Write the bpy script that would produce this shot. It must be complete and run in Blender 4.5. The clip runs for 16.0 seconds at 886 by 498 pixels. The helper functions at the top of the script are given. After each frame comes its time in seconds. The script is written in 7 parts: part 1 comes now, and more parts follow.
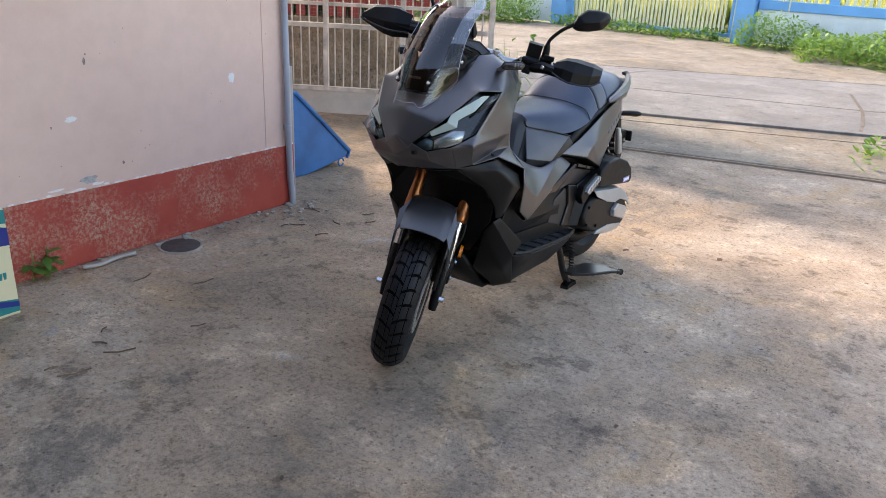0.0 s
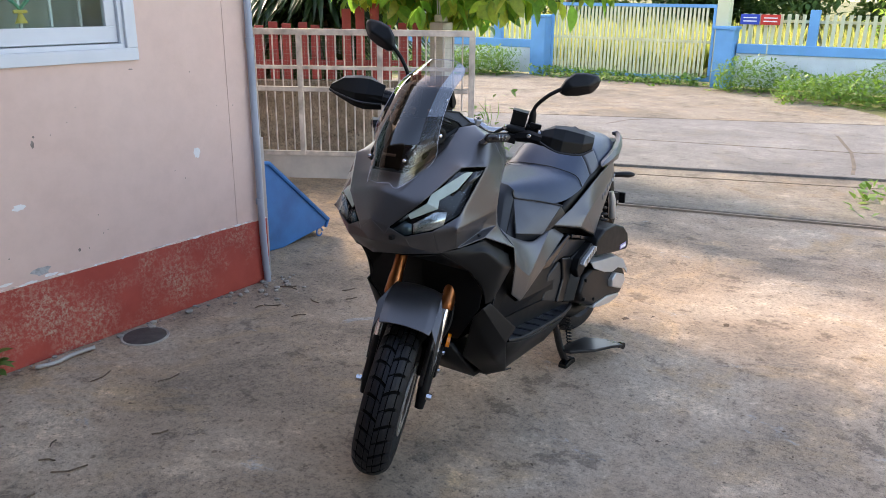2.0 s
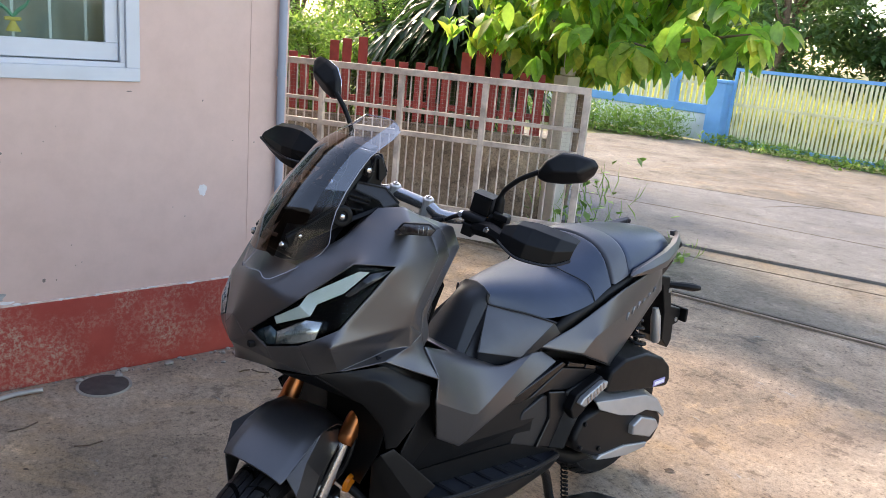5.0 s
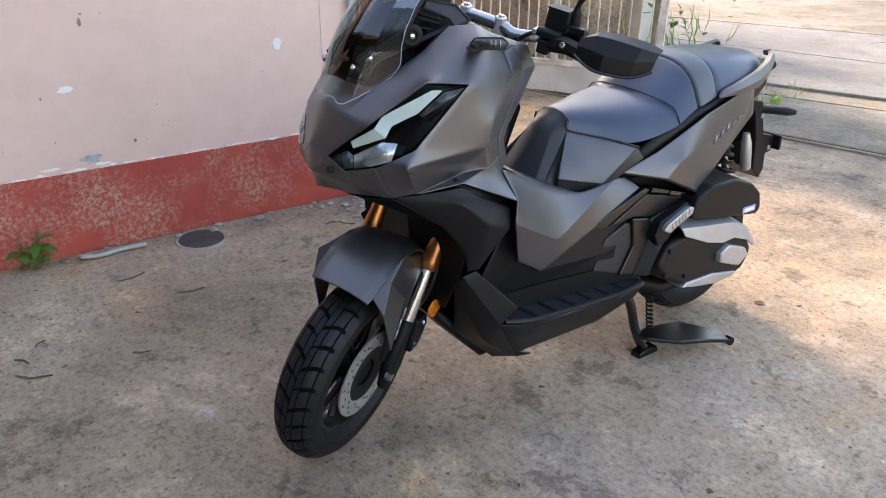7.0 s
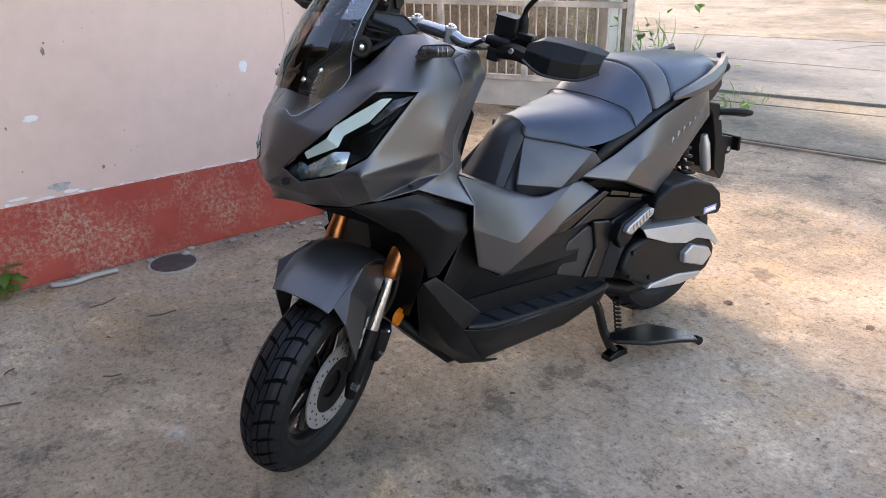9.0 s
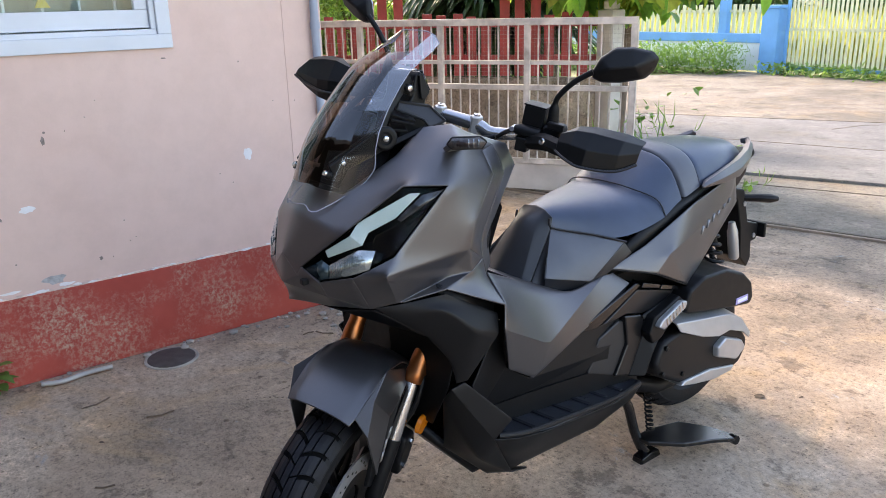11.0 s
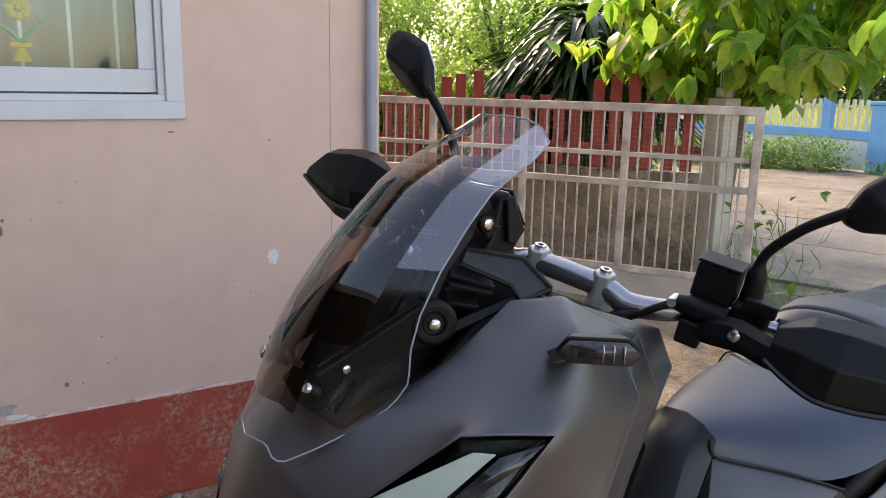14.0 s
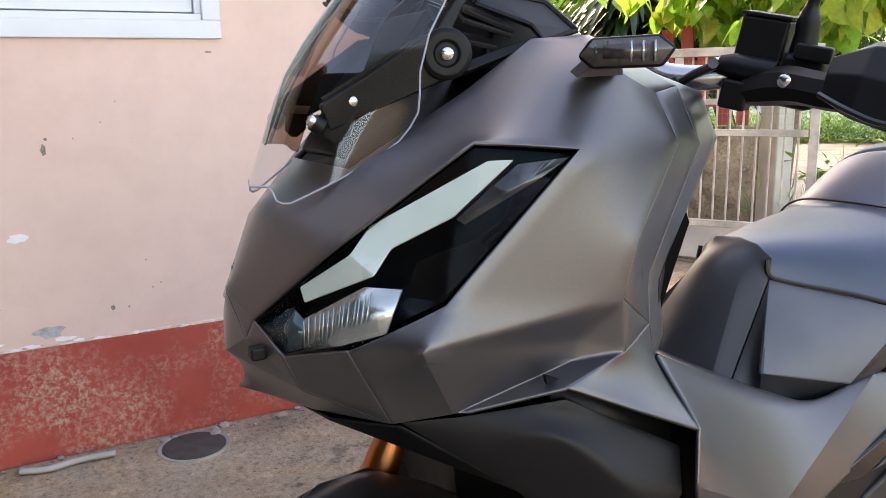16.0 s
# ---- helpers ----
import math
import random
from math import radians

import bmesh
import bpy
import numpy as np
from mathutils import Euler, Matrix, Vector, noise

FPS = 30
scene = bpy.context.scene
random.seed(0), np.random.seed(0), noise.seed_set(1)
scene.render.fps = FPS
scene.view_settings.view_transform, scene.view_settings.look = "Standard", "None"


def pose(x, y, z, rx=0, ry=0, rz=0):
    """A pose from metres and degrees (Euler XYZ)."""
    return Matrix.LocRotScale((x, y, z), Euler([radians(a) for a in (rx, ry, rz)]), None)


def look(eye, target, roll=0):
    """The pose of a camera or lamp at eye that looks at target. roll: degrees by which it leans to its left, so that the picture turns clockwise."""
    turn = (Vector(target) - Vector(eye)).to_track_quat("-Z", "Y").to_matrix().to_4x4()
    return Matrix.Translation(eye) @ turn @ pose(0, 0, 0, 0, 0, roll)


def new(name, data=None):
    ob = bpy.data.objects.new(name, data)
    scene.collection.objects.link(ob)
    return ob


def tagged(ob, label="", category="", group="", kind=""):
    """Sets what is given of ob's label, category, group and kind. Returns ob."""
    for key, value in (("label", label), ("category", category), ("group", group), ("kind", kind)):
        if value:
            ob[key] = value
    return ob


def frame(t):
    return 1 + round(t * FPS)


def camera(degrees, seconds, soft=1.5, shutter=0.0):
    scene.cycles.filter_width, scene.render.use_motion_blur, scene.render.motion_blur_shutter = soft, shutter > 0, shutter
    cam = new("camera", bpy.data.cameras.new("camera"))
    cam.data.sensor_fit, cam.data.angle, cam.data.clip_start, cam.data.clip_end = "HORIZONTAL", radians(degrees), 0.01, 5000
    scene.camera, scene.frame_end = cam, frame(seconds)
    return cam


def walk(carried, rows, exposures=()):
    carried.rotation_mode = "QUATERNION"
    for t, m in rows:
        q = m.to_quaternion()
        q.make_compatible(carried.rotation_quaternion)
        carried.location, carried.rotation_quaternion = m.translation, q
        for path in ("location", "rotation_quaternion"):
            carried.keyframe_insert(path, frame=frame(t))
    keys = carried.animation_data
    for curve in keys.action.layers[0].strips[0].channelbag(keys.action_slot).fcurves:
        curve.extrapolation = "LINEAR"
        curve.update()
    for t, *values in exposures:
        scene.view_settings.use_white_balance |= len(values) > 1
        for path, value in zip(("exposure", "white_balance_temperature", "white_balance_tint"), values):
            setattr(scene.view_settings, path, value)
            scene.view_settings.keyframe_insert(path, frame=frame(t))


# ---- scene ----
cam = camera(59.2, 16.0, soft=0.9)
PATH = [
    (0, (0.111, 0.526, 1.537), (-0.996, 2.02, 0.801), 2.7),
    (0.5, (0.107, 0.538, 1.544), (-1.07, 1.983, 0.819), 1.8),
    (1, (0.105, 0.555, 1.565), (-1.095, 2.017, 0.915), 1.3),
    (1.5, (0.049, 0.643, 1.553), (-1.128, 2.131, 0.918), 0.6),
    (2, (-0.066, 0.785, 1.566), (-1.177, 2.329, 0.948), 0.6),
    (2.5, (-0.085, 0.953, 1.551), (-1.159, 2.53, 0.952), -0.2),
    (3, (-0.073, 1.203, 1.578), (-1.328, 2.658, 1.021), 0.6),
    (3.2, (-0.08, 1.272, 1.58), (-1.36, 2.708, 1.034), 1.2),
    (5.3, (0.006, 1.819, 1.57), (-1.477, 3.05, 1.037), 5.5),
    (5.5, (0.016, 1.825, 1.561), (-1.487, 3.027, 1.016), 5.3),
    (6, (0.011, 1.82, 1.541), (-1.547, 2.936, 0.968), 3.9),
    (6.5, (0.006, 1.81, 1.489), (-1.534, 2.863, 0.769), 2.3),
    (7, (0.021, 1.792, 1.456), (-1.465, 2.83, 0.611), 0.8),
    (7.5, (0.045, 1.777, 1.423), (-1.37, 2.824, 0.474), 0.3),
    (8, (0.065, 1.792, 1.423), (-1.332, 2.849, 0.458), 0.0),
    (8.5, (0.076, 1.816, 1.43), (-1.373, 2.882, 0.556), -0.3),
    (9, (0.089, 1.832, 1.426), (-1.399, 2.909, 0.634), -1.1),
    (9.5, (0.095, 1.84, 1.417), (-1.417, 2.934, 0.698), -2.0),
    (10, (0.091, 1.834, 1.436), (-1.434, 2.942, 0.768), -2.4),
    (10.2, (0.083, 1.828, 1.447), (-1.444, 2.946, 0.798), -2.2),
    (12.3, (-0.509, 2.138, 1.391), (-2.055, 3.264, 0.808), 0.0),
    (12.5, (-0.563, 2.221, 1.409), (-2.157, 3.273, 0.817), 0.1),
    (13, (-0.725, 2.314, 1.456), (-2.378, 3.309, 0.93), 1.2),
    (13.5, (-0.816, 2.323, 1.462), (-2.483, 3.336, 1.019), 1.2),
    (14, (-0.802, 2.341, 1.407), (-2.468, 3.365, 0.985), 1.2),
    (14.5, (-0.796, 2.356, 1.356), (-2.479, 3.343, 0.914), -0.1),
    (15, (-0.792, 2.367, 1.29), (-2.49, 3.322, 0.834), -1.0),
    (15.3, (-0.798, 2.375, 1.213), (-2.508, 3.306, 0.758), -1.4),
    (15.5, (-0.798, 2.374, 1.172), (-2.512, 3.298, 0.714), -1.3),
    (16, (-0.787, 2.383, 1.114), (-2.525, 3.282, 0.703), -1.3),
]
walk(cam, [(t, look(eye, target, roll)) for t, eye, target, roll in PATH],
     [(0, 2.30, 7750, 17), (1.5, 2.28, 7750, 17), (3, 2.24, 7550, 17), (5.5, 2.22, 7750, 17), (6.5, 2.53, 7950, 18), (8, 2.74, 7950, 18), (9, 2.58, 7850, 18), (10, 2.50, 7650, 18), (12.5, 2.54, 7750, 19), (13, 2.44, 8150, 20), (13.5, 2.00, 8550, 21), (14, 1.96, 8650, 21), (14.5, 2.32, 8550, 21), (15, 2.48, 8850, 21), (15.5, 2.50, 9150, 21), (16, 2.82, 8950, 21)])

# ---- world and sun ----
world = bpy.data.worlds.new("world")
scene.world = world
world.use_nodes = True
SUN_EL, SUN_AZ = radians(33), radians(-76)     # azimuth from +y towards +x
wn = world.node_tree
sky = wn.nodes.new("ShaderNodeTexSky")
sky.sky_type = "NISHITA"
sky.sun_disc = False
sky.sun_elevation = SUN_EL
sky.sun_rotation = SUN_AZ
sky.air_density, sky.dust_density = 1.0, 1.2
wn.links.new(sky.outputs[0], wn.nodes["Background"].inputs[0])
wn.nodes["Background"].inputs[1].default_value = 0.15
sun = new("sun", bpy.data.lights.new("sun", "SUN"))
sun.data.energy = 1.35
sun.data.angle = radians(7.0)
sun.data.color = (1.0, 0.9, 0.74)
sx, sy, sz = math.sin(SUN_AZ) * math.cos(SUN_EL), math.cos(SUN_AZ) * math.cos(SUN_EL), math.sin(SUN_EL)
sun.matrix_world = look((10 * sx, 10 * sy, 10 * sz), (0, 0, 0))


# ---- materials ----
def nodes_of(name):
    m = bpy.data.materials.new(name)
    m.use_nodes = True
    nt = m.node_tree
    return m, nt, nt.nodes["Principled BSDF"]


def noise_node(nt, scale, detail=4.0, rough=0.55, stretch=None, distort=0.0):
    tc = nt.nodes.new("ShaderNodeTexCoord")
    n = nt.nodes.new("ShaderNodeTexNoise")
    n.inputs["Scale"].default_value = scale
    n.inputs["Detail"].default_value = detail
    n.inputs["Roughness"].default_value = rough
    n.inputs["Distortion"].default_value = distort
    if stretch:
        mp = nt.nodes.new("ShaderNodeMapping")
        mp.inputs["Scale"].default_value = stretch
        nt.links.new(tc.outputs["Object"], mp.inputs[0])
        nt.links.new(mp.outputs[0], n.inputs["Vector"])
    else:
        nt.links.new(tc.outputs["Object"], n.inputs["Vector"])
    return n


def ramp_node(nt, src, stops):
    r = nt.nodes.new("ShaderNodeValToRGB")
    while len(r.color_ramp.elements) < len(stops):
        r.color_ramp.elements.new(0.5)
    for e, (p, c) in zip(r.color_ramp.elements, stops):
        e.position = p
        e.color = (*c, 1) if len(c) == 3 else c
    nt.links.new(src, r.inputs[0])
    return r


def mix_node(nt, fac, a, b, mode="MIX"):
    m = nt.nodes.new("ShaderNodeMix")
    m.data_type, m.blend_type = "RGBA", mode
    for sock, v in ((m.inputs[0], fac), (m.inputs[6], a), (m.inputs[7], b)):
        if isinstance(v, bpy.types.NodeSocket):
            nt.links.new(v, sock)
        elif isinstance(v, (int, float)):
            sock.default_value = v
        else:
            sock.default_value = (*v, 1)
    return m.outputs[2]


def bump_node(nt, bsdf, src, strength, dist=0.01):
    b = nt.nodes.new("ShaderNodeBump")
    b.inputs["Strength"].default_value = strength
    b.inputs["Distance"].default_value = dist
    nt.links.new(src, b.inputs["Height"])
    nt.links.new(b.outputs[0], bsdf.inputs["Normal"])
    return b


def plain(name, colour, rough=0.5, metal=0.0, vary=0.12, scale=6.0, bump=0.15, grain=220.0, coat=0.0, dist=0.002):
    """A surface with slow colour change, fine grain and uneven gloss."""
    m, nt, p = nodes_of(name)
    big = noise_node(nt, scale)
    fine = noise_node(nt, grain, 2.0)
    lo = tuple(c * (1 - vary) for c in colour)
    hi = tuple(min(1, c * (1 + vary)) for c in colour)
    r = ramp_node(nt, big.outputs[0], [(0.3, lo), (0.7, hi)])
    nt.links.new(r.outputs[0], p.inputs["Base Color"])
    rr = ramp_node(nt, big.outputs[0], [(0.3, (rough * 0.9,) * 3), (0.7, (min(1, rough * 1.1),) * 3)])
    nt.links.new(rr.outputs[0], p.inputs["Roughness"])
    p.inputs["Metallic"].default_value = metal
    p.inputs["Coat Weight"].default_value = coat
    bump_node(nt, p, fine.outputs[0], bump, dist)
    return m


def concrete_mat(name, base, dark, ochre, pale, spots=1.0, grey=0.0):
    m, nt, p = nodes_of(name)
    n1, n2, n3, n4, n5, n6 = noise_node(nt, 0.8, 7, 0.66, None, 0.5), noise_node(nt, 3.1, 9, 0.74), noise_node(nt, 42, 10, 0.82), noise_node(nt, 120, 4, 0.75), noise_node(nt, 1.5, 6, 0.65, None, 1.2), noise_node(nt, 7.5, 9, 0.8)
    a = ramp_node(nt, n1.outputs[0], [(0.38, dark), (0.49, base), (0.62, pale)])
    st = ramp_node(nt, n5.outputs[0], [(0.52, (0, 0, 0)), (0.70, (0.9, 0.9, 0.9))])
    c = mix_node(nt, st.outputs[0], a.outputs[0], ochre)
    if grey:
        # ragged dark cement stains and a few pale bluish smears
        n7, n8, n9 = noise_node(nt, 1.15, 12, 0.78, None, 0.35), noise_node(nt, 2.3, 11, 0.72, (1, 1.6, 1), 0.6), noise_node(nt, 0.45, 3)
        spread = ramp_node(nt, n9.outputs[0], [(0.42, (0.25, 0.25, 0.25)), (0.60, (1, 1, 1))])
        g1 = ramp_node(nt, n7.outputs[0], [(0.535, (0, 0, 0)), (0.60, (grey, grey, grey))])
        k = mix_node(nt, 1.0, g1.outputs[0], spread.outputs[0], "MULTIPLY")
        c = mix_node(nt, k, c, (0.175, 0.150, 0.122))
        g2 = ramp_node(nt, n8.outputs[0], [(0.625, (0, 0, 0)), (0.665, (0.6, 0.6, 0.6))])
        c = mix_node(nt, g2.outputs[0], c, (0.37, 0.375, 0.37))
    b = ramp_node(nt, n2.outputs[0], [(0.385, (0.52, 0.515, 0.52)), (0.43, (0.90, 0.90, 0.90)), (0.57, (1.0, 1.0, 1.0)), (0.61, (1.26, 1.25, 1.23))])
    c = mix_node(nt, spots, c, b.outputs[0], "MULTIPLY")
    k = ramp_node(nt, n6.outputs[0], [(0.385, (0.62, 0.62, 0.63)), (0.425, (0.96, 0.96, 0.96)), (0.58, (1, 1, 1)), (0.62, (1.26, 1.25, 1.24))])
    c = mix_node(nt, spots, c, k.outputs[0], "MULTIPLY")
    g = ramp_node(nt, n3.outputs[0], [(0.40, (0.60, 0.60, 0.60)), (0.47, (0.98, 0.98, 0.98)), (0.58, (1.25, 1.24, 1.22))])
    c = mix_node(nt, 0.9 * spots, c, g.outputs[0], "MULTIPLY")
    d = ramp_node(nt, n4.outputs[0], [(0.34, (0.3, 0.29, 0.28)), (0.43, (1, 1, 1)), (0.60, (1, 1, 1)), (0.70, (1.4, 1.38, 1.35))])
    c = mix_node(nt, 0.85, c, d.outputs[0], "MULTIPLY")
    tc = nt.nodes.new("ShaderNodeTexCoord")
    for scale, lo, hi, tone, gate in ((26, 0.10, 0.17, (0.45, 0.43, 0.41), n2), (9, 0.07, 0.12, (0.5, 0.47, 0.44), n6), (55, 0.12, 0.20, (1.28, 1.27, 1.25), n5)):
        v = nt.nodes.new("ShaderNodeTexVoronoi")
        v.inputs["Scale"].default_value = scale
        nt.links.new(tc.outputs["Object"], v.inputs["Vector"])
        pit = ramp_node(nt, v.outputs["Distance"], [(lo, (1, 1, 1)), (hi, (0, 0, 0))])
        some = ramp_node(nt, gate.outputs[0], [(0.46, (0, 0, 0)), (0.54, (1, 1, 1))])
        k = mix_node(nt, 1.0, pit.outputs[0], some.outputs[0], "MULTIPLY")
        t = mix_node(nt, k, (1, 1, 1), tone)
        c = mix_node(nt, 1.0, c, t, "MULTIPLY")
    nt.links.new(c, p.inputs["Base Color"])
    p.inputs["Roughness"].default_value = 0.82
    p.inputs["Specular IOR Level"].default_value = 0.35
    s = nt.nodes.new("ShaderNodeMath")
    s.operation = "ADD"
    nt.links.new(n3.outputs[0], s.inputs[0])
    nt.links.new(n4.outputs[0], s.inputs[1])
    bump_node(nt, p, s.outputs[0], 0.75, 0.006)
    return m


M_YARD = concrete_mat("yard_concrete", (0.392, 0.288, 0.206), (0.238, 0.182, 0.134), (0.46, 0.305, 0.172), (0.47, 0.37, 0.28), grey=0.8)
M_ROAD = concrete_mat("road_concrete", (0.185, 0.177, 0.170), (0.152, 0.145, 0.140), (0.195, 0.174, 0.148), (0.218, 0.21, 0.20), 0.6)
M_DIRT = concrete_mat("sandy_apron", (0.225, 0.190, 0.150), (0.16, 0.134, 0.106), (0.25, 0.185, 0.12), (0.265, 0.232, 0.19), 0.8)
M_EARTH = concrete_mat("earth", (0.20, 0.19, 0.08), (0.10, 0.12, 0.04), (0.28, 0.24, 0.09), (0.24, 0.28, 0.10))


def house_paint():
    m, nt, p = nodes_of("pink_cream_paint")
    n1, n2, n3 = noise_node(nt, 1.1, 4), noise_node(nt, 9, 7, 0.65), noise_node(nt, 120, 3)
    a = ramp_node(nt, n1.outputs[0], [(0.3, (0.70, 0.48, 0.40)), (0.7, (0.755, 0.535, 0.45))])
    b = ramp_node(nt, n2.outputs[0], [(0.3, (0.93, 0.92, 0.91)), (0.6, (1, 1, 1))])
    c = mix_node(nt, 1.0, a.outputs[0], b.outputs[0], "MULTIPLY")
    # sparse nicks
    v = nt.nodes.new("ShaderNodeTexVoronoi")
    v.inputs["Scale"].default_value = 3.2
    tc = nt.nodes.new("ShaderNodeTexCoord")
    nt.links.new(tc.outputs["Object"], v.inputs["Vector"])
    sp = ramp_node(nt, v.outputs["Distance"], [(0.018, (1, 1, 1)), (0.026, (0, 0, 0))])
    c = mix_node(nt, sp.outputs[0], c, (0.30, 0.22, 0.18))
    nt.links.new(c, p.inputs["Base Color"])
    p.inputs["Roughness"].default_value = 0.6
    bump_node(nt, p, n3.outputs[0], 0.12, 0.003)
    return m


def red_paint():
    m, nt, p = nodes_of("peeling_red_paint")
    n1, n2, n3, n4 = noise_node(nt, 2.6, 5, 0.6), noise_node(nt, 55, 8, 0.8), noise_node(nt, 5, 5), noise_node(nt, 150, 3)
    red = ramp_node(nt, n3.outputs[0], [(0.3, (0.36, 0.045, 0.03)), (0.7, (0.47, 0.075, 0.05))])
    w = ramp_node(nt, n1.outputs[0], [(0.50, (0, 0, 0)), (0.68, (1, 1, 1))])
    f = ramp_node(nt, n2.outputs[0], [(0.46, (0, 0, 0)), (0.60, (1, 1, 1))])
    k = mix_node(nt, 1.0, w.outputs[0], f.outputs[0], "MULTIPLY")
    c = mix_node(nt, k, red.outputs[0], (0.50, 0.33, 0.24))
    nt.links.new(c, p.inputs["Base Color"])
    p.inputs["Roughness"].default_value = 0.7
    bump_node(nt, p, n2.outputs[0], 0.3, 0.004)
    return m


def leaf_mat(name, colours, shine=0.45, through_light=0.45):
    m, nt, p = nodes_of(name)
    g = nt.nodes.new("ShaderNodeNewGeometry")
    r = ramp_node(nt, g.outputs["Random Per Island"], [(i / max(1, len(colours) - 1), c) for i, c in enumerate(colours)])
    n = noise_node(nt, 25, 3)
    v = ramp_node(nt, n.outputs[0], [(0.3, (0.8, 0.8, 0.8)), (0.7, (1.15, 1.15, 1.1))])
    c = mix_node(nt, 1.0, r.outputs[0], v.outputs[0], "MULTIPLY")
    nt.links.new(c, p.inputs["Base Color"])
    p.inputs["Roughness"].default_value = shine
    tr = nt.nodes.new("ShaderNodeBsdfTranslucent")
    bright = mix_node(nt, 1.0, c, (1.9, 1.9, 1.2), "MULTIPLY")
    nt.links.new(bright, tr.inputs[0])
    mx = nt.nodes.new("ShaderNodeMixShader")
    mx.inputs[0].default_value = through_light
    nt.links.new(p.outputs[0], mx.inputs[1])
    nt.links.new(tr.outputs[0], mx.inputs[2])
    nt.links.new(mx.outputs[0], nt.nodes["Material Output"].inputs[0])
    return m


def glass_mat(name, colour=(1, 1, 1), rough=0.0, base=0.034, edge=4.2):
    """A thin pane: mostly clear, with a real gloss on it."""
    m, nt, p = nodes_of(name)
    t = nt.nodes.new("ShaderNodeBsdfTransparent")
    t.inputs[0].default_value = (*colour, 1)
    gl = nt.nodes.new("ShaderNodeBsdfGlossy")
    gl.inputs["Roughness"].default_value = rough
    gl.inputs[0].default_value = (1, 1, 1, 1)
    lw = nt.nodes.new("ShaderNodeLayerWeight")
    lw.inputs[0].default_value = 0.5
    pw = nt.nodes.new("ShaderNodeMath")
    pw.operation, pw.inputs[1].default_value = "POWER", edge
    nt.links.new(lw.outputs["Facing"], pw.inputs[0])
    fr = nt.nodes.new("ShaderNodeMath")
    fr.operation, fr.inputs[1].default_value, fr.inputs[2].default_value = "MULTIPLY_ADD", 0.85, base
    nt.links.new(pw.outputs[0], fr.inputs[0])
    mx = nt.nodes.new("ShaderNodeMixShader")
    nt.links.new(fr.outputs[0], mx.inputs[0])
    nt.links.new(t.outputs[0], mx.inputs[1])
    nt.links.new(gl.outputs[0], mx.inputs[2])
    nt.links.new(mx.outputs[0], nt.nodes["Material Output"].inputs[0])
    return m


M_WALL = house_paint()
M_RED = red_paint()
M_WHITE_ALU = plain("white_aluminium", (0.64, 0.66, 0.69), 0.35, 0.0, 0.04)
M_PIPE = plain("blue_grey_pvc", (0.33, 0.36, 0.42), 0.5, 0, 0.15, 3)
M_CEMENT = plain("weathered_cement", (0.33, 0.30, 0.26), 0.9, 0, 0.3, 4, 0.5, 60, 0, 0.006)
M_CEMENT_BROWN = concrete_mat("stained_cement_wall", (0.32, 0.245, 0.185), (0.18, 0.14, 0.105), (0.37, 0.275, 0.19), (0.42, 0.35, 0.27))
M_GATE = plain("chalky_rusted_gate_paint", (0.54, 0.47, 0.41), 0.65, 0, 0.35, 9, 0.3, 90)
M_PICKET = plain("dark_red_picket_paint", (0.34, 0.05, 0.045), 0.6, 0, 0.3, 7, 0.3, 80)
M_BLUE = plain("sky_blue_wall_paint", (0.13, 0.37, 0.68), 0.6, 0, 0.12, 2)
M_WHITEWALL = plain("whitewashed_wall", (0.66, 0.71, 0.72), 0.8, 0, 0.15, 1.5)
M_CREAM = plain("cream_metal_paint", (0.62, 0.62, 0.42), 0.55, 0, 0.08, 2)
M_BIN = plain("worn_blue_plastic", (0.015, 0.13, 0.34), 0.5, 0, 0.25, 5)
M_GLASS = glass_mat("window_glass", (0.86, 0.92, 0.90))
M_CURTAIN = plain("grey_green_curtain", (0.44, 0.50, 0.47), 0.9, 0, 0.25, 3)
M_BARK = plain("brown_bark", (0.16, 0.11, 0.075), 0.9, 0, 0.35, 12, 0.8, 60, 0, 0.01)
M_TREE_LEAF = leaf_mat("broad_leaf", [(0.12, 0.26, 0.06), (0.16, 0.33, 0.07), (0.23, 0.40, 0.08), (0.40, 0.42, 0.09), (0.14, 0.30, 0.065)], 0.35, 0.6)
M_DARK_LEAF = leaf_mat("dark_strap_leaf", [(0.025, 0.07, 0.025), (0.05, 0.11, 0.04), (0.035, 0.09, 0.03)], 0.35, 0.25)
M_HEDGE = leaf_mat("hedge_leaf", [(0.13, 0.25, 0.075), (0.19, 0.33, 0.10), (0.26, 0.37, 0.11), (0.10, 0.19, 0.055)], 0.5, 0.55)
M_BUSH = leaf_mat("roadside_weed_leaf", [(0.07, 0.16, 0.03), (0.12, 0.24, 0.05), (0.18, 0.28, 0.07), (0.10, 0.19, 0.05)], 0.5, 0.35)
M_FARTREE = leaf_mat("far_tree_leaf", [(0.05, 0.115, 0.045), (0.08, 0.165, 0.06), (0.11, 0.20, 0.07)], 0.6, 0.3)
M_FIELD = leaf_mat("pale_field_grass", [(0.26, 0.27, 0.08), (0.32, 0.31, 0.11), (0.20, 0.25, 0.06)], 0.7, 0.4)


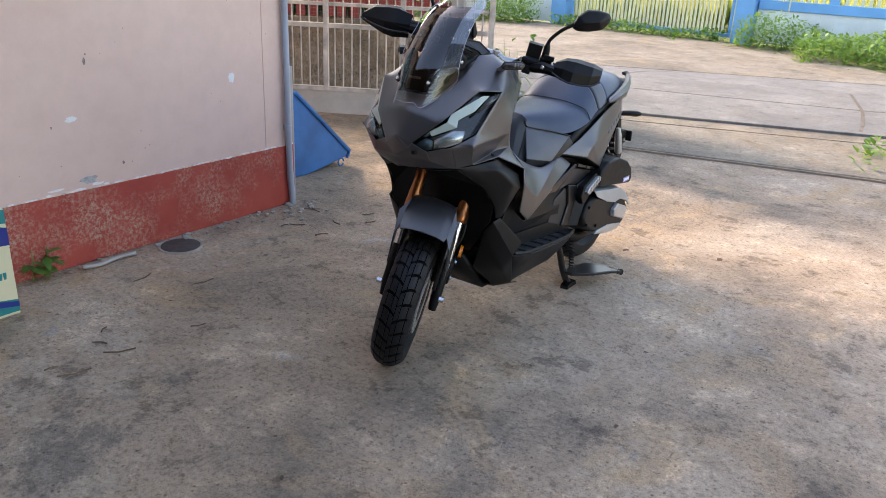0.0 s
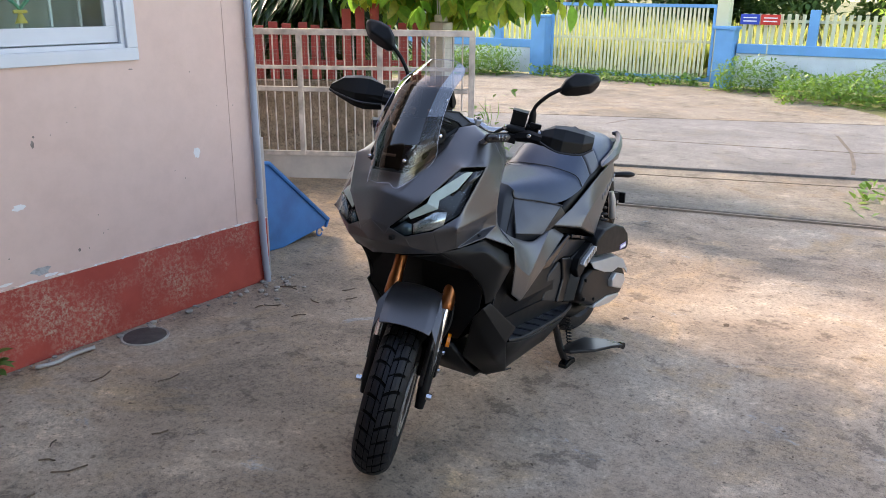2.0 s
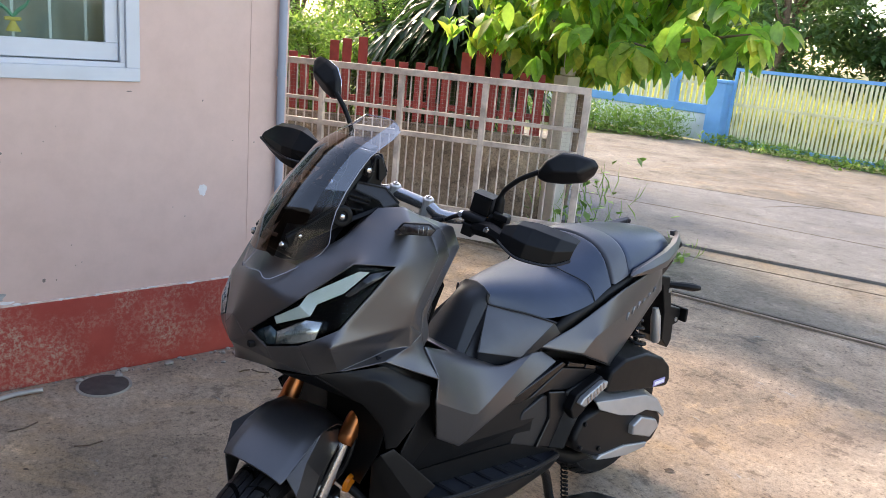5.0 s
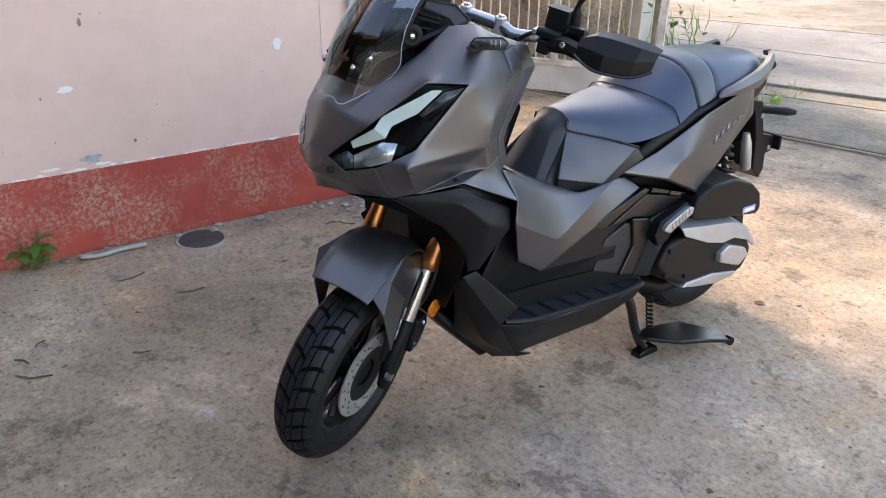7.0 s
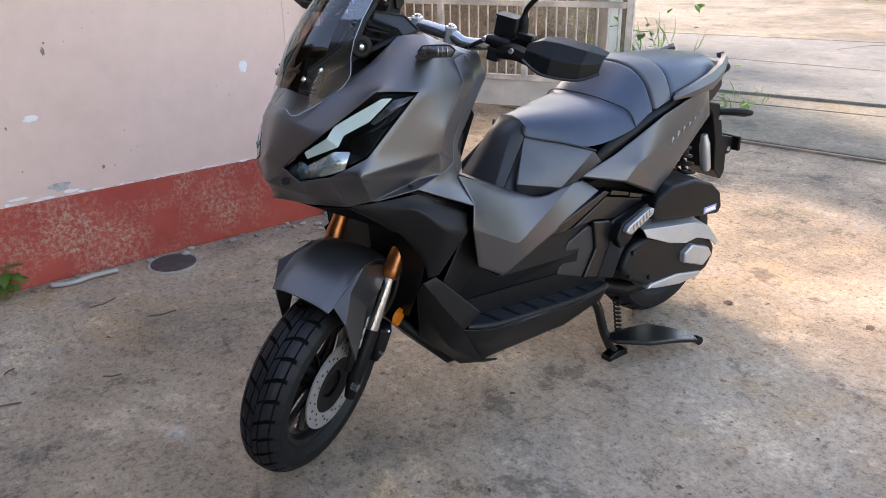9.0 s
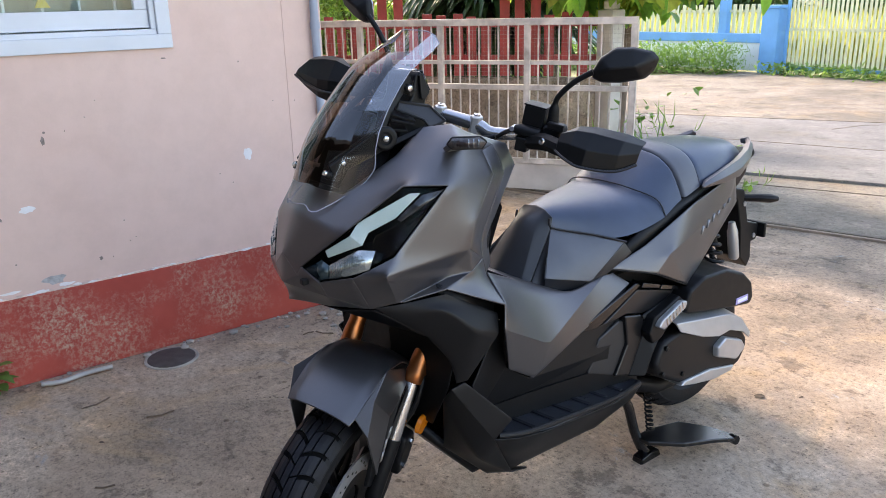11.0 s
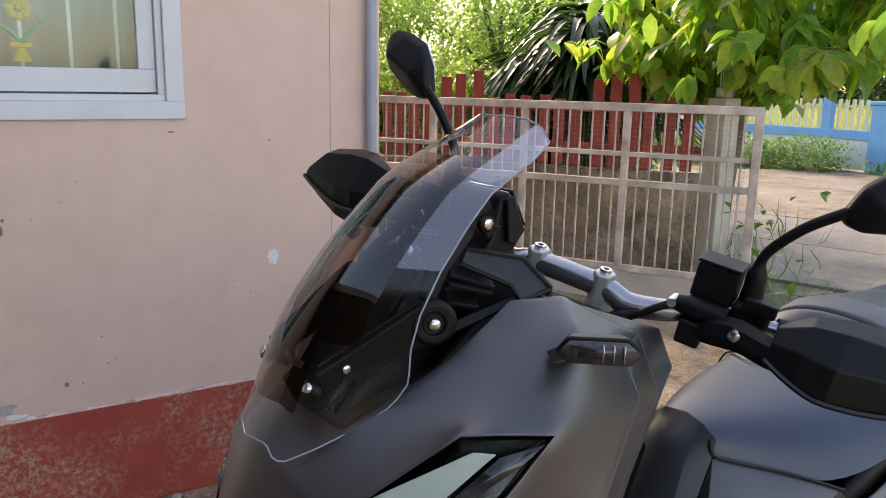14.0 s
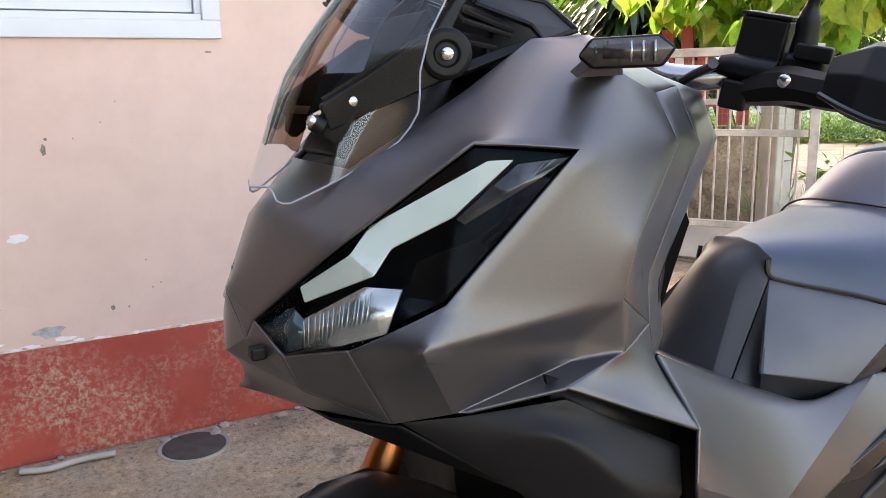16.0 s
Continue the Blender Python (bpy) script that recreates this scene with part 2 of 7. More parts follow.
# ---- mesh helpers ----
def link_mesh(name, bm, material, parent=None, label="", m=None, bevel=0.0, segs=2, smooth=True, solid=0.0, sub=0, angle=20, creased=False):
    bmesh.ops.recalc_face_normals(bm, faces=bm.faces[:])
    me = bpy.data.meshes.new(name)
    bm.to_mesh(me)
    bm.free()
    me.materials.append(material)
    for p in me.polygons:
        p.use_smooth = smooth
    if smooth and not sub:
        me.set_sharp_from_angle(angle=radians(38))
    ob = new(name, me)
    if parent:
        ob.parent = parent
    if m is not None:
        ob.matrix_local = m
    if sub and creased:
        s = ob.modifiers.new("smooth", "SUBSURF")
        s.levels = s.render_levels = sub
    if solid:
        s = ob.modifiers.new("thickness", "SOLIDIFY")
        s.thickness, s.offset = abs(solid), (-1 if solid > 0 else 1)
    if bevel:
        b = ob.modifiers.new("edges", "BEVEL")
        b.width, b.segments, b.limit_method, b.angle_limit = bevel, segs, "ANGLE", radians(angle)
        b.harden_normals = True
    if sub and not creased:
        s = ob.modifiers.new("smooth", "SUBSURF")
        s.levels = s.render_levels = sub
    if label:
        ob["label"] = label
    return ob


def part(name, bm, material, parent, label="", **kw):
    return link_mesh(name, bm, material, parent, label, **kw)


def thing(name, label, category, group="", kind="", m=None):
    e = new(name)
    e.empty_display_size = 0.1
    if m is not None:
        e.matrix_world = m
    return tagged(e, label, category, group, kind)


def box_bm(x0, y0, z0, x1, y1, z1, bm=None):
    bm = bm or bmesh.new()
    v = [bm.verts.new((x, y, z)) for x in (x0, x1) for y in (y0, y1) for z in (z0, z1)]
    for f in ((0, 1, 3, 2), (4, 6, 7, 5), (0, 4, 5, 1), (2, 3, 7, 6), (0, 2, 6, 4), (1, 5, 7, 3)):
        bm.faces.new([v[i] for i in f])
    return bm


def obox_bm(a, b, width, height, z0, bm=None):
    """A slab that stands on the line a-b of the plan, width thick, from z0, height high."""
    bm = bm or bmesh.new()
    a, b = Vector((*a, 0)), Vector((*b, 0))
    n = (b - a).normalized().cross(Vector((0, 0, 1))) * width / 2
    v = [bm.verts.new(p + s * n + Vector((0, 0, z))) for p in (a, b) for s in (-1, 1) for z in (z0, z0 + height)]
    for f in ((0, 1, 3, 2), (4, 6, 7, 5), (0, 4, 5, 1), (2, 3, 7, 6), (0, 2, 6, 4), (1, 5, 7, 3)):
        bm.faces.new([v[i] for i in f])
    return bm


def prism_bm(outline, z0, z1, bm=None):
    """A flat outline (x, y) given a thickness in z."""
    bm = bm or bmesh.new()
    lo, hi = [[bm.verts.new((x, y, z)) for x, y in outline] for z in (z0, z1)]
    bm.faces.new(lo[::-1])
    bm.faces.new(hi)
    for i in range(len(lo)):
        j = (i + 1) % len(lo)
        bm.faces.new((lo[i], lo[j], hi[j], hi[i]))
    return bm


def side_prism_bm(outline, x0, x1, bm=None, flare=0.0):
    """An outline in (y, z) given a thickness in x; flare shrinks the x1 side towards its middle."""
    bm = bm or bmesh.new()
    cy = sum(p[0] for p in outline) / len(outline)
    cz = sum(p[1] for p in outline) / len(outline)
    lo = [bm.verts.new((x0, y, z)) for y, z in outline]
    hi = [bm.verts.new((x1, cy + (y - cy) * (1 - flare), cz + (z - cz) * (1 - flare))) for y, z in outline]
    bm.faces.new(lo[::-1])
    bm.faces.new(hi)
    for i in range(len(lo)):
        j = (i + 1) % len(lo)
        bm.faces.new((lo[i], lo[j], hi[j], hi[i]))
    return bm


def tube_bm(points, radius, n=10, bm=None, cap=True):
    """A round bar along points; radius may be a list, one for each point."""
    bm = bm or bmesh.new()
    pts = [Vector(p) for p in points]
    rad = radius if isinstance(radius, (list, tuple)) else [radius] * len(pts)
    rings = []
    side = None
    for i, p in enumerate(pts):
        d = (pts[min(i + 1, len(pts) - 1)] - pts[max(i - 1, 0)]).normalized()
        if side is None:
            side = d.orthogonal().normalized()
        side = (side - side.dot(d) * d).normalized()
        up = d.cross(side)
        rings.append([bm.verts.new(p + rad[i] * (math.cos(k * math.tau / n) * side + math.sin(k * math.tau / n) * up)) for k in range(n)])
    for a, b in zip(rings, rings[1:]):
        for k in range(n):
            bm.faces.new((a[k], a[(k + 1) % n], b[(k + 1) % n], b[k]))
    if cap:
        bm.faces.new(rings[0][::-1])
        bm.faces.new(rings[-1])
    return bm


def curve_points(points, steps=6):
    """A smooth run through points."""
    p = [Vector(q) for q in points]
    out = []
    for i in range(len(p) - 1):
        a, b, c, d = p[max(i - 1, 0)], p[i], p[i + 1], p[min(i + 2, len(p) - 1)]
        for k in range(steps):
            t = k / steps
            out.append(0.5 * ((2 * b) + (c - a) * t + (2 * a - 5 * b + 4 * c - d) * t * t + (3 * b - a - 3 * c + d) * t ** 3))
    return out + [p[-1]]


def lathe_bm(profile, n=32, bm=None, closed=False):
    """Turns a profile of (x, r) round the x axis."""
    bm = bm or bmesh.new()
    rings = [[bm.verts.new((x, r * math.cos(k * math.tau / n), r * math.sin(k * math.tau / n))) for k in range(n)] for x, r in profile]
    pairs = list(zip(rings, rings[1:])) + ([(rings[-1], rings[0])] if closed else [])
    for a, b in pairs:
        for k in range(n):
            bm.faces.new((a[k], a[(k + 1) % n], b[(k + 1) % n], b[k]))
    if not closed:
        bm.faces.new(rings[0][::-1])
        bm.faces.new(rings[-1])
    return bm


def mesh_from(name, verts, faces, material, parent=None, smooth=True):
    me = bpy.data.meshes.new(name)
    me.from_pydata(verts, [], faces)
    me.materials.append(material)
    for p in me.polygons:
        p.use_smooth = smooth
    ob = new(name, me)
    if parent:
        ob.parent = parent
    return ob


# ---- ground, yard, road ----
ground = tagged(link_mesh("ground", prism_bm([(-900, -900), (900, -900), (900, 900), (-900, 900)], -0.3, -0.045), M_EARTH), "earth and grass round the yard and the road", "ground", kind="structure")
yard = tagged(link_mesh("pavement", prism_bm([(-9, -6), (7, -6), (7, 9.24), (-0.62, 7.03), (-9, 4.6)], -0.2, 0.0), M_YARD, bevel=0.006), "stained grey-brown concrete yard slab with ochre patches", "pavement", kind="structure")
apron = tagged(link_mesh("apron", prism_bm([(-12, 3.87), (-9, 4.68), (-0.62, 7.11), (7, 9.32), (7, 11.99), (-12, 4.45)], -0.2, -0.012), M_DIRT, bevel=0.01), "sandy pale strip between the yard and the road", "pavement", kind="structure")
road = tagged(link_mesh("road", prism_bm([(-60, -14.7), (-12, 4.37), (7, 11.91), (40, 25.01), (40, 33.3), (-60, -16.7)], -0.2, -0.016), M_ROAD), "pale sunlit concrete village road", "road", kind="structure")
apron_far = tagged(link_mesh("apron", prism_bm([(-10.5, 8.05), (-1.2, 12.7), (-1.6, 13.6), (-3.4, 15.6), (-9.2, 15.75), (-10.5, 12.0)], -0.2, -0.0115), M_DIRT), "sandy concrete driveway in front of the far gate", "pavement", kind="structure")

# the road's edge: a low concrete lip between two dirt seams, and joints across the slabs
M_SEAM = plain("dirt_filled_seam", (0.12, 0.097, 0.075), 0.95, 0, 0.4, 14, 0.5, 70)


def road_line(x, off=0.0):
    return x, 8.42 + 0.40 * (x + 2.11) + off


tagged(link_mesh("kerb", obox_bm(road_line(-12, -0.06), road_line(7, -0.06), 0.11, 0.034, -0.02), M_ROAD, bevel=0.006), "low worn concrete lip along the road's edge", "kerb", kind="structure")
for off in (0.02, -0.46):
    tagged(link_mesh("trim", obox_bm(road_line(-12, off), road_line(7, off), 0.022, 0.012, -0.0185 if off > 0 else -0.0205), M_SEAM), "dirt-filled seam beside the road", "seam", kind="structure")
for pts, w in ((((-1.15, 8.86), (-1.22, 9.4), (-1.38, 10.2), (-1.72, 11.3)), 0.035), (((-7.5, 8.05), (-4.6, 9.15), (-1.4, 10.2), (3.0, 12.2)), 0.018), (((-4.35, 10.4), (-4.25, 10.9), (-4.0, 11.2)), 0.015)):
    for p, q in zip(pts, pts[1:]):
        tagged(link_mesh("trim", obox_bm(p, q, w, 0.006, -0.0195), M_SEAM), "tarred joint across the road slabs", "joint", kind="structure")
tagged(link_mesh("trim", obox_bm((-4.6, 5.93), (6.0, 9.03), 0.03, 0.012, -0.0095), M_SEAM), "dirt-filled seam beside the gate rail", "seam", kind="structure")

# ---- house ----
WX = -3.36
hw = bmesh.new()
WY0, WY1, WZ0, WZ1 = 1.2, 2.944, 1.272, 2.42
for y0, z0, y1, z1 in ((-6, 0, WY0, 3.1), (WY1, 0, 3.63, 3.1), (WY0, 0, WY1, WZ0), (WY0, WZ1, WY1, 3.1)):
    box_bm(WX - 0.14, y0, z0, WX, y1, z1, hw)
bmesh.ops.remove_doubles(hw, verts=hw.verts[:], dist=1e-5)
wall_house = tagged(link_mesh("wall_house", hw, M_WALL, smooth=False), "pinkish cream painted house wall with small nicks", "wall", kind="structure")
wall_back = tagged(link_mesh("wall_rear", box_bm(-11, 3.49, 0, WX - 0.14, 3.63, 3.1), M_WALL, smooth=False), "cream painted rear wall of the house", "wall", kind="structure")
plinth = tagged(link_mesh("baseboard", box_bm(WX, -6, 0, WX + 0.012, 3.642, 0.362), M_RED, bevel=0.003), "peeling brick-red painted plinth band of the wall", "plinth", kind="structure")
trim = tagged(link_mesh("trim", box_bm(WX, -6, 0.362, WX + 0.009, 3.64, 0.369), plain("chipped_edge", (0.72, 0.55, 0.47), 0.8, 0, 0.3, 20)), "rough chipped edge above the red plinth", "trim", kind="structure")
# unseen roof, run on beyond the house end to set the yard's shadow edge
roof = tagged(link_mesh("roof_shade_slab", prism_bm([(-11.5, -6.5), (-3.0, -6.5), (-3.0, 5.5), (-11.5, 5.5)], 3.1, 3.22), plain("roof_shade_sheet", (0.35, 0.34, 0.33), 0.7)), "unseen house roof slab, stretched past the house end to shade the yard", "roof", kind="structure")
# unseen dark cover, added to dim the scooter's front and the near ground
shade_cover = tagged(link_mesh("ceiling_shade_cover", prism_bm([(-3.3, -3.4), (4.5, -3.4), (4.5, 0.6), (-3.3, 0.6)], 2.9, 3.02), plain("shade_cover_sheet", (0.12, 0.115, 0.11), 0.8)), "unseen dark cover added over the yard's front to cut the light there", "roof", kind="structure")
# unseen wall, added and kept dark so front-facing panels mirror less light
wall_light_block = tagged(link_mesh("wall_light_block", box_bm(-3.3, -3.6, 0, 4.5, -3.4, 3.3), plain("dark_light_block", (0.09, 0.08, 0.072), 0.85, 0, 0.3, 3), smooth=False), "unseen dark wall added to darken what the scooter's front mirrors", "wall", kind="structure")
# unseen wall, added to block the bright horizon that the windscreen mirrored
wall_sky_block = tagged(link_mesh("wall_sky_block", box_bm(12.0, -16.0, -0.05, 12.2, -3.0, 3.4), plain("sky_block_grey", (0.20, 0.19, 0.18), 0.9, 0, 0.3, 3), smooth=False), "unseen grey wall added to keep the sky's glow out of the windscreen", "wall", kind="structure")


def window():
    w = thing("window_1", "white aluminium sliding window with grille behind glass", "window", kind="structure")
    fr = bmesh.new()
    o = 0.055
    for y0, z0, y1, z1 in ((WY0, WZ0, WY1, WZ0 + o), (WY0, WZ1 - o, WY1, WZ1), (WY0, WZ0 + o, WY0 + o, WZ1 - o), (WY1 - o, WZ0 + o, WY1, WZ1 - o)):
        box_bm(WX - 0.10, y0, z0, WX + 0.014, y1, z1, fr)
    part("window_frame", fr, M_WHITE_ALU, w, bevel=0.003, smooth=False)
    tr = bmesh.new()
    for y0, z0, y1, z1 in ((WY0 + o, WZ0 + o, WY1 - o, WZ0 + o + 0.02), (WY1 - o - 0.02, WZ0 + o + 0.02, WY1 - o, WZ1 - o)):
        box_bm(WX - 0.09, y0, z0, WX - 0.002, y1, z1, tr)
    part("track", tr, M_WHITE_ALU, w, bevel=0.002, smooth=False)
    y = WY1 - o - 0.02
    for k, (ya, yb, x) in enumerate(((y - 0.62, y - 0.001, WX - 0.035), (y - 1.2, y - 0.58, WX - 0.065), (WY0 + o, y - 1.16, WX - 0.035))):
        s = 0.05
        sash = bmesh.new()
        for y0, z0, y1, z1 in ((ya, WZ0 + 0.08, yb, WZ0 + 0.15), (ya, WZ1 - 0.11, yb, WZ1 - 0.06), (ya, WZ0 + 0.15, ya + s, WZ1 - 0.11), (yb - s, WZ0 + 0.15, yb, WZ1 - 0.11)):
            box_bm(x - 0.014, y0, z0, x + 0.014, y1, z1, sash)
        sa = part("sash", sash, M_WHITE_ALU, w, bevel=0.003, smooth=False)
        g = part("pane", box_bm(x - 0.003, ya + s, WZ0 + 0.15, x + 0.003, yb - s, WZ1 - 0.11), M_GLASS, sa)
        g.visible_shadow = False
    return w


window()
# added backing, hidden by the curtain, that keeps the interior dark
part_in = tagged(link_mesh("wall_room_backing", box_bm(WX - 1.6, 0.4, 0.3, WX - 1.5, 3.5, 2.9), plain("room_backing_grey", (0.35, 0.38, 0.36), 0.9)), "unseen backing wall added to keep the window's interior dark", "wall", kind="structure")
# curtain
cb = bmesh.new()
prev = None
for i in range(90):
    yy = WY0 - 0.1 + i * 0.022
    xx = WX - 0.27 + 0.022 * math.sin(i * 0.9) + 0.012 * math.sin(i * 0.37)
    cur = (cb.verts.new((xx, yy, WZ0 - 0.1)), cb.verts.new((xx + 0.01 * math.sin(i * 1.3), yy, WZ1 + 0.1)))
    if prev:
        cb.faces.new((prev[0], cur[0], cur[1], prev[1]))
    prev = cur
curtain = thing("curtain", "grey-green curtain hanging from a rod behind the window", "curtain")
part("cloth", cb, M_CURTAIN, curtain, solid=0.002)
part("rod", tube_bm([(WX - 0.27, WY0 - 0.12, WZ1 + 0.1), (WX - 0.27, WY1 + 0.12, WZ1 + 0.1)], 0.01, 8), M_WHITE_ALU, curtain)
for yy in (WY0 - 0.1, WY1 + 0.1):
    part("rod_bracket", box_bm(WX - 0.28, yy - 0.01, WZ1 + 0.09, WX - 0.138, yy + 0.01, WZ1 + 0.11), M_WHITE_ALU, curtain)


def grille():
    g = thing("window_grille", "white iron window grille with painted flower ornaments", "grille")
    mw = plain("white_iron", (0.75, 0.78, 0.78), 0.5)
    for i in range(12):
        y = WY1 - 0.16 - i * 0.135
        part("bar", box_bm(WX - 0.165, y - 0.005, WZ0 - 0.03, WX - 0.155, y + 0.005, WZ1), mw, g)
    part("rail", box_bm(WX - 0.165, WY0, WZ1 - 0.35, WX - 0.155, WY1, WZ1 - 0.34), mw, g)
    part("rail", box_bm(WX - 0.165, WY0, WZ0 - 0.045, WX - 0.155, WY1, WZ0 - 0.03), mw, g)
    yel, grn = plain("ornament_yellow", (0.62, 0.45, 0.08), 0.5), plain("ornament_green", (0.05, 0.32, 0.20), 0.5)
    for k in (2, 6, 10):
        y = WY1 - 0.16 - k * 0.135
        z = WZ0 + 0.32
        fl = bmesh.new()
        for a in range(8):
            c, s = math.cos(a * math.tau / 8), math.sin(a * math.tau / 8)
            bmesh.ops.create_uvsphere(fl, u_segments=8, v_segments=5, radius=0.013, matrix=Matrix.Translation((WX - 0.15, y + 0.024 * c, z + 0.024 * s)) @ Matrix.Diagonal((0.4, 1, 1, 1)))
        bmesh.ops.create_uvsphere(fl, u_segments=10, v_segments=6, radius=0.012, matrix=Matrix.Translation((WX - 0.145, y, z)))
        part("flower", fl, yel, g, "yellow painted iron flower")
        tb = bmesh.new()
        for s in (-1, 1):
            tube_bm(curve_points([(WX - 0.15, y, z - 0.10), (WX - 0.148, y + s * 0.02, z - 0.075), (WX - 0.148, y + s * 0.045, z - 0.055), (WX - 0.15, y + s * 0.062, z - 0.03)], 3), [0.004, 0.007, 0.008, 0.008, 0.008, 0.008, 0.007, 0.006, 0.005, 0.003], 6, tb)
        part("leaf", tb, grn, g, "green painted iron leaves")
        part("bow", box_bm(WX - 0.155, y - 0.03, z - 0.115, WX - 0.145, y + 0.03, z - 0.10), yel, g, bevel=0.004)
        bb = bmesh.new()
        bmesh.ops.create_cone(bb, cap_ends=True, segments=10, radius1=0.028, radius2=0.008, depth=0.04, matrix=Matrix.Translation((WX - 0.15, y, z - 0.135)) @ Matrix.Diagonal((0.4, 1, 1, 1)))
        part("bell", bb, yel, g)
    return g


grille()

# ---- gate, fence and what stands behind the house ----
GA, GB = Vector((-7.6, 3.88, 0)), Vector((-3.74, 6.31, 0))
GD = (GB - GA).normalized()
GN = Vector((-GD.y, GD.x, 0))


def gate_point(s, z, off=0.0):
    """A point of the gate's plane, s metres from its free end."""
    p = GB - GD * s + GN * off
    return Vector((p.x, p.y, z))


def gate():
    g = thing("sliding_gate", "chalky off-white rusted tubular sliding gate with mesh", "gate")
    length = (GB - GA).length

    def bar(name, s0, z0, s1, z1, w, parent=g, off=0.0, mat=M_GATE):
        a, b = gate_point(s0, z0, off), gate_point(s1, z1, off)
        bm = bmesh.new()
        d = (b - a).normalized()
        u = d.cross(GN).normalized() * w / 2
        n = GN * w / 2
        v = [bm.verts.new(p + i * u + j * n) for p in (a, b) for i in (-1, 1) for j in (-1, 1)]
        for f in ((0, 1, 3, 2), (4, 6, 7, 5), (0, 4, 5, 1), (2, 3, 7, 6), (0, 2, 6, 4), (1, 5, 7, 3)):
            bm.faces.new([v[i] for i in f])
        return part(name, bm, mat, parent, bevel=0.004, smooth=False)

    bar("top_rail", 0, 1.27, length, 1.27, 0.05)
    bar("stile", 0.02, 0.24, 0.02, 1.245, 0.05)
    bar("rail", 0.05, 0.98, length, 0.98, 0.03)
    bar("rail", 0.05, 0.80, length, 0.80, 0.04)
    bar("rail", 0.05, 0.25, length, 0.25, 0.04)
    for i, s in enumerate((0.79, 1.47, 2.15, 2.83, 3.51, 4.19)):
        bar("post", s, 0.24, s, 1.245, 0.045)
    for i in range(58):
        s = 0.10 + i * 0.076
        if s < length and min(abs(s - q) for q in (0.79, 1.47, 2.15, 2.83, 3.51, 4.19)) > 0.032:
            bar("picket", s, 0.27, s, 1.245, 0.012)
    kb = bmesh.new()
    a, b = gate_point(0, 0.03), gate_point(length, 0.03)
    obox_bm(a.xy, b.xy, 0.012, 0.21, 0.03, kb)
    part("kick_plate", kb, plain("dusty_sheet_steel", (0.48, 0.43, 0.38), 0.7, 0, 0.2, 4), g, "dusty pale sheet steel kick plate", smooth=False)
    # wire mesh
    wires = bmesh.new()
    n = int(length / 0.03)
    for i in range(n):
        a, b = gate_point(0.05 + i * 0.03, 0.81, 0.02), gate_point(0.05 + i * 0.03, 1.24, 0.02)
        tube_bm((a, b), 0.0007, 3, wires, False)
    for k in range(15):
        a, b = gate_point(0.05, 0.82 + k * 0.03, 0.02), gate_point(length, 0.82 + k * 0.03, 0.02)
        tube_bm((a, b), 0.0007, 3, wires, False)
    tagged(part("wire_mesh", wires, plain("grey_wire", (0.35, 0.31, 0.28), 0.5, 0.6), g), kind="stuff")
    return g


gate()

FD = Vector((0.80, 0.60, 0)).normalized()
F0 = Vector((-4.55, 7.0, 0))


def fence_point(s, off=0.0):
    p = F0 - FD * s + Vector((-FD.y, FD.x, 0)) * off
    return p.x, p.y


tagged(link_mesh("wall_garden", obox_bm(fence_point(0.09), fence_point(7), 0.1, 0.80, -0.02), M_CEMENT_BROWN, bevel=0.008), "low brown-stained cement garden wall", "wall", kind="structure")


def red_fence():
    f = thing("picket_fence", "dark red wooden picket fence on the garden wall", "fence")
    rng = random.Random(4)
    for i in range(46):
        s = 0.22 + i * 0.135
        h = 0.46 + 0.05 * rng.random()
        if i % 9 in (3, 4, 5):
            h = 0.70 - 0.025 * (i % 9 - 3)
        elif i % 9 in (8, 0, 1):
            h = 0.53 - 0.02 * rng.random()
        a, b = fence_point(s, 0.0), fence_point(s + 0.085, 0.0)
        bm = obox_bm(a, b, 0.018, h, 0.79)
        part("picket", bm, M_PICKET, f, m=Matrix.Rotation(radians(rng.uniform(-0.12, 0.12)), 4, "Z"), bevel=0.003, smooth=False)
    for z in (0.92, 1.2):
        part("rail", obox_bm(fence_point(0.1, 0.026), fence_point(6.5, 0.026), 0.03, 0.05, z), M_PICKET, f)
    return f


red_fence()
post = thing("fence_post", "pale weathered concrete fence post with wires", "post")
part("shaft", box_bm(-4.63, 6.87, -0.03, -4.47, 7.03, 1.33), plain("pale_cement", (0.52, 0.48, 0.43), 0.85, 0, 0.2, 5), post, bevel=0.012)
part("cap", box_bm(-4.60, 6.90, 1.33, -4.50, 7.0, 1.40), plain("chipped_cement", (0.55, 0.52, 0.47), 0.85, 0, 0.25, 9), post, bevel=0.015)
for k in range(3):
    part("wire", tube_bm(curve_points([(-4.57 + k * 0.02, 6.92, 1.36), (-4.57 + k * 0.025, 6.9, 1.9), (-4.55 + k * 0.05, 6.85, 3.4)], 4), 0.004, 6), plain("white_cable", (0.7, 0.7, 0.68), 0.6), post)

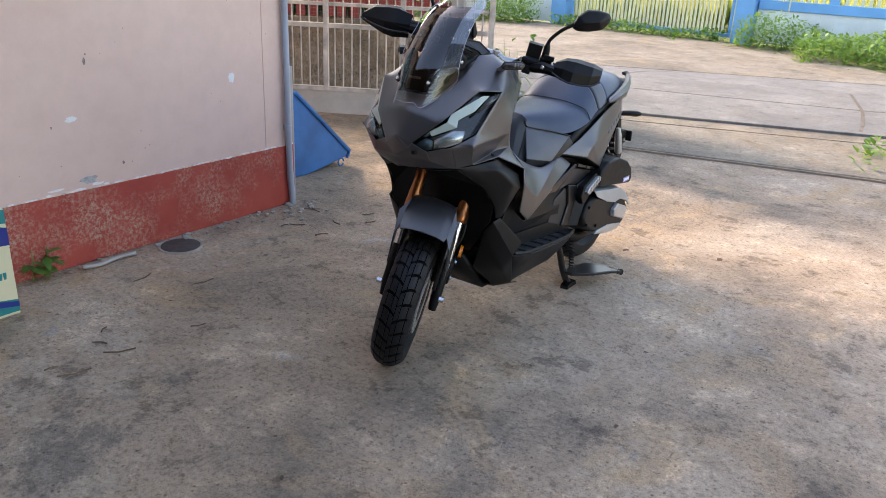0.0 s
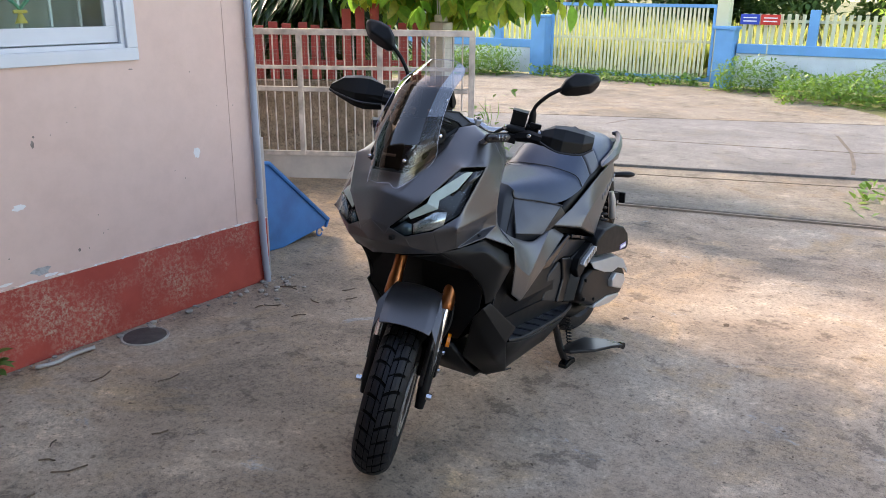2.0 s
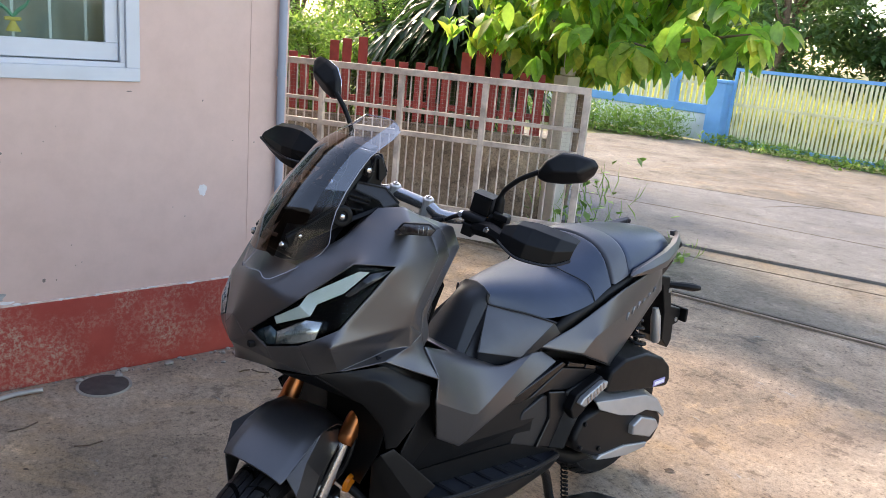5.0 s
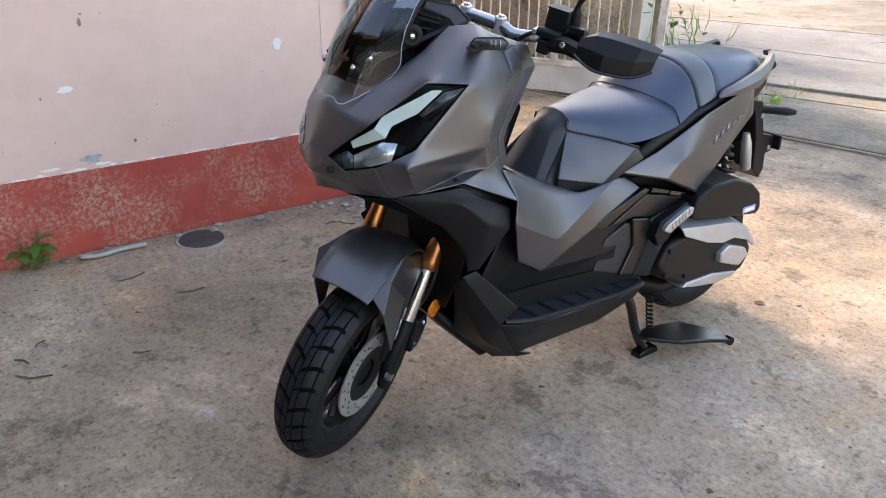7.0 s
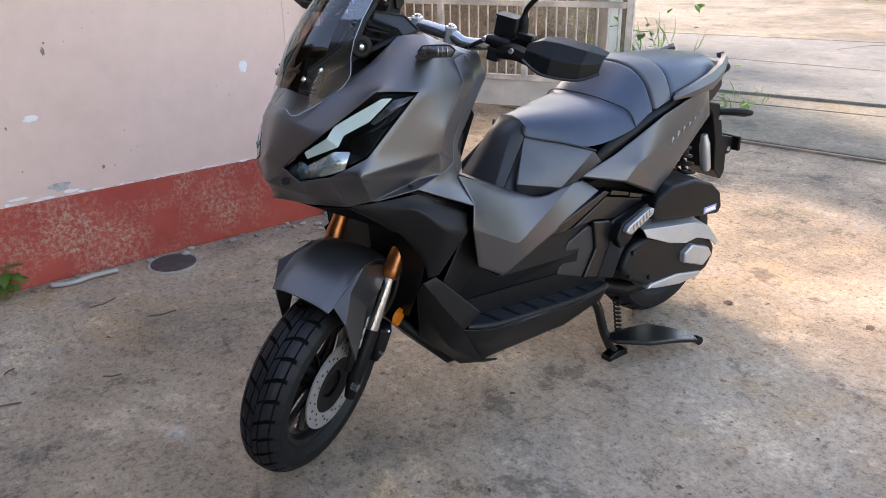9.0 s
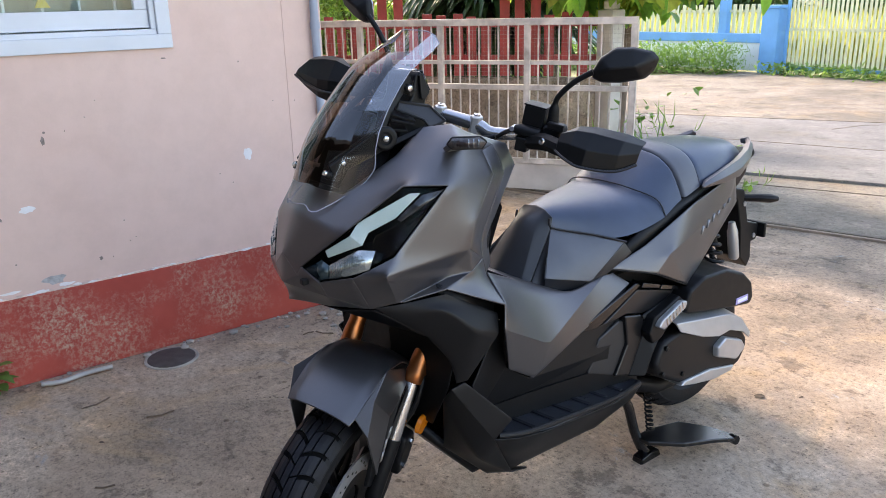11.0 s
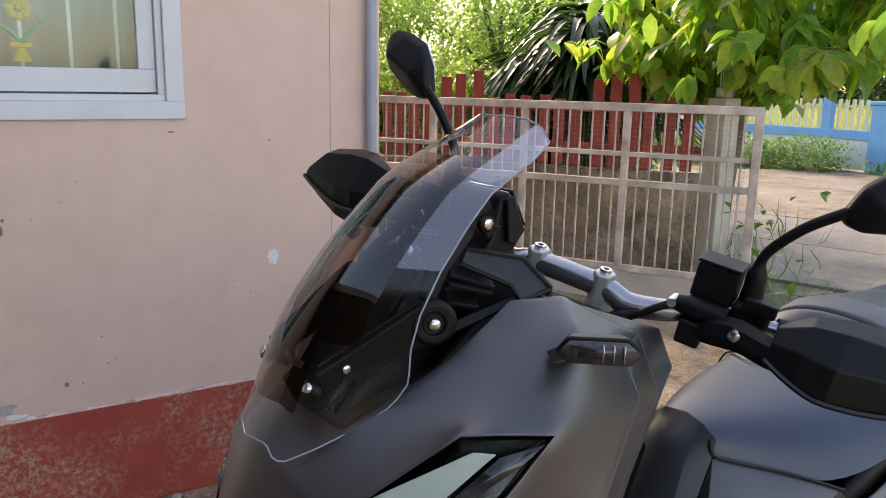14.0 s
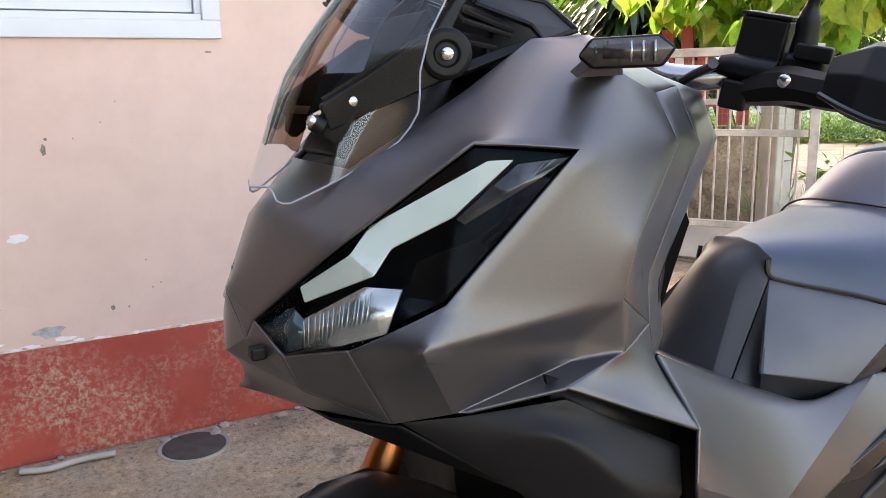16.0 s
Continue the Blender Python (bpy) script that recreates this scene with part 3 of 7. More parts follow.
# ---- across the road ----
def far_gate():
    g = thing("far_gate", "wide cream slatted sliding gate in a blue frame", "gate")
    a, b = Vector((-8.25, 16.02, 0)), Vector((-4.85, 16.12, 0))
    L = (b - a).length
    d = (b - a).normalized()
    part("top_rail", obox_bm(a.xy, b.xy, 0.05, 0.06, 1.40), M_BLUE, g, "blue top rail")
    part("bottom_rail", obox_bm(a.xy, b.xy, 0.05, 0.07, 0.04), M_BLUE, g, "blue bottom rail")
    for t in (0.0, 0.985):
        p, q = a + d * L * t, a + d * (L * t + 0.05)
        part("stile", obox_bm(p.xy, q.xy, 0.048, 1.29, 0.11), M_BLUE, g)
    n = 40
    for i in range(n):
        p = a + d * (0.09 + (L - 0.2) * i / n)
        q = p + d * 0.042
        part("slat", obox_bm(p.xy, q.xy, 0.02, 1.28, 0.115), M_CREAM, g, smooth=False)
    part("rail", obox_bm((a + Vector((0, 0.03, 0))).xy, (b + Vector((0, 0.03, 0))).xy, 0.02, 0.05, 0.75), M_CREAM, g)
    return g


far_gate()


def pillar(x, y, h):
    p = thing("gate_pillar", "sky-blue painted square gate pillar", "pillar", "pillars by the far gate")
    part("shaft", box_bm(x - 0.17, y - 0.17, -0.05, x + 0.17, y + 0.17, h), M_BLUE, p, bevel=0.01)
    part("cap", box_bm(x - 0.2, y - 0.2, h, x + 0.2, y + 0.2, h + 0.06), M_BLUE, p, bevel=0.01)


pillar(-8.48, 16.0, 1.15)
pillar(-4.62, 16.15, 1.02)
tagged(link_mesh("gate_post", box_bm(-4.85, 16.1, 0, -4.62, 16.33, 1.78), M_CREAM, bevel=0.01), "cream painted post beside the gate", "post")


def far_wall(x0, y0, x1, y1, top):
    a, b = Vector((x0, y0, 0)), Vector((x1, y1, 0))
    L = (b - a).length
    d = (b - a).normalized()
    tagged(link_mesh("wall_far", obox_bm(a.xy, b.xy, 0.12, top - 0.16, 0), M_WHITEWALL), "whitewashed roadside wall", "wall", kind="structure")
    tagged(link_mesh("coping", obox_bm(a.xy, b.xy, 0.18, 0.17, top - 0.16), M_BLUE, bevel=0.01), "blue coping band of the roadside wall", "coping", kind="structure")
    f = thing("railing", "cream concrete picket railing with blue posts", "railing", "railings on the roadside wall")
    n = int(L / 0.125)
    for i in range(n):
        p = a + d * (0.05 + i * 0.125)
        q = p + d * 0.06
        if i % 18 == 9:
            part("post", obox_bm(p.xy, (p + d * 0.16).xy, 0.16, 0.62, top + 0.01), M_BLUE, f)
        elif i % 18 != 10:
            part("picket", obox_bm(p.xy, q.xy, 0.04, 0.54, top + 0.01), M_CREAM, f, smooth=False)
    part("rail", obox_bm((a + Vector((0, 0.04, 0))).xy, (b + Vector((0, 0.04, 0))).xy, 0.03, 0.05, top + 0.4), M_CREAM, f)


far_wall(-22.0, 15.2, -8.66, 16.0, 0.68)
far_wall(-4.42, 16.2, 4.0, 17.0, 0.76)


def sign(x, colour, name, label):
    s = thing(name, label, "sign", "small sign plates by the far gate")
    part("plate", box_bm(x - 0.17, 16.14, 1.12, x + 0.17, 16.15, 1.30), colour, s)
    for k in range(2):
        part("text_bar", box_bm(x - 0.12, 16.134, 1.17 + k * 0.06, x + 0.12, 16.139, 1.19 + k * 0.06), plain("sign_white", (0.8, 0.8, 0.8), 0.6), s)
    part("stake", box_bm(x - 0.012, 16.152, 0.6, x + 0.012, 16.17, 1.3), M_CREAM, s)


sign(-4.24, plain("sign_blue", (0.02, 0.06, 0.42), 0.5), "sign_plate", "small blue sign plate with white lettering")
sign(-3.88, plain("sign_red", (0.6, 0.04, 0.03), 0.5), "sign_plate", "small red sign plate with white lettering")


# ---- plants ----
def leaf_shape(length, width, fold=0.15, droop=0.25):
    """One leaf along +x: ovate, folded on its midrib and drooping."""
    st = [(0.0, 0.02), (0.22, 0.42), (0.45, 0.5), (0.72, 0.34), (1.0, 0.0)]
    v, f = [], []
    for t, w in st:
        z = -droop * length * t * t
        if w == 0:
            v.append((length * t, 0, z))
        else:
            v += [(length * t, -w * width, z + fold * w * width), (length * t, 0, z), (length * t, w * width, z + fold * w * width)]
    for i in range(3):
        a, b = 3 * i, 3 * i + 3
        f += [(a, a + 1, b + 1, b), (a + 1, a + 2, b + 2, b + 1)]
    f += [(9, 10, 12), (10, 11, 12)]
    return [Vector(p) for p in v], f


def leaves_mesh(name, places, material, parent=None, simple=False):
    """places: rows of (point, direction, up, length, width)."""
    verts, faces = [], []
    for p, d, up, ln, wd in places:
        d = d.normalized()
        s = up.cross(d)
        s = s.normalized() if s.length > 1e-4 else d.orthogonal().normalized()
        u = d.cross(s)
        k = len(verts)
        if simple:
            lv = [Vector((0, 0, 0)), Vector((0.5 * ln, -0.5 * wd, 0.05 * ln)), Vector((ln, 0, -0.1 * ln)), Vector((0.5 * ln, 0.5 * wd, 0.05 * ln))]
            lf = [(0, 1, 2, 3)]
        else:
            lv, lf = leaf_shape(ln, wd)
        verts += [tuple(p + v.x * d + v.y * s + v.z * u) for v in lv]
        faces += [tuple(k + i for i in f) for f in lf]
    return mesh_from(name, verts, faces, material, parent)


def broad_tree():
    rng = random.Random(11)
    t = thing("tree", "leafy tree with broad bright green and yellowing leaves", "tree", "trees and shrubs behind the fence")
    base = Vector((-5.2, 7.78, -0.05))
    tr = tube_bm(curve_points([base, base + Vector((0.05, 0.0, 0.7)), base + Vector((0.2, -0.1, 1.3)), base + Vector((0.15, -0.1, 1.9)), base + Vector((0.1, 0, 2.8))], 5), [0.10 - 0.0025 * i for i in range(21)], 10)
    part("trunk", tr, M_BARK, t)
    fork = base + Vector((0.2, -0.1, 1.3))
    tips = [(-2.75, 6.6, 1.75), (-3.4, 6.4, 1.62), (-3.1, 7.1, 2.15), (-2.7, 7.0, 2.5), (-3.9, 6.3, 2.2), (-4.6, 6.5, 2.25), (-5.3, 6.7, 2.0), (-5.5, 7.0, 1.7), (-4.3, 7.2, 2.9), (-3.3, 6.7, 2.9), (-5.0, 7.4, 2.7), (-2.5, 7.4, 3.0), (-3.8, 7.8, 3.3), (-4.2, 6.3, 1.75), (-5.0, 6.4, 1.62)]
    places = []
    for k, tp in enumerate(tips):
        tip = Vector(tp)
        mid = fork.lerp(tip, 0.5) + Vector((rng.uniform(-.1, .1), rng.uniform(-.1, .1), 0.18))
        pts = curve_points([fork if k % 3 else base + Vector((0.15, -0.1, 1.9)), mid, tip], 6)
        part("limb", tube_bm(pts, [0.035 - 0.0025 * i for i in range(13)], 7), M_BARK, t)
        twigs = []
        for q in pts[3:]:
            for _ in range(4):
                e = q + Vector((rng.gauss(0, .2), rng.gauss(0, .2), rng.gauss(0.02, .14)))
                twigs.append((q, e))
        for a, b in twigs:
            d = b - a
            for j in range(6):
                p = a.lerp(b, rng.uniform(0.35, 1.1))
                dd = Vector((rng.gauss(0, 1), rng.gauss(0, 1), rng.uniform(-1.9, -0.25)))
                places.append((p, dd, Vector((rng.gauss(0, .3), rng.gauss(0, .3), 1)), rng.uniform(0.14, 0.23), rng.uniform(0.08, 0.125)))
    tagged(leaves_mesh("crown", places, M_TREE_LEAF, t), kind="stuff")


broad_tree()


def strap_plant(x, y, h, seed, n=260):
    rng = random.Random(seed)
    t = thing("strap_leaf_shrub", "dark shrub with long arching strap leaves", "shrub", "strap-leaf shrubs behind the fence")
    part("trunk", tube_bm([(x, y, -0.1), (x + 0.05, y, h * 0.55), (x, y + 0.05, h)], [0.06, 0.045, 0.03], 8), M_BARK, t)
    verts, faces = [], []
    for i in range(n):
        z = h * rng.uniform(0.45, 1.05)
        a = rng.uniform(0, math.tau)
        ln = rng.uniform(0.45, 0.8)
        w = rng.uniform(0.04, 0.07)
        d = Vector((math.cos(a), math.sin(a), 0))
        s = Vector((-d.y, d.x, 0))
        k = len(verts)
        for j in range(6):
            t_ = j / 5
            c = Vector((x, y, z)) + d * ln * t_ * 0.9 + Vector((0, 0, 0.45 * ln * t_ - 0.85 * ln * t_ * t_))
            ww = w * (1 - 0.9 * t_ ** 2)
            verts += [tuple(c - s * ww), tuple(c + Vector((0, 0, -0.015))), tuple(c + s * ww)]
        for j in range(5):
            q = k + 3 * j
            faces += [(q, q + 1, q + 4, q + 3), (q + 1, q + 2, q + 5, q + 4)]
    tagged(mesh_from("crown", verts, faces, M_DARK_LEAF, t), kind="stuff")


for i, (x, y, h) in enumerate(((-6.1, 6.95, 1.9), (-6.6, 6.85, 1.6), (-6.4, 7.2, 1.75), (-6.9, 7.6, 2.05), (-7.4, 7.3, 1.6), (-6.1, 7.8, 2.2), (-7.9, 8.1, 2.2))):
    strap_plant(x, y, h, 20 + i)


def leafy_tree(x, y, h, r, material, seed, n=3500, size=0.07, label="small-leaved green garden tree", low=0.25):
    rng = random.Random(seed)
    t = thing("tree", label, "tree", "far trees at the field's edge" if y > 30 else "trees and shrubs behind the fence" if y < 12 else "roadside trees")
    part("trunk", tube_bm([(x, y, -0.1), (x + 0.05 * r, y, h * 0.4), (x - 0.03 * r, y, h * 0.85)], [0.06 * r, 0.05 * r, 0.02 * r], 8), M_BARK, t)
    clumps = []
    for i in range(26):
        a, zz = rng.uniform(0, math.tau), rng.uniform(low, 1.0)
        rr = r * math.sqrt(max(0.05, 1 - ((zz - 0.55) / 0.6) ** 2)) * rng.uniform(0.35, 1.0)
        clumps.append((Vector((x + rr * math.cos(a), y + rr * math.sin(a), h * zz)), r * rng.uniform(0.2, 0.42)))
    for c, cr in clumps[::3]:
        part("limb", tube_bm([(x, y, c.z * 0.6), tuple(Vector((x, y, c.z * 0.7)).lerp(c, 0.5)), tuple(c)], [0.03 * r, 0.02 * r, 0.008 * r], 5), M_BARK, t)
    places = []
    for i in range(n):
        c, cr = clumps[rng.randrange(len(clumps))]
        o = Vector((rng.gauss(0, 1), rng.gauss(0, 1), rng.gauss(0, 0.8)))
        o = o.normalized() * cr * rng.random() ** 0.4
        places.append((c + o, Vector((rng.gauss(0, 1), rng.gauss(0, 1), rng.gauss(-0.3, .6))), Vector((0, 0, 1)), size * rng.uniform(0.7, 1.4), size * 0.5))
    tagged(leaves_mesh("crown", places, material, t, True), kind="stuff")


for x, y, h, r, seed in ((-9.6, 8.6, 2.7, 1.3, 31), (-11.4, 8.2, 2.7, 1.3, 32), (-8.3, 9.3, 2.6, 1.2, 33), (-12.8, 9.6, 2.9, 1.6, 36), (-7.6, 8.3, 2.5, 1.1, 37)):
    leafy_tree(x, y, h, r, M_HEDGE, seed, 8000, 0.085, low=0.05)
for x, y, h, r, seed in ((-7.6, 6.3, 1.55, 0.8, 41), (-8.7, 5.9, 1.75, 0.9, 42), (-9.9, 5.6, 1.8, 1.0, 43), (-8.2, 7.6, 2.5, 1.1, 44), (-10.4, 7.0, 2.6, 1.2, 45)):
    leafy_tree(x, y, h, r, M_HEDGE, seed, 8000, 0.075, "dense small-leaved green garden shrub", 0.1)


def weeds(name, x0, x1, y0, y1, h, n, seed, label):
    rng = random.Random(seed)
    places = []
    for i in range(n):
        u = rng.random()
        x, y = x0 + (x1 - x0) * u, y0 + (y1 - y0) * u + rng.gauss(0, 0.28)
        k = 0.45 + 0.55 * noise.noise(Vector((x * 0.9, seed, 0)))
        z = h * max(0.1, k + 0.4) * rng.random() ** 1.3
        if rng.random() < 0.3:
            places.append((Vector((x, y, z * 0.6 - 0.03)), Vector((rng.gauss(0, .4), rng.gauss(0, .4), 1)), Vector((1, 0, 0)), min(0.42, 0.7 * h + 0.05) * rng.uniform(0.5, 1), 0.014))
        else:
            places.append((Vector((x, y, z - 0.03)), Vector((rng.gauss(0, 1), rng.gauss(0, 1), rng.gauss(0.3, .5))), Vector((0, 0, 1)), rng.uniform(0.06, 0.13), rng.uniform(0.04, 0.08)))
    tagged(leaves_mesh(name, places, M_BUSH, None, True), label, "weeds", kind="stuff")


weeds("bushes", -13.0, -8.8, 14.4, 15.3, 0.62, 4200, 1, "green bushes and weeds along the roadside wall")
weeds("bushes", -8.4, -4.9, 15.8, 15.9, 0.22, 1800, 2, "creeping weeds under the far gate")
weeds("bushes", -4.5, -0.5, 15.4, 15.9, 0.55, 3600, 3, "green weeds along the right roadside wall")
weeds("bushes", -3.2, 1.5, 14.4, 15.6, 0.5, 3200, 4, "tall green weeds beside the driveway")
weeds("grass_tuft", -3.75, -3.3, 6.55, 6.9, 0.22, 200, 5, "grassy weeds at the gate's foot")
weeds("grass_tuft", -0.95, -0.25, 7.85, 8.1, 0.16, 200, 8, "small weeds in the slab joint")
weeds("bushes", -4.25, -3.95, 6.9, 6.95, 0.7, 130, 9, "leafy weeds behind the gate post")


def field():
    rng = random.Random(7)
    places = []
    for i in range(9000):
        y = 18 + 40 * rng.random() ** 1.7
        x = -6 + (y * 0.9) * rng.uniform(-1, 1)
        places.append((Vector((x, y, -0.02)), Vector((rng.gauss(0, .25), rng.gauss(0, .25), 1)), Vector((1, 0, 0)), rng.uniform(0.5, 1.0), rng.uniform(0.1, 0.25)))
    tagged(leaves_mesh("field_grass", places, M_FIELD, None, True), "sunlit pale yellow field grass behind the wall", "grass", kind="stuff")


field()
for i in range(19):
    x = -40 + i * 4.0
    leafy_tree(x, 44 + 5 * math.sin(i * 2.1), 7 + 2.2 * math.sin(i * 1.7), 3.9, M_FARTREE, 60 + i, 6500, 0.45, "dark green tree at the field's far edge", 0.05)
leafy_tree(-1.6, 18.5, 4.2, 1.7, M_HEDGE, 90, 3500, 0.13, "green roadside tree behind the wall")
leafy_tree(1.8, 17.8, 3.6, 1.6, M_HEDGE, 91, 3000, 0.12, "green roadside tree behind the wall")

# ---- the scooter: x to its left, y to its rear, z up ----
def satin(name, colour, rough=0.42, metal=0.55):
    m, nt, p = nodes_of(name)
    n1, n2 = noise_node(nt, 900, 2), noise_node(nt, 5, 4)
    r = ramp_node(nt, n1.outputs[0], [(0.3, tuple(c * 0.82 for c in colour)), (0.7, tuple(c * 1.18 for c in colour))])
    nt.links.new(r.outputs[0], p.inputs["Base Color"])
    rr = ramp_node(nt, n2.outputs[0], [(0.3, (rough * 0.92,) * 3), (0.7, (rough * 1.08,) * 3)])
    nt.links.new(rr.outputs[0], p.inputs["Roughness"])
    p.inputs["Metallic"].default_value = metal
    bump_node(nt, p, n1.outputs[0], 0.03, 0.0005)
    return m


M_BODY = satin("satin_gunmetal_paint", (0.088, 0.084, 0.088), 0.38, 0.8)
M_BODY.node_tree.nodes["Principled BSDF"].inputs["Coat Weight"].default_value = 0.7
M_BODY.node_tree.nodes["Principled BSDF"].inputs["Coat Roughness"].default_value = 0.4
M_DARKBODY = satin("matt_charcoal_plastic", (0.0065, 0.0063, 0.0068), 0.48, 0.0)
M_INNER = satin("dark_grey_inner_plastic", (0.017, 0.0165, 0.017), 0.48, 0.0)
M_DARKBODY.node_tree.nodes["Principled BSDF"].inputs["Specular IOR Level"].default_value = 0.24
M_BLACK = plain("black_moulded_plastic", (0.0045, 0.0045, 0.005), 0.46, 0, 0.2, 30, 0.015, 400)
M_BLACK.node_tree.nodes["Principled BSDF"].inputs["Specular IOR Level"].default_value = 0.22
M_GLOSSBLACK = plain("gloss_black", (0.004, 0.004, 0.0045), 0.08, 0, 0.1, 6, 0.0)
M_RUBBER = plain("tyre_rubber", (0.0075, 0.008, 0.0105), 0.55, 0, 0.25, 18, 0.3, 160)
M_RUBBER.node_tree.nodes["Principled BSDF"].inputs["Specular IOR Level"].default_value = 0.25
M_SIDEWALL = plain("tyre_sidewall", (0.005, 0.0052, 0.006), 0.6, 0, 0.2, 18, 0.2, 160)
M_SIDEWALL.node_tree.nodes["Principled BSDF"].inputs["Specular IOR Level"].default_value = 0.25
M_SEMI = plain("satin_black_steel", (0.006, 0.006, 0.0065), 0.3, 0, 0.1, 6, 0.02)
# black vinyl with the sky's blue sheen mixed into its base colour
M_SEAT = plain("sky_tinted_seat_vinyl", (0.030, 0.045, 0.078), 0.38, 0, 0.15, 10, 0.12, 500)
M_SEATDARK = plain("dark_seat_vinyl", (0.011, 0.0115, 0.014), 0.42, 0, 0.15, 10, 0.12, 500)
M_SEATGREY = plain("grey_seat_vinyl", (0.085, 0.092, 0.108), 0.45, 0, 0.12, 10, 0.12, 500)
# near-black that holds the shade of tyre grooves and the fairing's hollow
M_RECESS_SHADE = plain("recess_shade", (0.002, 0.002, 0.002), 0.9)
M_RECESS_SHADE.node_tree.nodes["Principled BSDF"].inputs["Specular IOR Level"].default_value = 0.08
M_FLOOR = plain("ribbed_floor_rubber", (0.016, 0.018, 0.023), 0.3, 0, 0.3, 14, 0.2, 90)
M_GOLD = plain("bronze_anodised", (0.36, 0.125, 0.045), 0.3, 0.9, 0.1, 10, 0.05)
M_CHROME = plain("bright_steel", (0.62, 0.62, 0.63), 0.22, 1.0, 0.08, 20, 0.05)
M_SILVER = plain("silver_paint", (0.42, 0.42, 0.42), 0.34, 0.6, 0.08, 12, 0.08)
M_BAR = plain("grey_anodised_bar", (0.40, 0.40, 0.41), 0.25, 0.9, 0.08, 12, 0.05)
M_STEEL = plain("brushed_disc_steel", (0.37, 0.36, 0.355), 0.34, 0.55, 0.15, 30, 0.1)
M_SCREEN = glass_mat("clear_acrylic", (0.93, 0.95, 0.96), base=0.045, edge=7.0)
M_SMOKE = glass_mat("smoked_acrylic", (0.30, 0.205, 0.165), base=0.07, edge=3.4)
# clear acrylic again; blue tint and extra gloss stand for the mirrored sky
M_FLUTE = glass_mat("sky_sheen_acrylic", (0.48, 0.54, 0.66), base=0.20, edge=2.5)
M_LENS = glass_mat("lamp_lens", (0.95, 0.97, 0.97), base=0.004, edge=6.0)
M_DRL = plain("milky_light_guide", (0.47, 0.53, 0.46), 0.3, 0, 0.12, 10, 0.02, 200, 0.6)
M_REFL = plain("lamp_reflector", (0.34, 0.37, 0.37), 0.2, 0.75, 0.2, 40, 0.1)
M_AMBER = plain("amber_reflector", (0.75, 0.20, 0.01), 0.25, 0, 0.1, 30, 0.1, 200, 0.5)
M_MARK = plain("pale_decal", (0.34, 0.34, 0.34), 0.4, 0.5, 0.05)

BIKE = pose(-1.612, 2.583, 0, 0, 0, 1.0)
scooter = thing("motor_scooter", "matt gunmetal maxi scooter parked on its centre stand", "scooter", m=BIKE)
RAKE, STEER = radians(26.5), radians(29)
HEAD = Vector((0, -0.09, 0))
AXIS = Vector((0, math.sin(RAKE), math.cos(RAKE)))
TURNED = Matrix.Translation(HEAD) @ Matrix.Rotation(STEER, 4, AXIS) @ Matrix.Translation(-HEAD)
FORKED = TURNED @ Matrix.Translation((0.014, 0.014, 0.0))
RW = Vector((0, 1.47, 0.285))


def poly_bm(verts, faces, mirror=False, bm=None):
    bm = bm or bmesh.new()
    s = -1 if mirror else 1
    v = [bm.verts.new((s * x, y, z)) for x, y, z in verts]
    for f in faces:
        bm.faces.new([v[i] for i in f])
    return bm


def shell(name, verts, faces, material, label="", creases=(), mirror=False, whole=False, sub=3, solid=0.005, parent=None, m=None):
    """A curved panel through its corner points: edges round it stay as given, those in creases stay fairly sharp."""
    used = sorted({i for f in faces for i in f})
    back = {i: k for k, i in enumerate(used)}
    creases = [(back[i], back[j], c) for i, j, c in creases]
    faces = [tuple(back[i] for i in f) for f in faces]
    verts = [verts[i] for i in used]
    bm = poly_bm(verts, faces, mirror)
    if whole:
        poly_bm(verts, faces, True, bm)
        bmesh.ops.remove_doubles(bm, verts=bm.verts[:], dist=1e-4)
    bmesh.ops.recalc_face_normals(bm, faces=bm.faces[:])
    if verts:
        out = sum((f.normal.dot(f.calc_center_median() - Vector((0 if whole else (-0.05 if mirror else 0.05), f.calc_center_median().y, f.calc_center_median().z - 0.05))) for f in bm.faces))
        if out < 0:
            bmesh.ops.reverse_faces(bm, faces=bm.faces[:])
    el = bm.edges.layers.float.new("crease_edge")
    vl = bm.verts.layers.float.new("crease_vert")
    for e in bm.edges:
        if e.is_boundary:
            e[el] = 1.0
            for v in e.verts:
                v[vl] = 1.0
    pts = {}
    for i, j, c in creases:
        for s in ((1, -1) if whole else ((-1,) if mirror else (1,))):
            pts[frozenset(((round(s * verts[i][0], 4), round(verts[i][1], 4), round(verts[i][2], 4)), (round(s * verts[j][0], 4), round(verts[j][1], 4), round(verts[j][2], 4))))] = c
    for e in bm.edges:
        k = frozenset(tuple(round(q, 4) + 0.0 for q in v.co) for v in e.verts)
        if k in pts:
            e[el] = min(1.0, pts[k] * 1.2)
            e.smooth = e[el] < 0.85
    for f in bm.faces:
        f.smooth = True
    me = bpy.data.meshes.new(name)
    bm.to_mesh(me)
    bm.free()
    me.materials.append(material)
    ob = new(name, me)
    ob.parent = parent or scooter
    if m is not None:
        ob.matrix_local = m
    sm = ob.modifiers.new("smooth", "SUBSURF")
    sm.levels = sm.render_levels = sub
    sd = ob.modifiers.new("thickness", "SOLIDIFY")
    sd.thickness, sd.offset = solid, -1
    bv = ob.modifiers.new("edges", "BEVEL")
    bv.width, bv.segments, bv.limit_method, bv.angle_limit = solid * 0.35, 2, "ANGLE", radians(50)
    if label:
        ob["label"] = label
    return ob


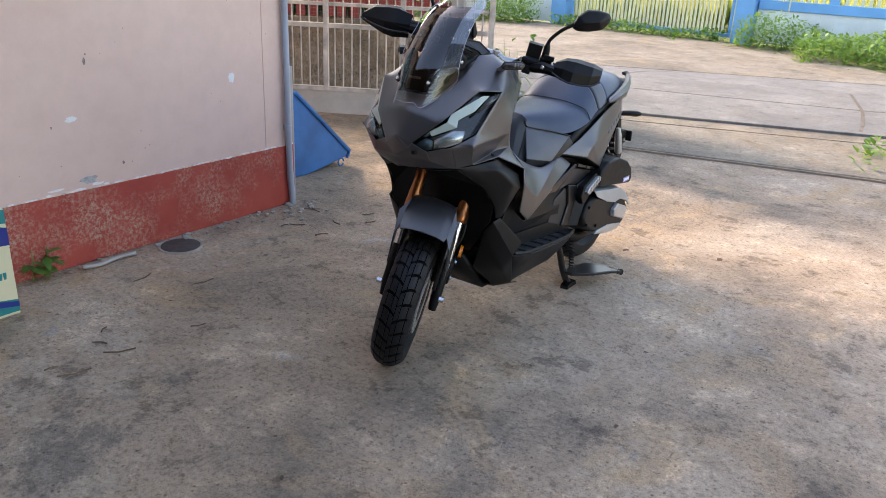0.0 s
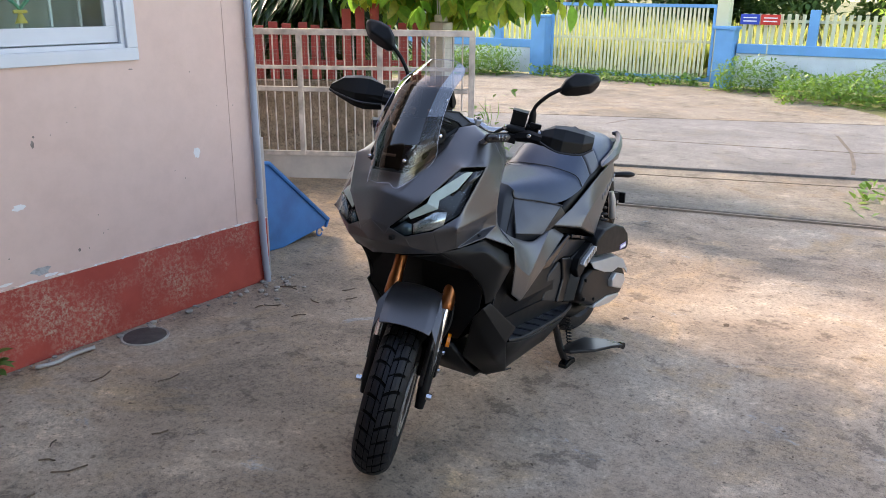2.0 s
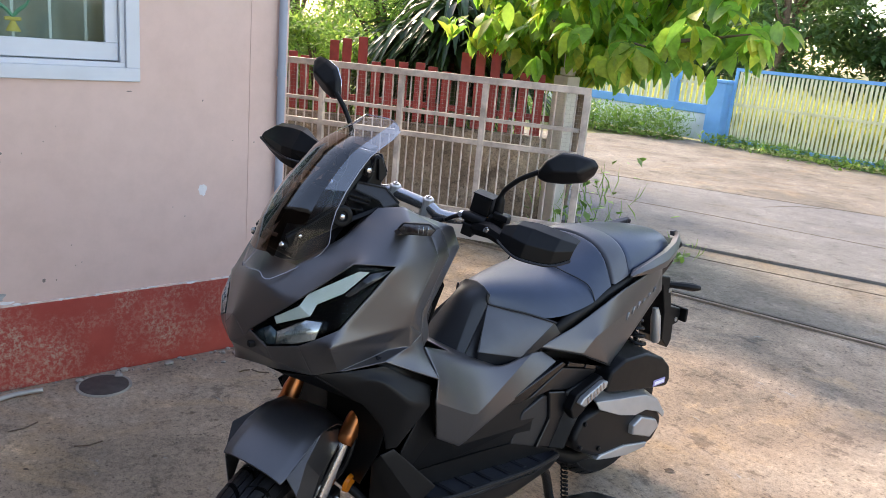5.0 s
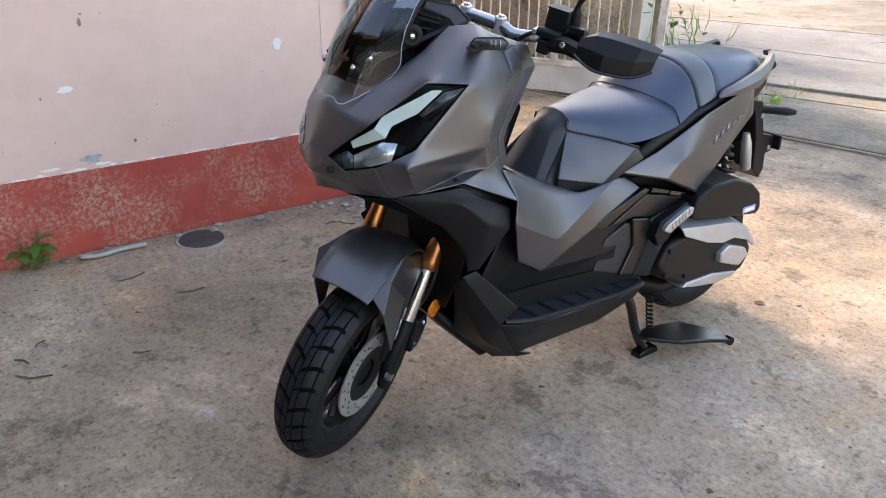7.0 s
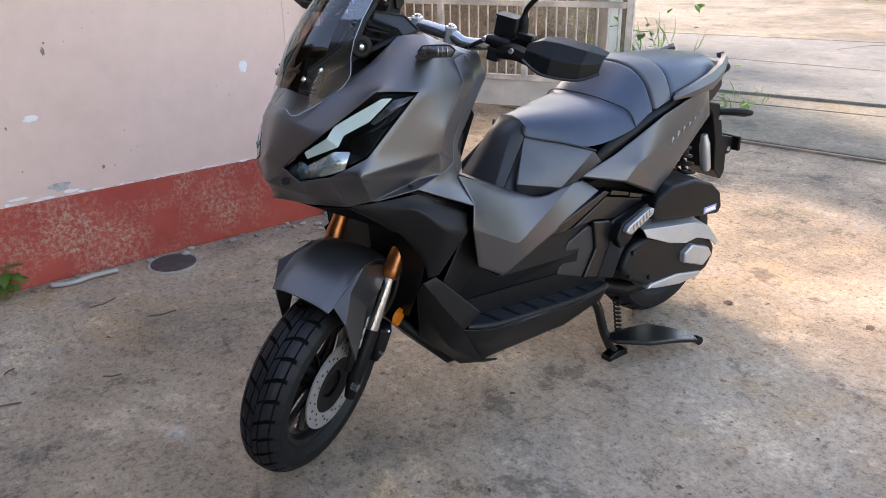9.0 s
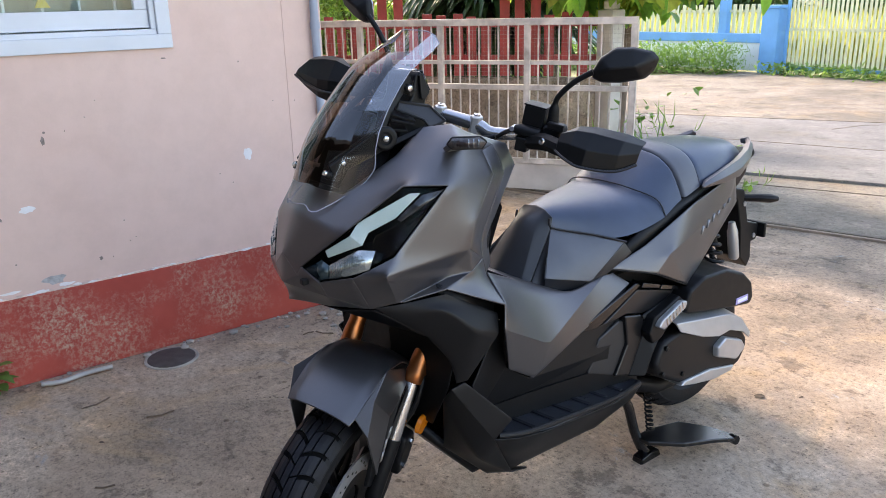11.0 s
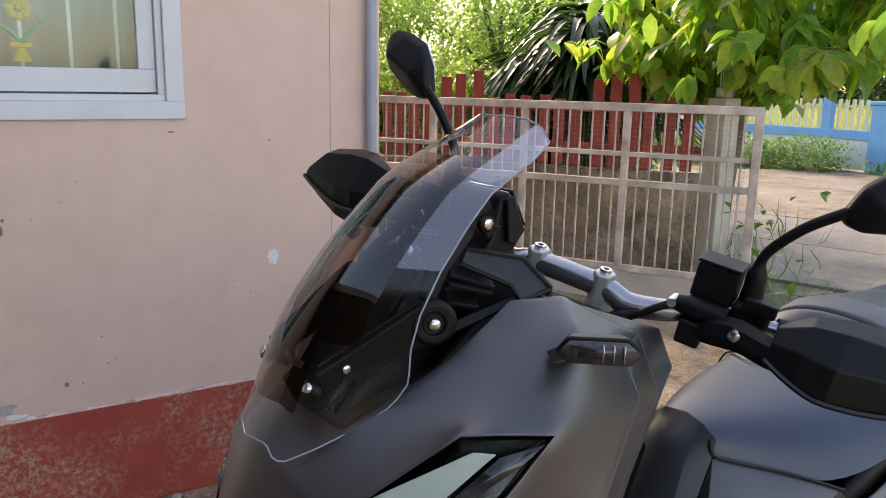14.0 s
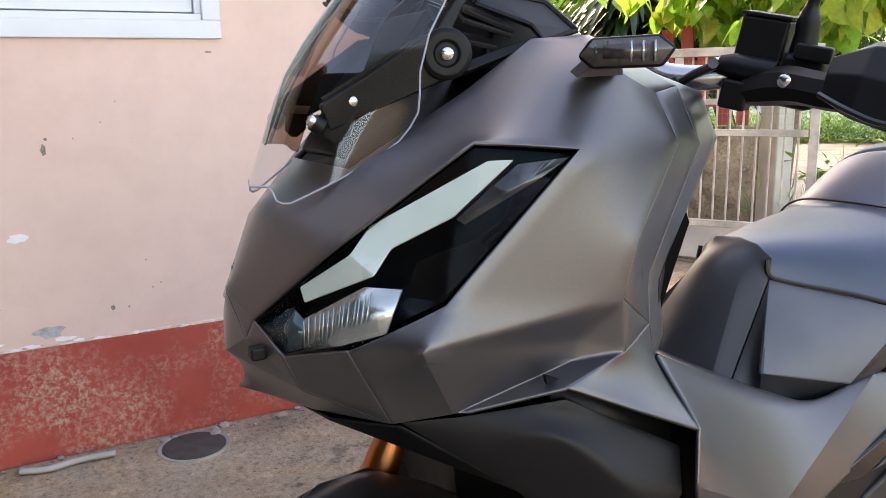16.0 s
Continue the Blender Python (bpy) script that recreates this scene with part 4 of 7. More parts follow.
def shells(name, verts, faces, material, label="", creases=(), **kw):
    """The left panel and its mirror image."""
    return [shell(name, verts, faces, material, label, creases, mir, **kw) for mir in (False, True)]


def both(name, verts, faces, material, label="", **kw):
    """The left panel and its mirror image."""
    return [part(name, poly_bm(verts, faces, mir), material, scooter, label, **kw) for mir in (False, True)]


# -- wheels --
def wheel(centre, m, width, radius, rim_r, side_disc):
    t = width / 2
    prof = [(-t * 0.62, rim_r), (-t * 0.95, rim_r + 0.02), (-t, rim_r + 0.045), (-t * 0.93, radius - 0.032), (-t * 0.72, radius - 0.021), (-t * 0.36, radius - 0.010), (0, radius - 0.008), (t * 0.36, radius - 0.010), (t * 0.72, radius - 0.021), (t * 0.93, radius - 0.032), (t, rim_r + 0.045), (t * 0.95, rim_r + 0.02), (t * 0.62, rim_r)]
    place = m @ Matrix.Translation(centre)
    w = part("wheel", lathe_bm([(-t * 0.6, rim_r + 0.004), (-t * 0.66, rim_r), (-t * 0.62, rim_r - 0.012), (-t * 0.3, rim_r - 0.022), (t * 0.3, rim_r - 0.022), (t * 0.62, rim_r - 0.012), (t * 0.66, rim_r), (t * 0.6, rim_r + 0.004)], 56, closed=True), M_SEMI, scooter, "black cast wheel", m=place, bevel=0.002)
    ty = part("tyre", lathe_bm(prof, 72, closed=True), M_SIDEWALL, w, "block-tread rubber tyre")
    part("tread_base", lathe_bm([(-t * 0.9, radius - 0.034), (-t * 0.72, radius - 0.0195), (-t * 0.36, radius - 0.009), (0, radius - 0.007), (t * 0.36, radius - 0.009), (t * 0.72, radius - 0.0195), (t * 0.9, radius - 0.034)], 72, closed=True), M_RECESS_SHADE, w)
    # tread blocks: skewed plates that leave narrow grooves
    verts, faces = [], []

    def surf(u, a, lift):
        uu = max(-1, min(1, u))
        r = radius - 0.001 - 0.034 * abs(uu) ** 2.6 + lift
        x = t * uu * 0.97
        return (x, r * math.cos(a), r * math.sin(a))
    # chevron grooves run from the middle to the shoulders, crossed by rings
    bands = [(-0.98, -0.72), (-0.66, -0.31), (-0.25, -0.025), (0.025, 0.25), (0.31, 0.66), (0.72, 0.98)]
    n = 30
    for i in range(n):
        for b, (u0, u1) in enumerate(bands):
            left = b >= 3
            a0 = (i + (0.5 if left else 0.0)) * math.tau / n
            a1 = a0 + math.tau / n * 0.79
            if b in (2, 3) and i % 2:
                a0 -= math.tau / n * 0.12
            k = len(verts)
            for lift in (-0.008, 0.0):
                for u in (u0, (u0 + u1) / 2, u1):
                    sh = -0.17 * abs(u) + 0.12 * abs(u) ** 3
                    for a in (a0, (a0 + a1) / 2, a1):
                        verts.append(surf(u, a + sh, lift))
            g = lambda l, r, c: k + l * 9 + r * 3 + c
            for r in range(2):
                for c in range(2):
                    faces.append((g(1, r, c), g(1, r, c + 1), g(1, r + 1, c + 1), g(1, r + 1, c)))
            for r in range(2):
                faces.append((g(0, r, 0), g(1, r, 0), g(1, r + 1, 0), g(0, r + 1, 0)))
                faces.append((g(0, r, 2), g(0, r + 1, 2), g(1, r + 1, 2), g(1, r, 2)))
            for c in range(2):
                faces.append((g(0, 0, c), g(0, 0, c + 1), g(1, 0, c + 1), g(1, 0, c)))
                faces.append((g(0, 2, c), g(1, 2, c), g(1, 2, c + 1), g(0, 2, c + 1)))
    tr = mesh_from("tread", verts, faces, M_RUBBER, w, False)
    tr["kind"] = "stuff"
    # hub and spokes
    part("hub", lathe_bm([(-0.05, 0.02), (-0.05, 0.034), (-0.03, 0.045), (0.03, 0.045), (0.05, 0.034), (0.05, 0.02)], 24), M_BLACK, w)
    for i in range(7):
        a = i * math.tau / 7
        for s in (-1, 1):
            d = Vector((0, math.cos(a + s * 0.13), math.sin(a + s * 0.13)))
            e = Vector((0, math.cos(a + s * 0.06), math.sin(a + s * 0.06)))
            part("spoke", tube_bm([e * 0.04 + Vector((0.012 * s, 0, 0)), e * 0.09 + Vector((0.01 * s, 0, 0)), d * (rim_r - 0.018)], [0.011, 0.009, 0.011], 6), M_SEMI, w)
    if side_disc:
        x = side_disc
        part("brake_disc", lathe_bm([(x - 0.0025, 0.082), (x - 0.0025, 0.128), (x + 0.0025, 0.128), (x + 0.0025, 0.082)], 56, closed=True), M_STEEL, w, "drilled steel brake disc")
        part("disc_carrier", lathe_bm([(x - 0.012, 0.04), (x - 0.006, 0.088), (x + 0.001, 0.088), (x - 0.004, 0.04)], 32, closed=True), M_BLACK, w)
        for i in range(36):
            a = i * math.tau / 36
            r = 0.092 + 0.012 * (i % 3)
            bm = bmesh.new()
            bmesh.ops.create_cone(bm, cap_ends=True, segments=8, radius1=0.0035, radius2=0.0035, depth=0.0062, matrix=Matrix.Translation((x, r * math.cos(a), r * math.sin(a))) @ Matrix.Rotation(radians(90), 4, "Y"))
            part("drill_hole", bm, M_GLOSSBLACK, w)
    return w


FW = Vector((0, 0.0, 0.277))
wheel(FW + Vector((-0.006, 0.010, -0.003)), FORKED, 0.126, 0.274, 0.185, 0.060)
wheel(RW, Matrix.Identity(4), 0.142, 0.277, 0.178, 0)

# -- front fork, fender, caliper (turned with the handlebar) --
fork_dir = Vector((0, math.sin(RAKE), math.cos(RAKE)))
for s in (-1, 1):
    foot = Vector((s * 0.098, 0.028, 0.277))
    low = foot + fork_dir * 0.03
    part("fork_tube", tube_bm([foot + fork_dir * 0.10, foot + fork_dir * 0.40], 0.0185, 16), M_CHROME, scooter, "bright steel fork tube", m=FORKED)
    g0, g1 = foot + fork_dir * 0.318, foot + fork_dir * 0.60
    part("fork_leg", tube_bm([g0, g0 + fork_dir * 0.004, g0 + fork_dir * 0.03, g0 + fork_dir * 0.034, g0 + fork_dir * 0.06, g0 + fork_dir * 0.085, g1], [0.024, 0.0265, 0.0265, 0.025, 0.025, 0.0215, 0.0215], 20), M_GOLD, scooter, "bronze anodised fork leg", m=FORKED)
    part("axle_holder", tube_bm([foot + Vector((0, 0, -0.035)), foot + fork_dir * 0.02, foot + fork_dir * 0.10, foot + fork_dir * 0.17], [0.016, 0.021, 0.021, 0.021], 12), M_BLACK, scooter, m=FORKED)
    part("axle_bolt", tube_bm([foot + Vector((s * 0.016, -0.024, 0.032)), foot + Vector((s * 0.034, -0.024, 0.032))], 0.012, 6), M_CHROME, scooter, m=FORKED)
    # fork guard that carries the fender
    G = [(s * 0.088, 0.016, 0.33), (s * 0.092, 0.030, 0.325), (s * 0.094, 0.050, 0.33), (s * 0.090, 0.140, 0.555), (s * 0.090, 0.075, 0.585), (s * 0.088, 0.045, 0.50)]
    part("fork_guard", poly_bm(G, [(0, 1, 2, 3, 4, 5)]), M_DARKBODY, scooter, m=FORKED, solid=0.012, bevel=0.003)
part("brake_caliper", side_prism_bm([(0.105, 0.31), (0.155, 0.32), (0.185, 0.385), (0.175, 0.43), (0.12, 0.43), (0.10, 0.36)], 0.055, 0.125, flare=0.12), M_BLACK, scooter, m=FORKED, bevel=0.008)
for y, z in ((0.125, 0.345), (0.150, 0.405)):
    part("caliper_bolt", tube_bm([(0.122, y, z), (0.132, y, z)], 0.008, 6), M_CHROME, scooter, m=FORKED)
rb = bmesh.new()
bmesh.ops.create_cone(rb, cap_ends=True, segments=20, radius1=0.026, radius2=0.024, depth=0.012, matrix=Matrix.Translation((0.135, 0.182, 0.44)) @ Matrix.Rotation(radians(90), 4, "Y"))
part("side_reflector", rb, M_AMBER, scooter, "round amber reflector", m=FORKED)
part("brake_hose", tube_bm(curve_points([(0.095, 0.125, 0.43), (0.125, 0.15, 0.52), (0.11, 0.2, 0.62), (0.06, 0.3, 0.75)], 5), 0.006, 8), M_BLACK, scooter, m=FORKED)


def fender():
    """A crown over the wheel with faceted sides that hang down to the fork."""
    rows = []
    # angle round the axle (0 = forward, 90 = up), radius and half width
    for a, r, w in ((72, 0.344, 0.082), (75, 0.351, 0.086), (86, 0.376, 0.088), (97, 0.396, 0.084), (110, 0.396, 0.080), (128, 0.380, 0.070)):
        c, q = math.cos(radians(a)), math.sin(radians(a))
        rows.append([(u * w, -(r + dr) * c, 0.277 + (r + dr) * q) for u, dr in ((-1.0, -0.013), (-0.72, -0.004), (0, 0.003), (0.72, -0.004), (1.0, -0.013))])
    vv = [p for row in rows for p in row]
    ff = [(5 * i + j, 5 * i + j + 1, 5 * i + j + 6, 5 * i + j + 5) for i in range(len(rows) - 1) for j in range(4)]
    f = shell("front_fender", vv, ff, M_BODY, "satin gunmetal front fender", [(5 * i + j, 5 * i + j + 5, 0.35) for i in range(len(rows) - 1) for j in (1, 3)], m=FORKED, solid=0.005)
    for s in (-1, 1):
        V = [(0.0835, 0.048, 0.656), (0.0855, -0.088, 0.605), (0.106, -0.046, 0.636), (0.106, -0.053, 0.537), (0.112, 0.035, 0.546), (0.104, 0.096, 0.557), (0.114, 0.007, 0.389), (0.0695, 0.225, 0.565)]
        V = [(s * x, y, z) for x, y, z in V]
        part("fender_side", poly_bm(V, [(0, 1, 3, 2), (2, 3, 6, 4), (0, 2, 4, 5), (0, 5, 7)]), M_BODY, f, solid=0.005, bevel=0.003, angle=8)
        if s == 1:
            for k in range(3):
                y, z = 0.008 + 0.009 * k, 0.430 + 0.030 * k
                part("decal", poly_bm([(0.1165, y, z), (0.1165, y + 0.010, z), (0.1165, y + 0.018, z + 0.026), (0.1165, y + 0.008, z + 0.026)], [(0, 1, 2, 3)]), M_MARK, f, solid=0.002)
    return f


fender()

# -- front cowl --
COWL = [(0, -0.036, 0.905), (0, 0.006, 1.0), (0, 0.060, 1.038), (0.060, -0.024, 0.885), (0.142, 0.030, 0.962), (0.212, 0.148, 1.064), (0.246, 0.243, 1.054), (0.243, 0.100, 0.925), (0.190, 0.026, 0.880), (0.115, -0.012, 0.860),
        (0, -0.042, 0.838), (0.126, 0.0, 0.828), (0.188, 0.068, 0.799), (0.252, 0.070, 0.889), (0.218, 0.118, 0.809), (0.234, 0.252, 0.866), (0.262, 0.216, 0.830), (0.256, 0.295, 0.850), (0.213, 0.400, 1.050), (0.137, 0.338, 1.164),
        (0.224, 0.295, 1.128), (0.088, 0.075, 1.034), (0.125, 0.190, 1.108), (0.05, -0.03, 0.865), (0, -0.03, 0.795), (0.10, 0.02, 0.793), (0.258, 0.305, 0.962), (0.258, 0.290, 0.905), (0.184, 0.392, 1.102), (0.200, 0.445, 1.045), (0.166, 0.440, 1.108), (0.214, 0.362, 0.910), (0.222, 0.358, 0.860), (0.232, 0.246, 0.842), (0.1155, 0.278, 1.161)]
shell("front_cowl", COWL, [(0, 3, 4, 1), (1, 4, 21, 2), (4, 5, 22, 21), (5, 6, 20, 22), (22, 20, 19, 34), (20, 28, 30, 19), (6, 18, 28, 20), (6, 26, 18), (6, 7, 27, 26), (7, 13, 27), (13, 15, 27), (13, 14, 33), (13, 33, 15), (14, 16, 33), (33, 16, 17), (15, 33, 17), (27, 15, 17), (7, 8, 13), (8, 12, 14, 13), (0, 23, 3)], M_BODY, "satin gunmetal front cowl",
      [(4, 5, .85), (5, 20, .7), (20, 19, .6), (0, 3, .9), (4, 1, .55), (20, 28, .75), (6, 18, .15), (1, 0, .3), (13, 27, .55), (13, 15, .1), (15, 27, .5), (6, 26, .1), (13, 14, .85), (7, 13, .7), (8, 13, .2), (14, 33, .9), (33, 17, .6), (33, 15, .5), (15, 17, .5), (13, 33, .1)], whole=True, solid=0.004)
shells("lower_cowl", COWL, [(8, 9, 11, 12)], M_BODY, "satin gunmetal lower side of the cowl", solid=0.004, sub=2)
shells("wing_panel", COWL, [(27, 17, 32)], M_BODY, "satin gunmetal corner over the side vent", [], solid=0.004, sub=2)
shells("edge_strip", COWL, [(28, 18, 29, 30), (18, 26, 31, 29), (26, 27, 32, 31)], M_BODY, "chamfered rear strip of the cowl", [(18, 29, .3), (26, 31, .3)], solid=0.004, sub=2)
shell("chin", COWL, [(3, 23, 9), (9, 23, 11), (23, 0, 10), (23, 10, 11), (10, 24, 25, 11), (11, 25, 12)], M_BODY, "satin gunmetal chin under the nose", [(23, 11, 1), (23, 0, .9), (23, 10, .9), (23, 3, .7), (10, 11, .8), (11, 25, .8)], whole=True, solid=0.004)
# shoulder wing over the side vent
shells("leg_shield", [(0.262, 0.216, 0.830), (0.256, 0.295, 0.850), (0.222, 0.358, 0.860), (0.214, 0.375, 0.815), (0.287, 0.372, 0.760), (0.282, 0.300, 0.793), (0.240, 0.345, 0.835)],
       [(0, 1, 6, 5), (1, 2, 3, 6), (5, 6, 3, 4)], M_BODY, "satin gunmetal leg shield", [(5, 6, .2), (6, 3, .2), (1, 6, .3)])
shells("leg_shield_edge", [(0.214, 0.362, 0.910), (0.200, 0.445, 1.045), (0.166, 0.440, 1.108), (0.137, 0.338, 1.160), (0.118, 0.360, 1.150), (0.145, 0.50, 1.100), (0.150, 0.525, 1.045), (0.195, 0.395, 0.90), (0.222, 0.358, 0.860), (0.214, 0.375, 0.815), (0.19, 0.41, 0.83)], [(0, 1, 6, 7), (1, 2, 5, 6), (2, 3, 4, 5), (0, 7, 10, 9, 8)], M_BODY, "rear rim of the leg shield", [(1, 6, .3)])
both("leg_shield_inner", [(0.205, 0.386, 0.90), (0.148, 0.512, 1.045), (0.12, 0.487, 0.93), (0.13, 0.43, 0.76), (0.19, 0.40, 0.82), (0.20, 0.392, 0.868), (0, 0.55, 0.93), (0, 0.50, 0.74), (0, 0.53, 1.06), (0.12, 0.455, 1.112), (0.0, 0.46, 1.12), (0.11, 0.36, 1.145), (0, 0.36, 1.145)], [(0, 1, 2, 5), (5, 2, 3, 4), (2, 6, 7, 3), (1, 8, 6, 2), (1, 9, 10, 8), (9, 11, 12, 10)], M_DARKBODY, "charcoal inner leg shield", bevel=0.008, angle=8, solid=0.005)
both("notch", [(0.240, 0.322, 0.945), (0.248, 0.318, 0.958), (0.236, 0.333, 0.915), (0.226, 0.345, 0.912)], [(0, 1, 2, 3)], M_BLACK, solid=-0.004)
both("inner_fairing", [(0, 0.062, 1.030), (0.086, 0.078, 1.027), (0.120, 0.190, 1.100), (0.112, 0.278, 1.155), (0, 0.130, 1.015), (0, 0.250, 1.050), (0.040, 0.300, 1.130)], [(0, 1, 4), (1, 2, 5, 4), (2, 3, 6, 5)], M_INNER, "black inner fairing under the screen", solid=0.003)
# side vent panels
shells("side_vent", [(0.186, 0.078, 0.798), (0.214, 0.126, 0.803), (0.258, 0.220, 0.816), (0.268, 0.362, 0.737), (0.288, 0.348, 0.695), (0.262, 0.275, 0.590), (0.250, 0.250, 0.585), (0.240, 0.245, 0.640), (0.270, 0.20, 0.805), (0.302, 0.270, 0.725), (0.235, 0.150, 0.770), (0.276, 0.265, 0.655), (0.232, 0.185, 0.715)],
       [(0, 1, 10), (1, 2, 8, 10), (2, 3, 9, 8), (3, 4, 9), (4, 5, 11, 9), (5, 6, 11), (6, 7, 12, 11), (12, 0, 10), (12, 10, 11), (10, 8, 9, 11)], M_DARKBODY, "matt charcoal side vent panel", [(8, 9, .5), (8, 10, .4), (9, 4, .6), (9, 11, .3)])
both("vent_slot", [(0.240, 0.205, 0.84), (0.240, 0.375, 0.765), (0.240, 0.365, 0.70), (0.240, 0.215, 0.80)], [(0, 1, 2, 3)], M_BLACK, solid=0.006)
# front under-cowl and belly
both("under_cowl", [(0, 0.0, 0.792), (0.12, 0.03, 0.79), (0.186, 0.078, 0.796), (0.228, 0.190, 0.715), (0.238, 0.255, 0.63), (0.13, 0.25, 0.745), (0, 0.23, 0.755), (0.235, 0.24, 0.57), (0.13, 0.27, 0.42), (0, 0.26, 0.42)], [(0, 1, 5, 6), (1, 2, 3, 5), (3, 4, 5), (4, 7, 8, 5), (5, 8, 9, 6)], M_BLACK, bevel=0.006, solid=0.004)
shells("lower_fairing", [(0.252, 0.233, 0.575), (0.260, 0.268, 0.586), (0.298, 0.384, 0.463), (0.287, 0.335, 0.420), (0.225, 0.45, 0.250), (0.16, 0.42, 0.225), (0.13, 0.30, 0.34), (0.21, 0.24, 0.53), (0.252, 0.31, 0.36), (0.10, 0.47, 0.195), (0.21, 0.52, 0.225)],
       [(0, 1, 2, 3), (0, 3, 8, 7), (3, 4, 8), (7, 8, 6), (8, 4, 5, 6), (5, 4, 10, 9)], M_DARKBODY, "matt charcoal lower fairing", [(0, 3, .9), (8, 4, .5), (3, 8, .4), (7, 8, .4), (5, 4, .5)])
shells("side_skirt", [(0.287, 0.335, 0.420), (0.300, 0.400, 0.405), (0.298, 0.50, 0.385), (0.270, 0.80, 0.345), (0.235, 0.96, 0.335), (0.19, 0.98, 0.265), (0.20, 0.80, 0.236), (0.215, 0.45, 0.252), (0.10, 0.47, 0.195), (0.10, 0.90, 0.195), (0.272, 0.42, 0.32)],
       [(0, 1, 10), (1, 2, 10), (0, 10, 7), (10, 2, 3, 6, 7), (3, 4, 5, 6), (7, 6, 9, 8)], M_DARKBODY, "matt charcoal side skirt", [(6, 7, .6), (10, 2, .3)])
part("belly_pan", poly_bm([(-0.11, 0.42, 0.225), (0.11, 0.42, 0.225), (0.11, 0.92, 0.21), (-0.11, 0.92, 0.21), (-0.11, 0.27, 0.40), (0.11, 0.27, 0.40)], [(0, 1, 2, 3), (4, 5, 1, 0)]), M_BLACK, scooter, solid=0.02)
# filler body; its black stands for the shade inside the fairing
part("fairing_core", side_prism_bm([(0.12, 0.82), (0.14, 0.95), (0.28, 1.09), (0.40, 1.10), (0.47, 0.95), (0.40, 0.78), (0.40, 0.46), (0.29, 0.46), (0.27, 0.70)], -0.165, 0.165), M_RECESS_SHADE, scooter)
part("frame_core", side_prism_bm([(0.40, 0.44), (0.42, 0.72), (0.60, 0.68), (0.74, 0.64), (1.10, 0.70), (1.30, 0.74), (1.30, 0.60), (0.98, 0.42)], -0.155, 0.155), M_BLACK, scooter)
part("floor_core", side_prism_bm([(0.38, 0.39), (0.38, 0.455), (0.60, 0.44), (0.95, 0.41), (0.98, 0.33), (0.70, 0.33)], -0.205, 0.205), M_BLACK, scooter)
# radiator grille in the dark mouth
part("radiator", box_bm(-0.10, 0.262, 0.43, 0.10, 0.285, 0.68), M_BLACK, scooter)
# floorboards with ribbed mats
for s in (-1, 1):
    part("floorboard", prism_bm([(s * 0.16, 0.36), (s * 0.285, 0.37), (s * 0.292, 0.50), (s * 0.262, 0.80), (s * 0.235, 0.93), (s * 0.16, 0.93)], 0.385, 0.40), M_FLOOR, scooter, m=Matrix.Translation((0, 0, 0.035)) @ Matrix.Rotation(radians(-5.5), 4, "X"), bevel=0.006)
    for k in range(6):
        y = 0.42 + k * 0.075
        part("mat_rib", prism_bm([(s * 0.175, y), (s * (0.275 - 0.006 * k), y + 0.02), (s * (0.275 - 0.006 * k), y + 0.034), (s * 0.175, y + 0.014)], 0.40, 0.404), M_RUBBER, scooter, m=Matrix.Translation((0, 0, 0.035)) @ Matrix.Rotation(radians(-5.5), 4, "X"), bevel=0.002)
    part("mat_rim", tube_bm(curve_points([(s * 0.285, 0.35, 0.425), (s * 0.298, 0.42, 0.412), (s * 0.294, 0.52, 0.398), (s * 0.268, 0.80, 0.362), (s * 0.24, 0.94, 0.352)], 4), 0.007, 8), M_DARKBODY, scooter)
# flank: grey centre panels and dark inner walls
shells("flank_panel", [(0.222, 0.372, 0.822), (0.287, 0.372, 0.762), (0.300, 0.358, 0.705), (0.262, 0.405, 0.575), (0.238, 0.512, 0.508), (0.236, 0.540, 0.515), (0.203, 0.934, 0.648), (0.172, 0.863, 0.700), (0.165, 0.72, 0.665), (0.178, 0.60, 0.715), (0.12, 0.55, 0.735), (0, 0.53, 0.745), (0, 0.72, 0.67), (0.248, 0.558, 0.592), (0.210, 0.44, 0.782), (0.10, 0.72, 0.66)],
       [(0, 1, 14), (1, 2, 13, 14), (2, 3, 4, 13), (4, 5, 13), (5, 6, 7, 13), (13, 7, 8, 9), (13, 9, 14), (14, 9, 10, 0), (9, 8, 15, 10), (10, 15, 12, 11)], M_BODY, "satin gunmetal flank panel", [(13, 2, .9), (13, 7, .9), (13, 5, .5), (13, 4, .5), (9, 8, .3), (13, 14, .15)])
both("inner_wall", [(0.236, 0.40, 0.70), (0.232, 0.424, 0.565), (0.222, 0.515, 0.500), (0.19, 0.95, 0.64), (0.185, 0.99, 0.50), (0.19, 0.94, 0.36), (0.185, 0.36, 0.42), (0.25, 0.30, 0.56), (0.215, 0.80, 0.48)], [(0, 1, 6, 7), (1, 2, 8, 6), (2, 3, 4, 8), (8, 4, 5, 6)], M_DARKBODY, "matt charcoal inner wall", bevel=0.01, segs=2, angle=6, solid=0.006)
# storage lid and pillion-peg pocket
def flat_both(name, outline, x0, x1, material, label="", bevel=0.003):
    for s in (-1, 1):
        part(name, side_prism_bm(outline, s * x0, s * x1), material, scooter, label, bevel=bevel)


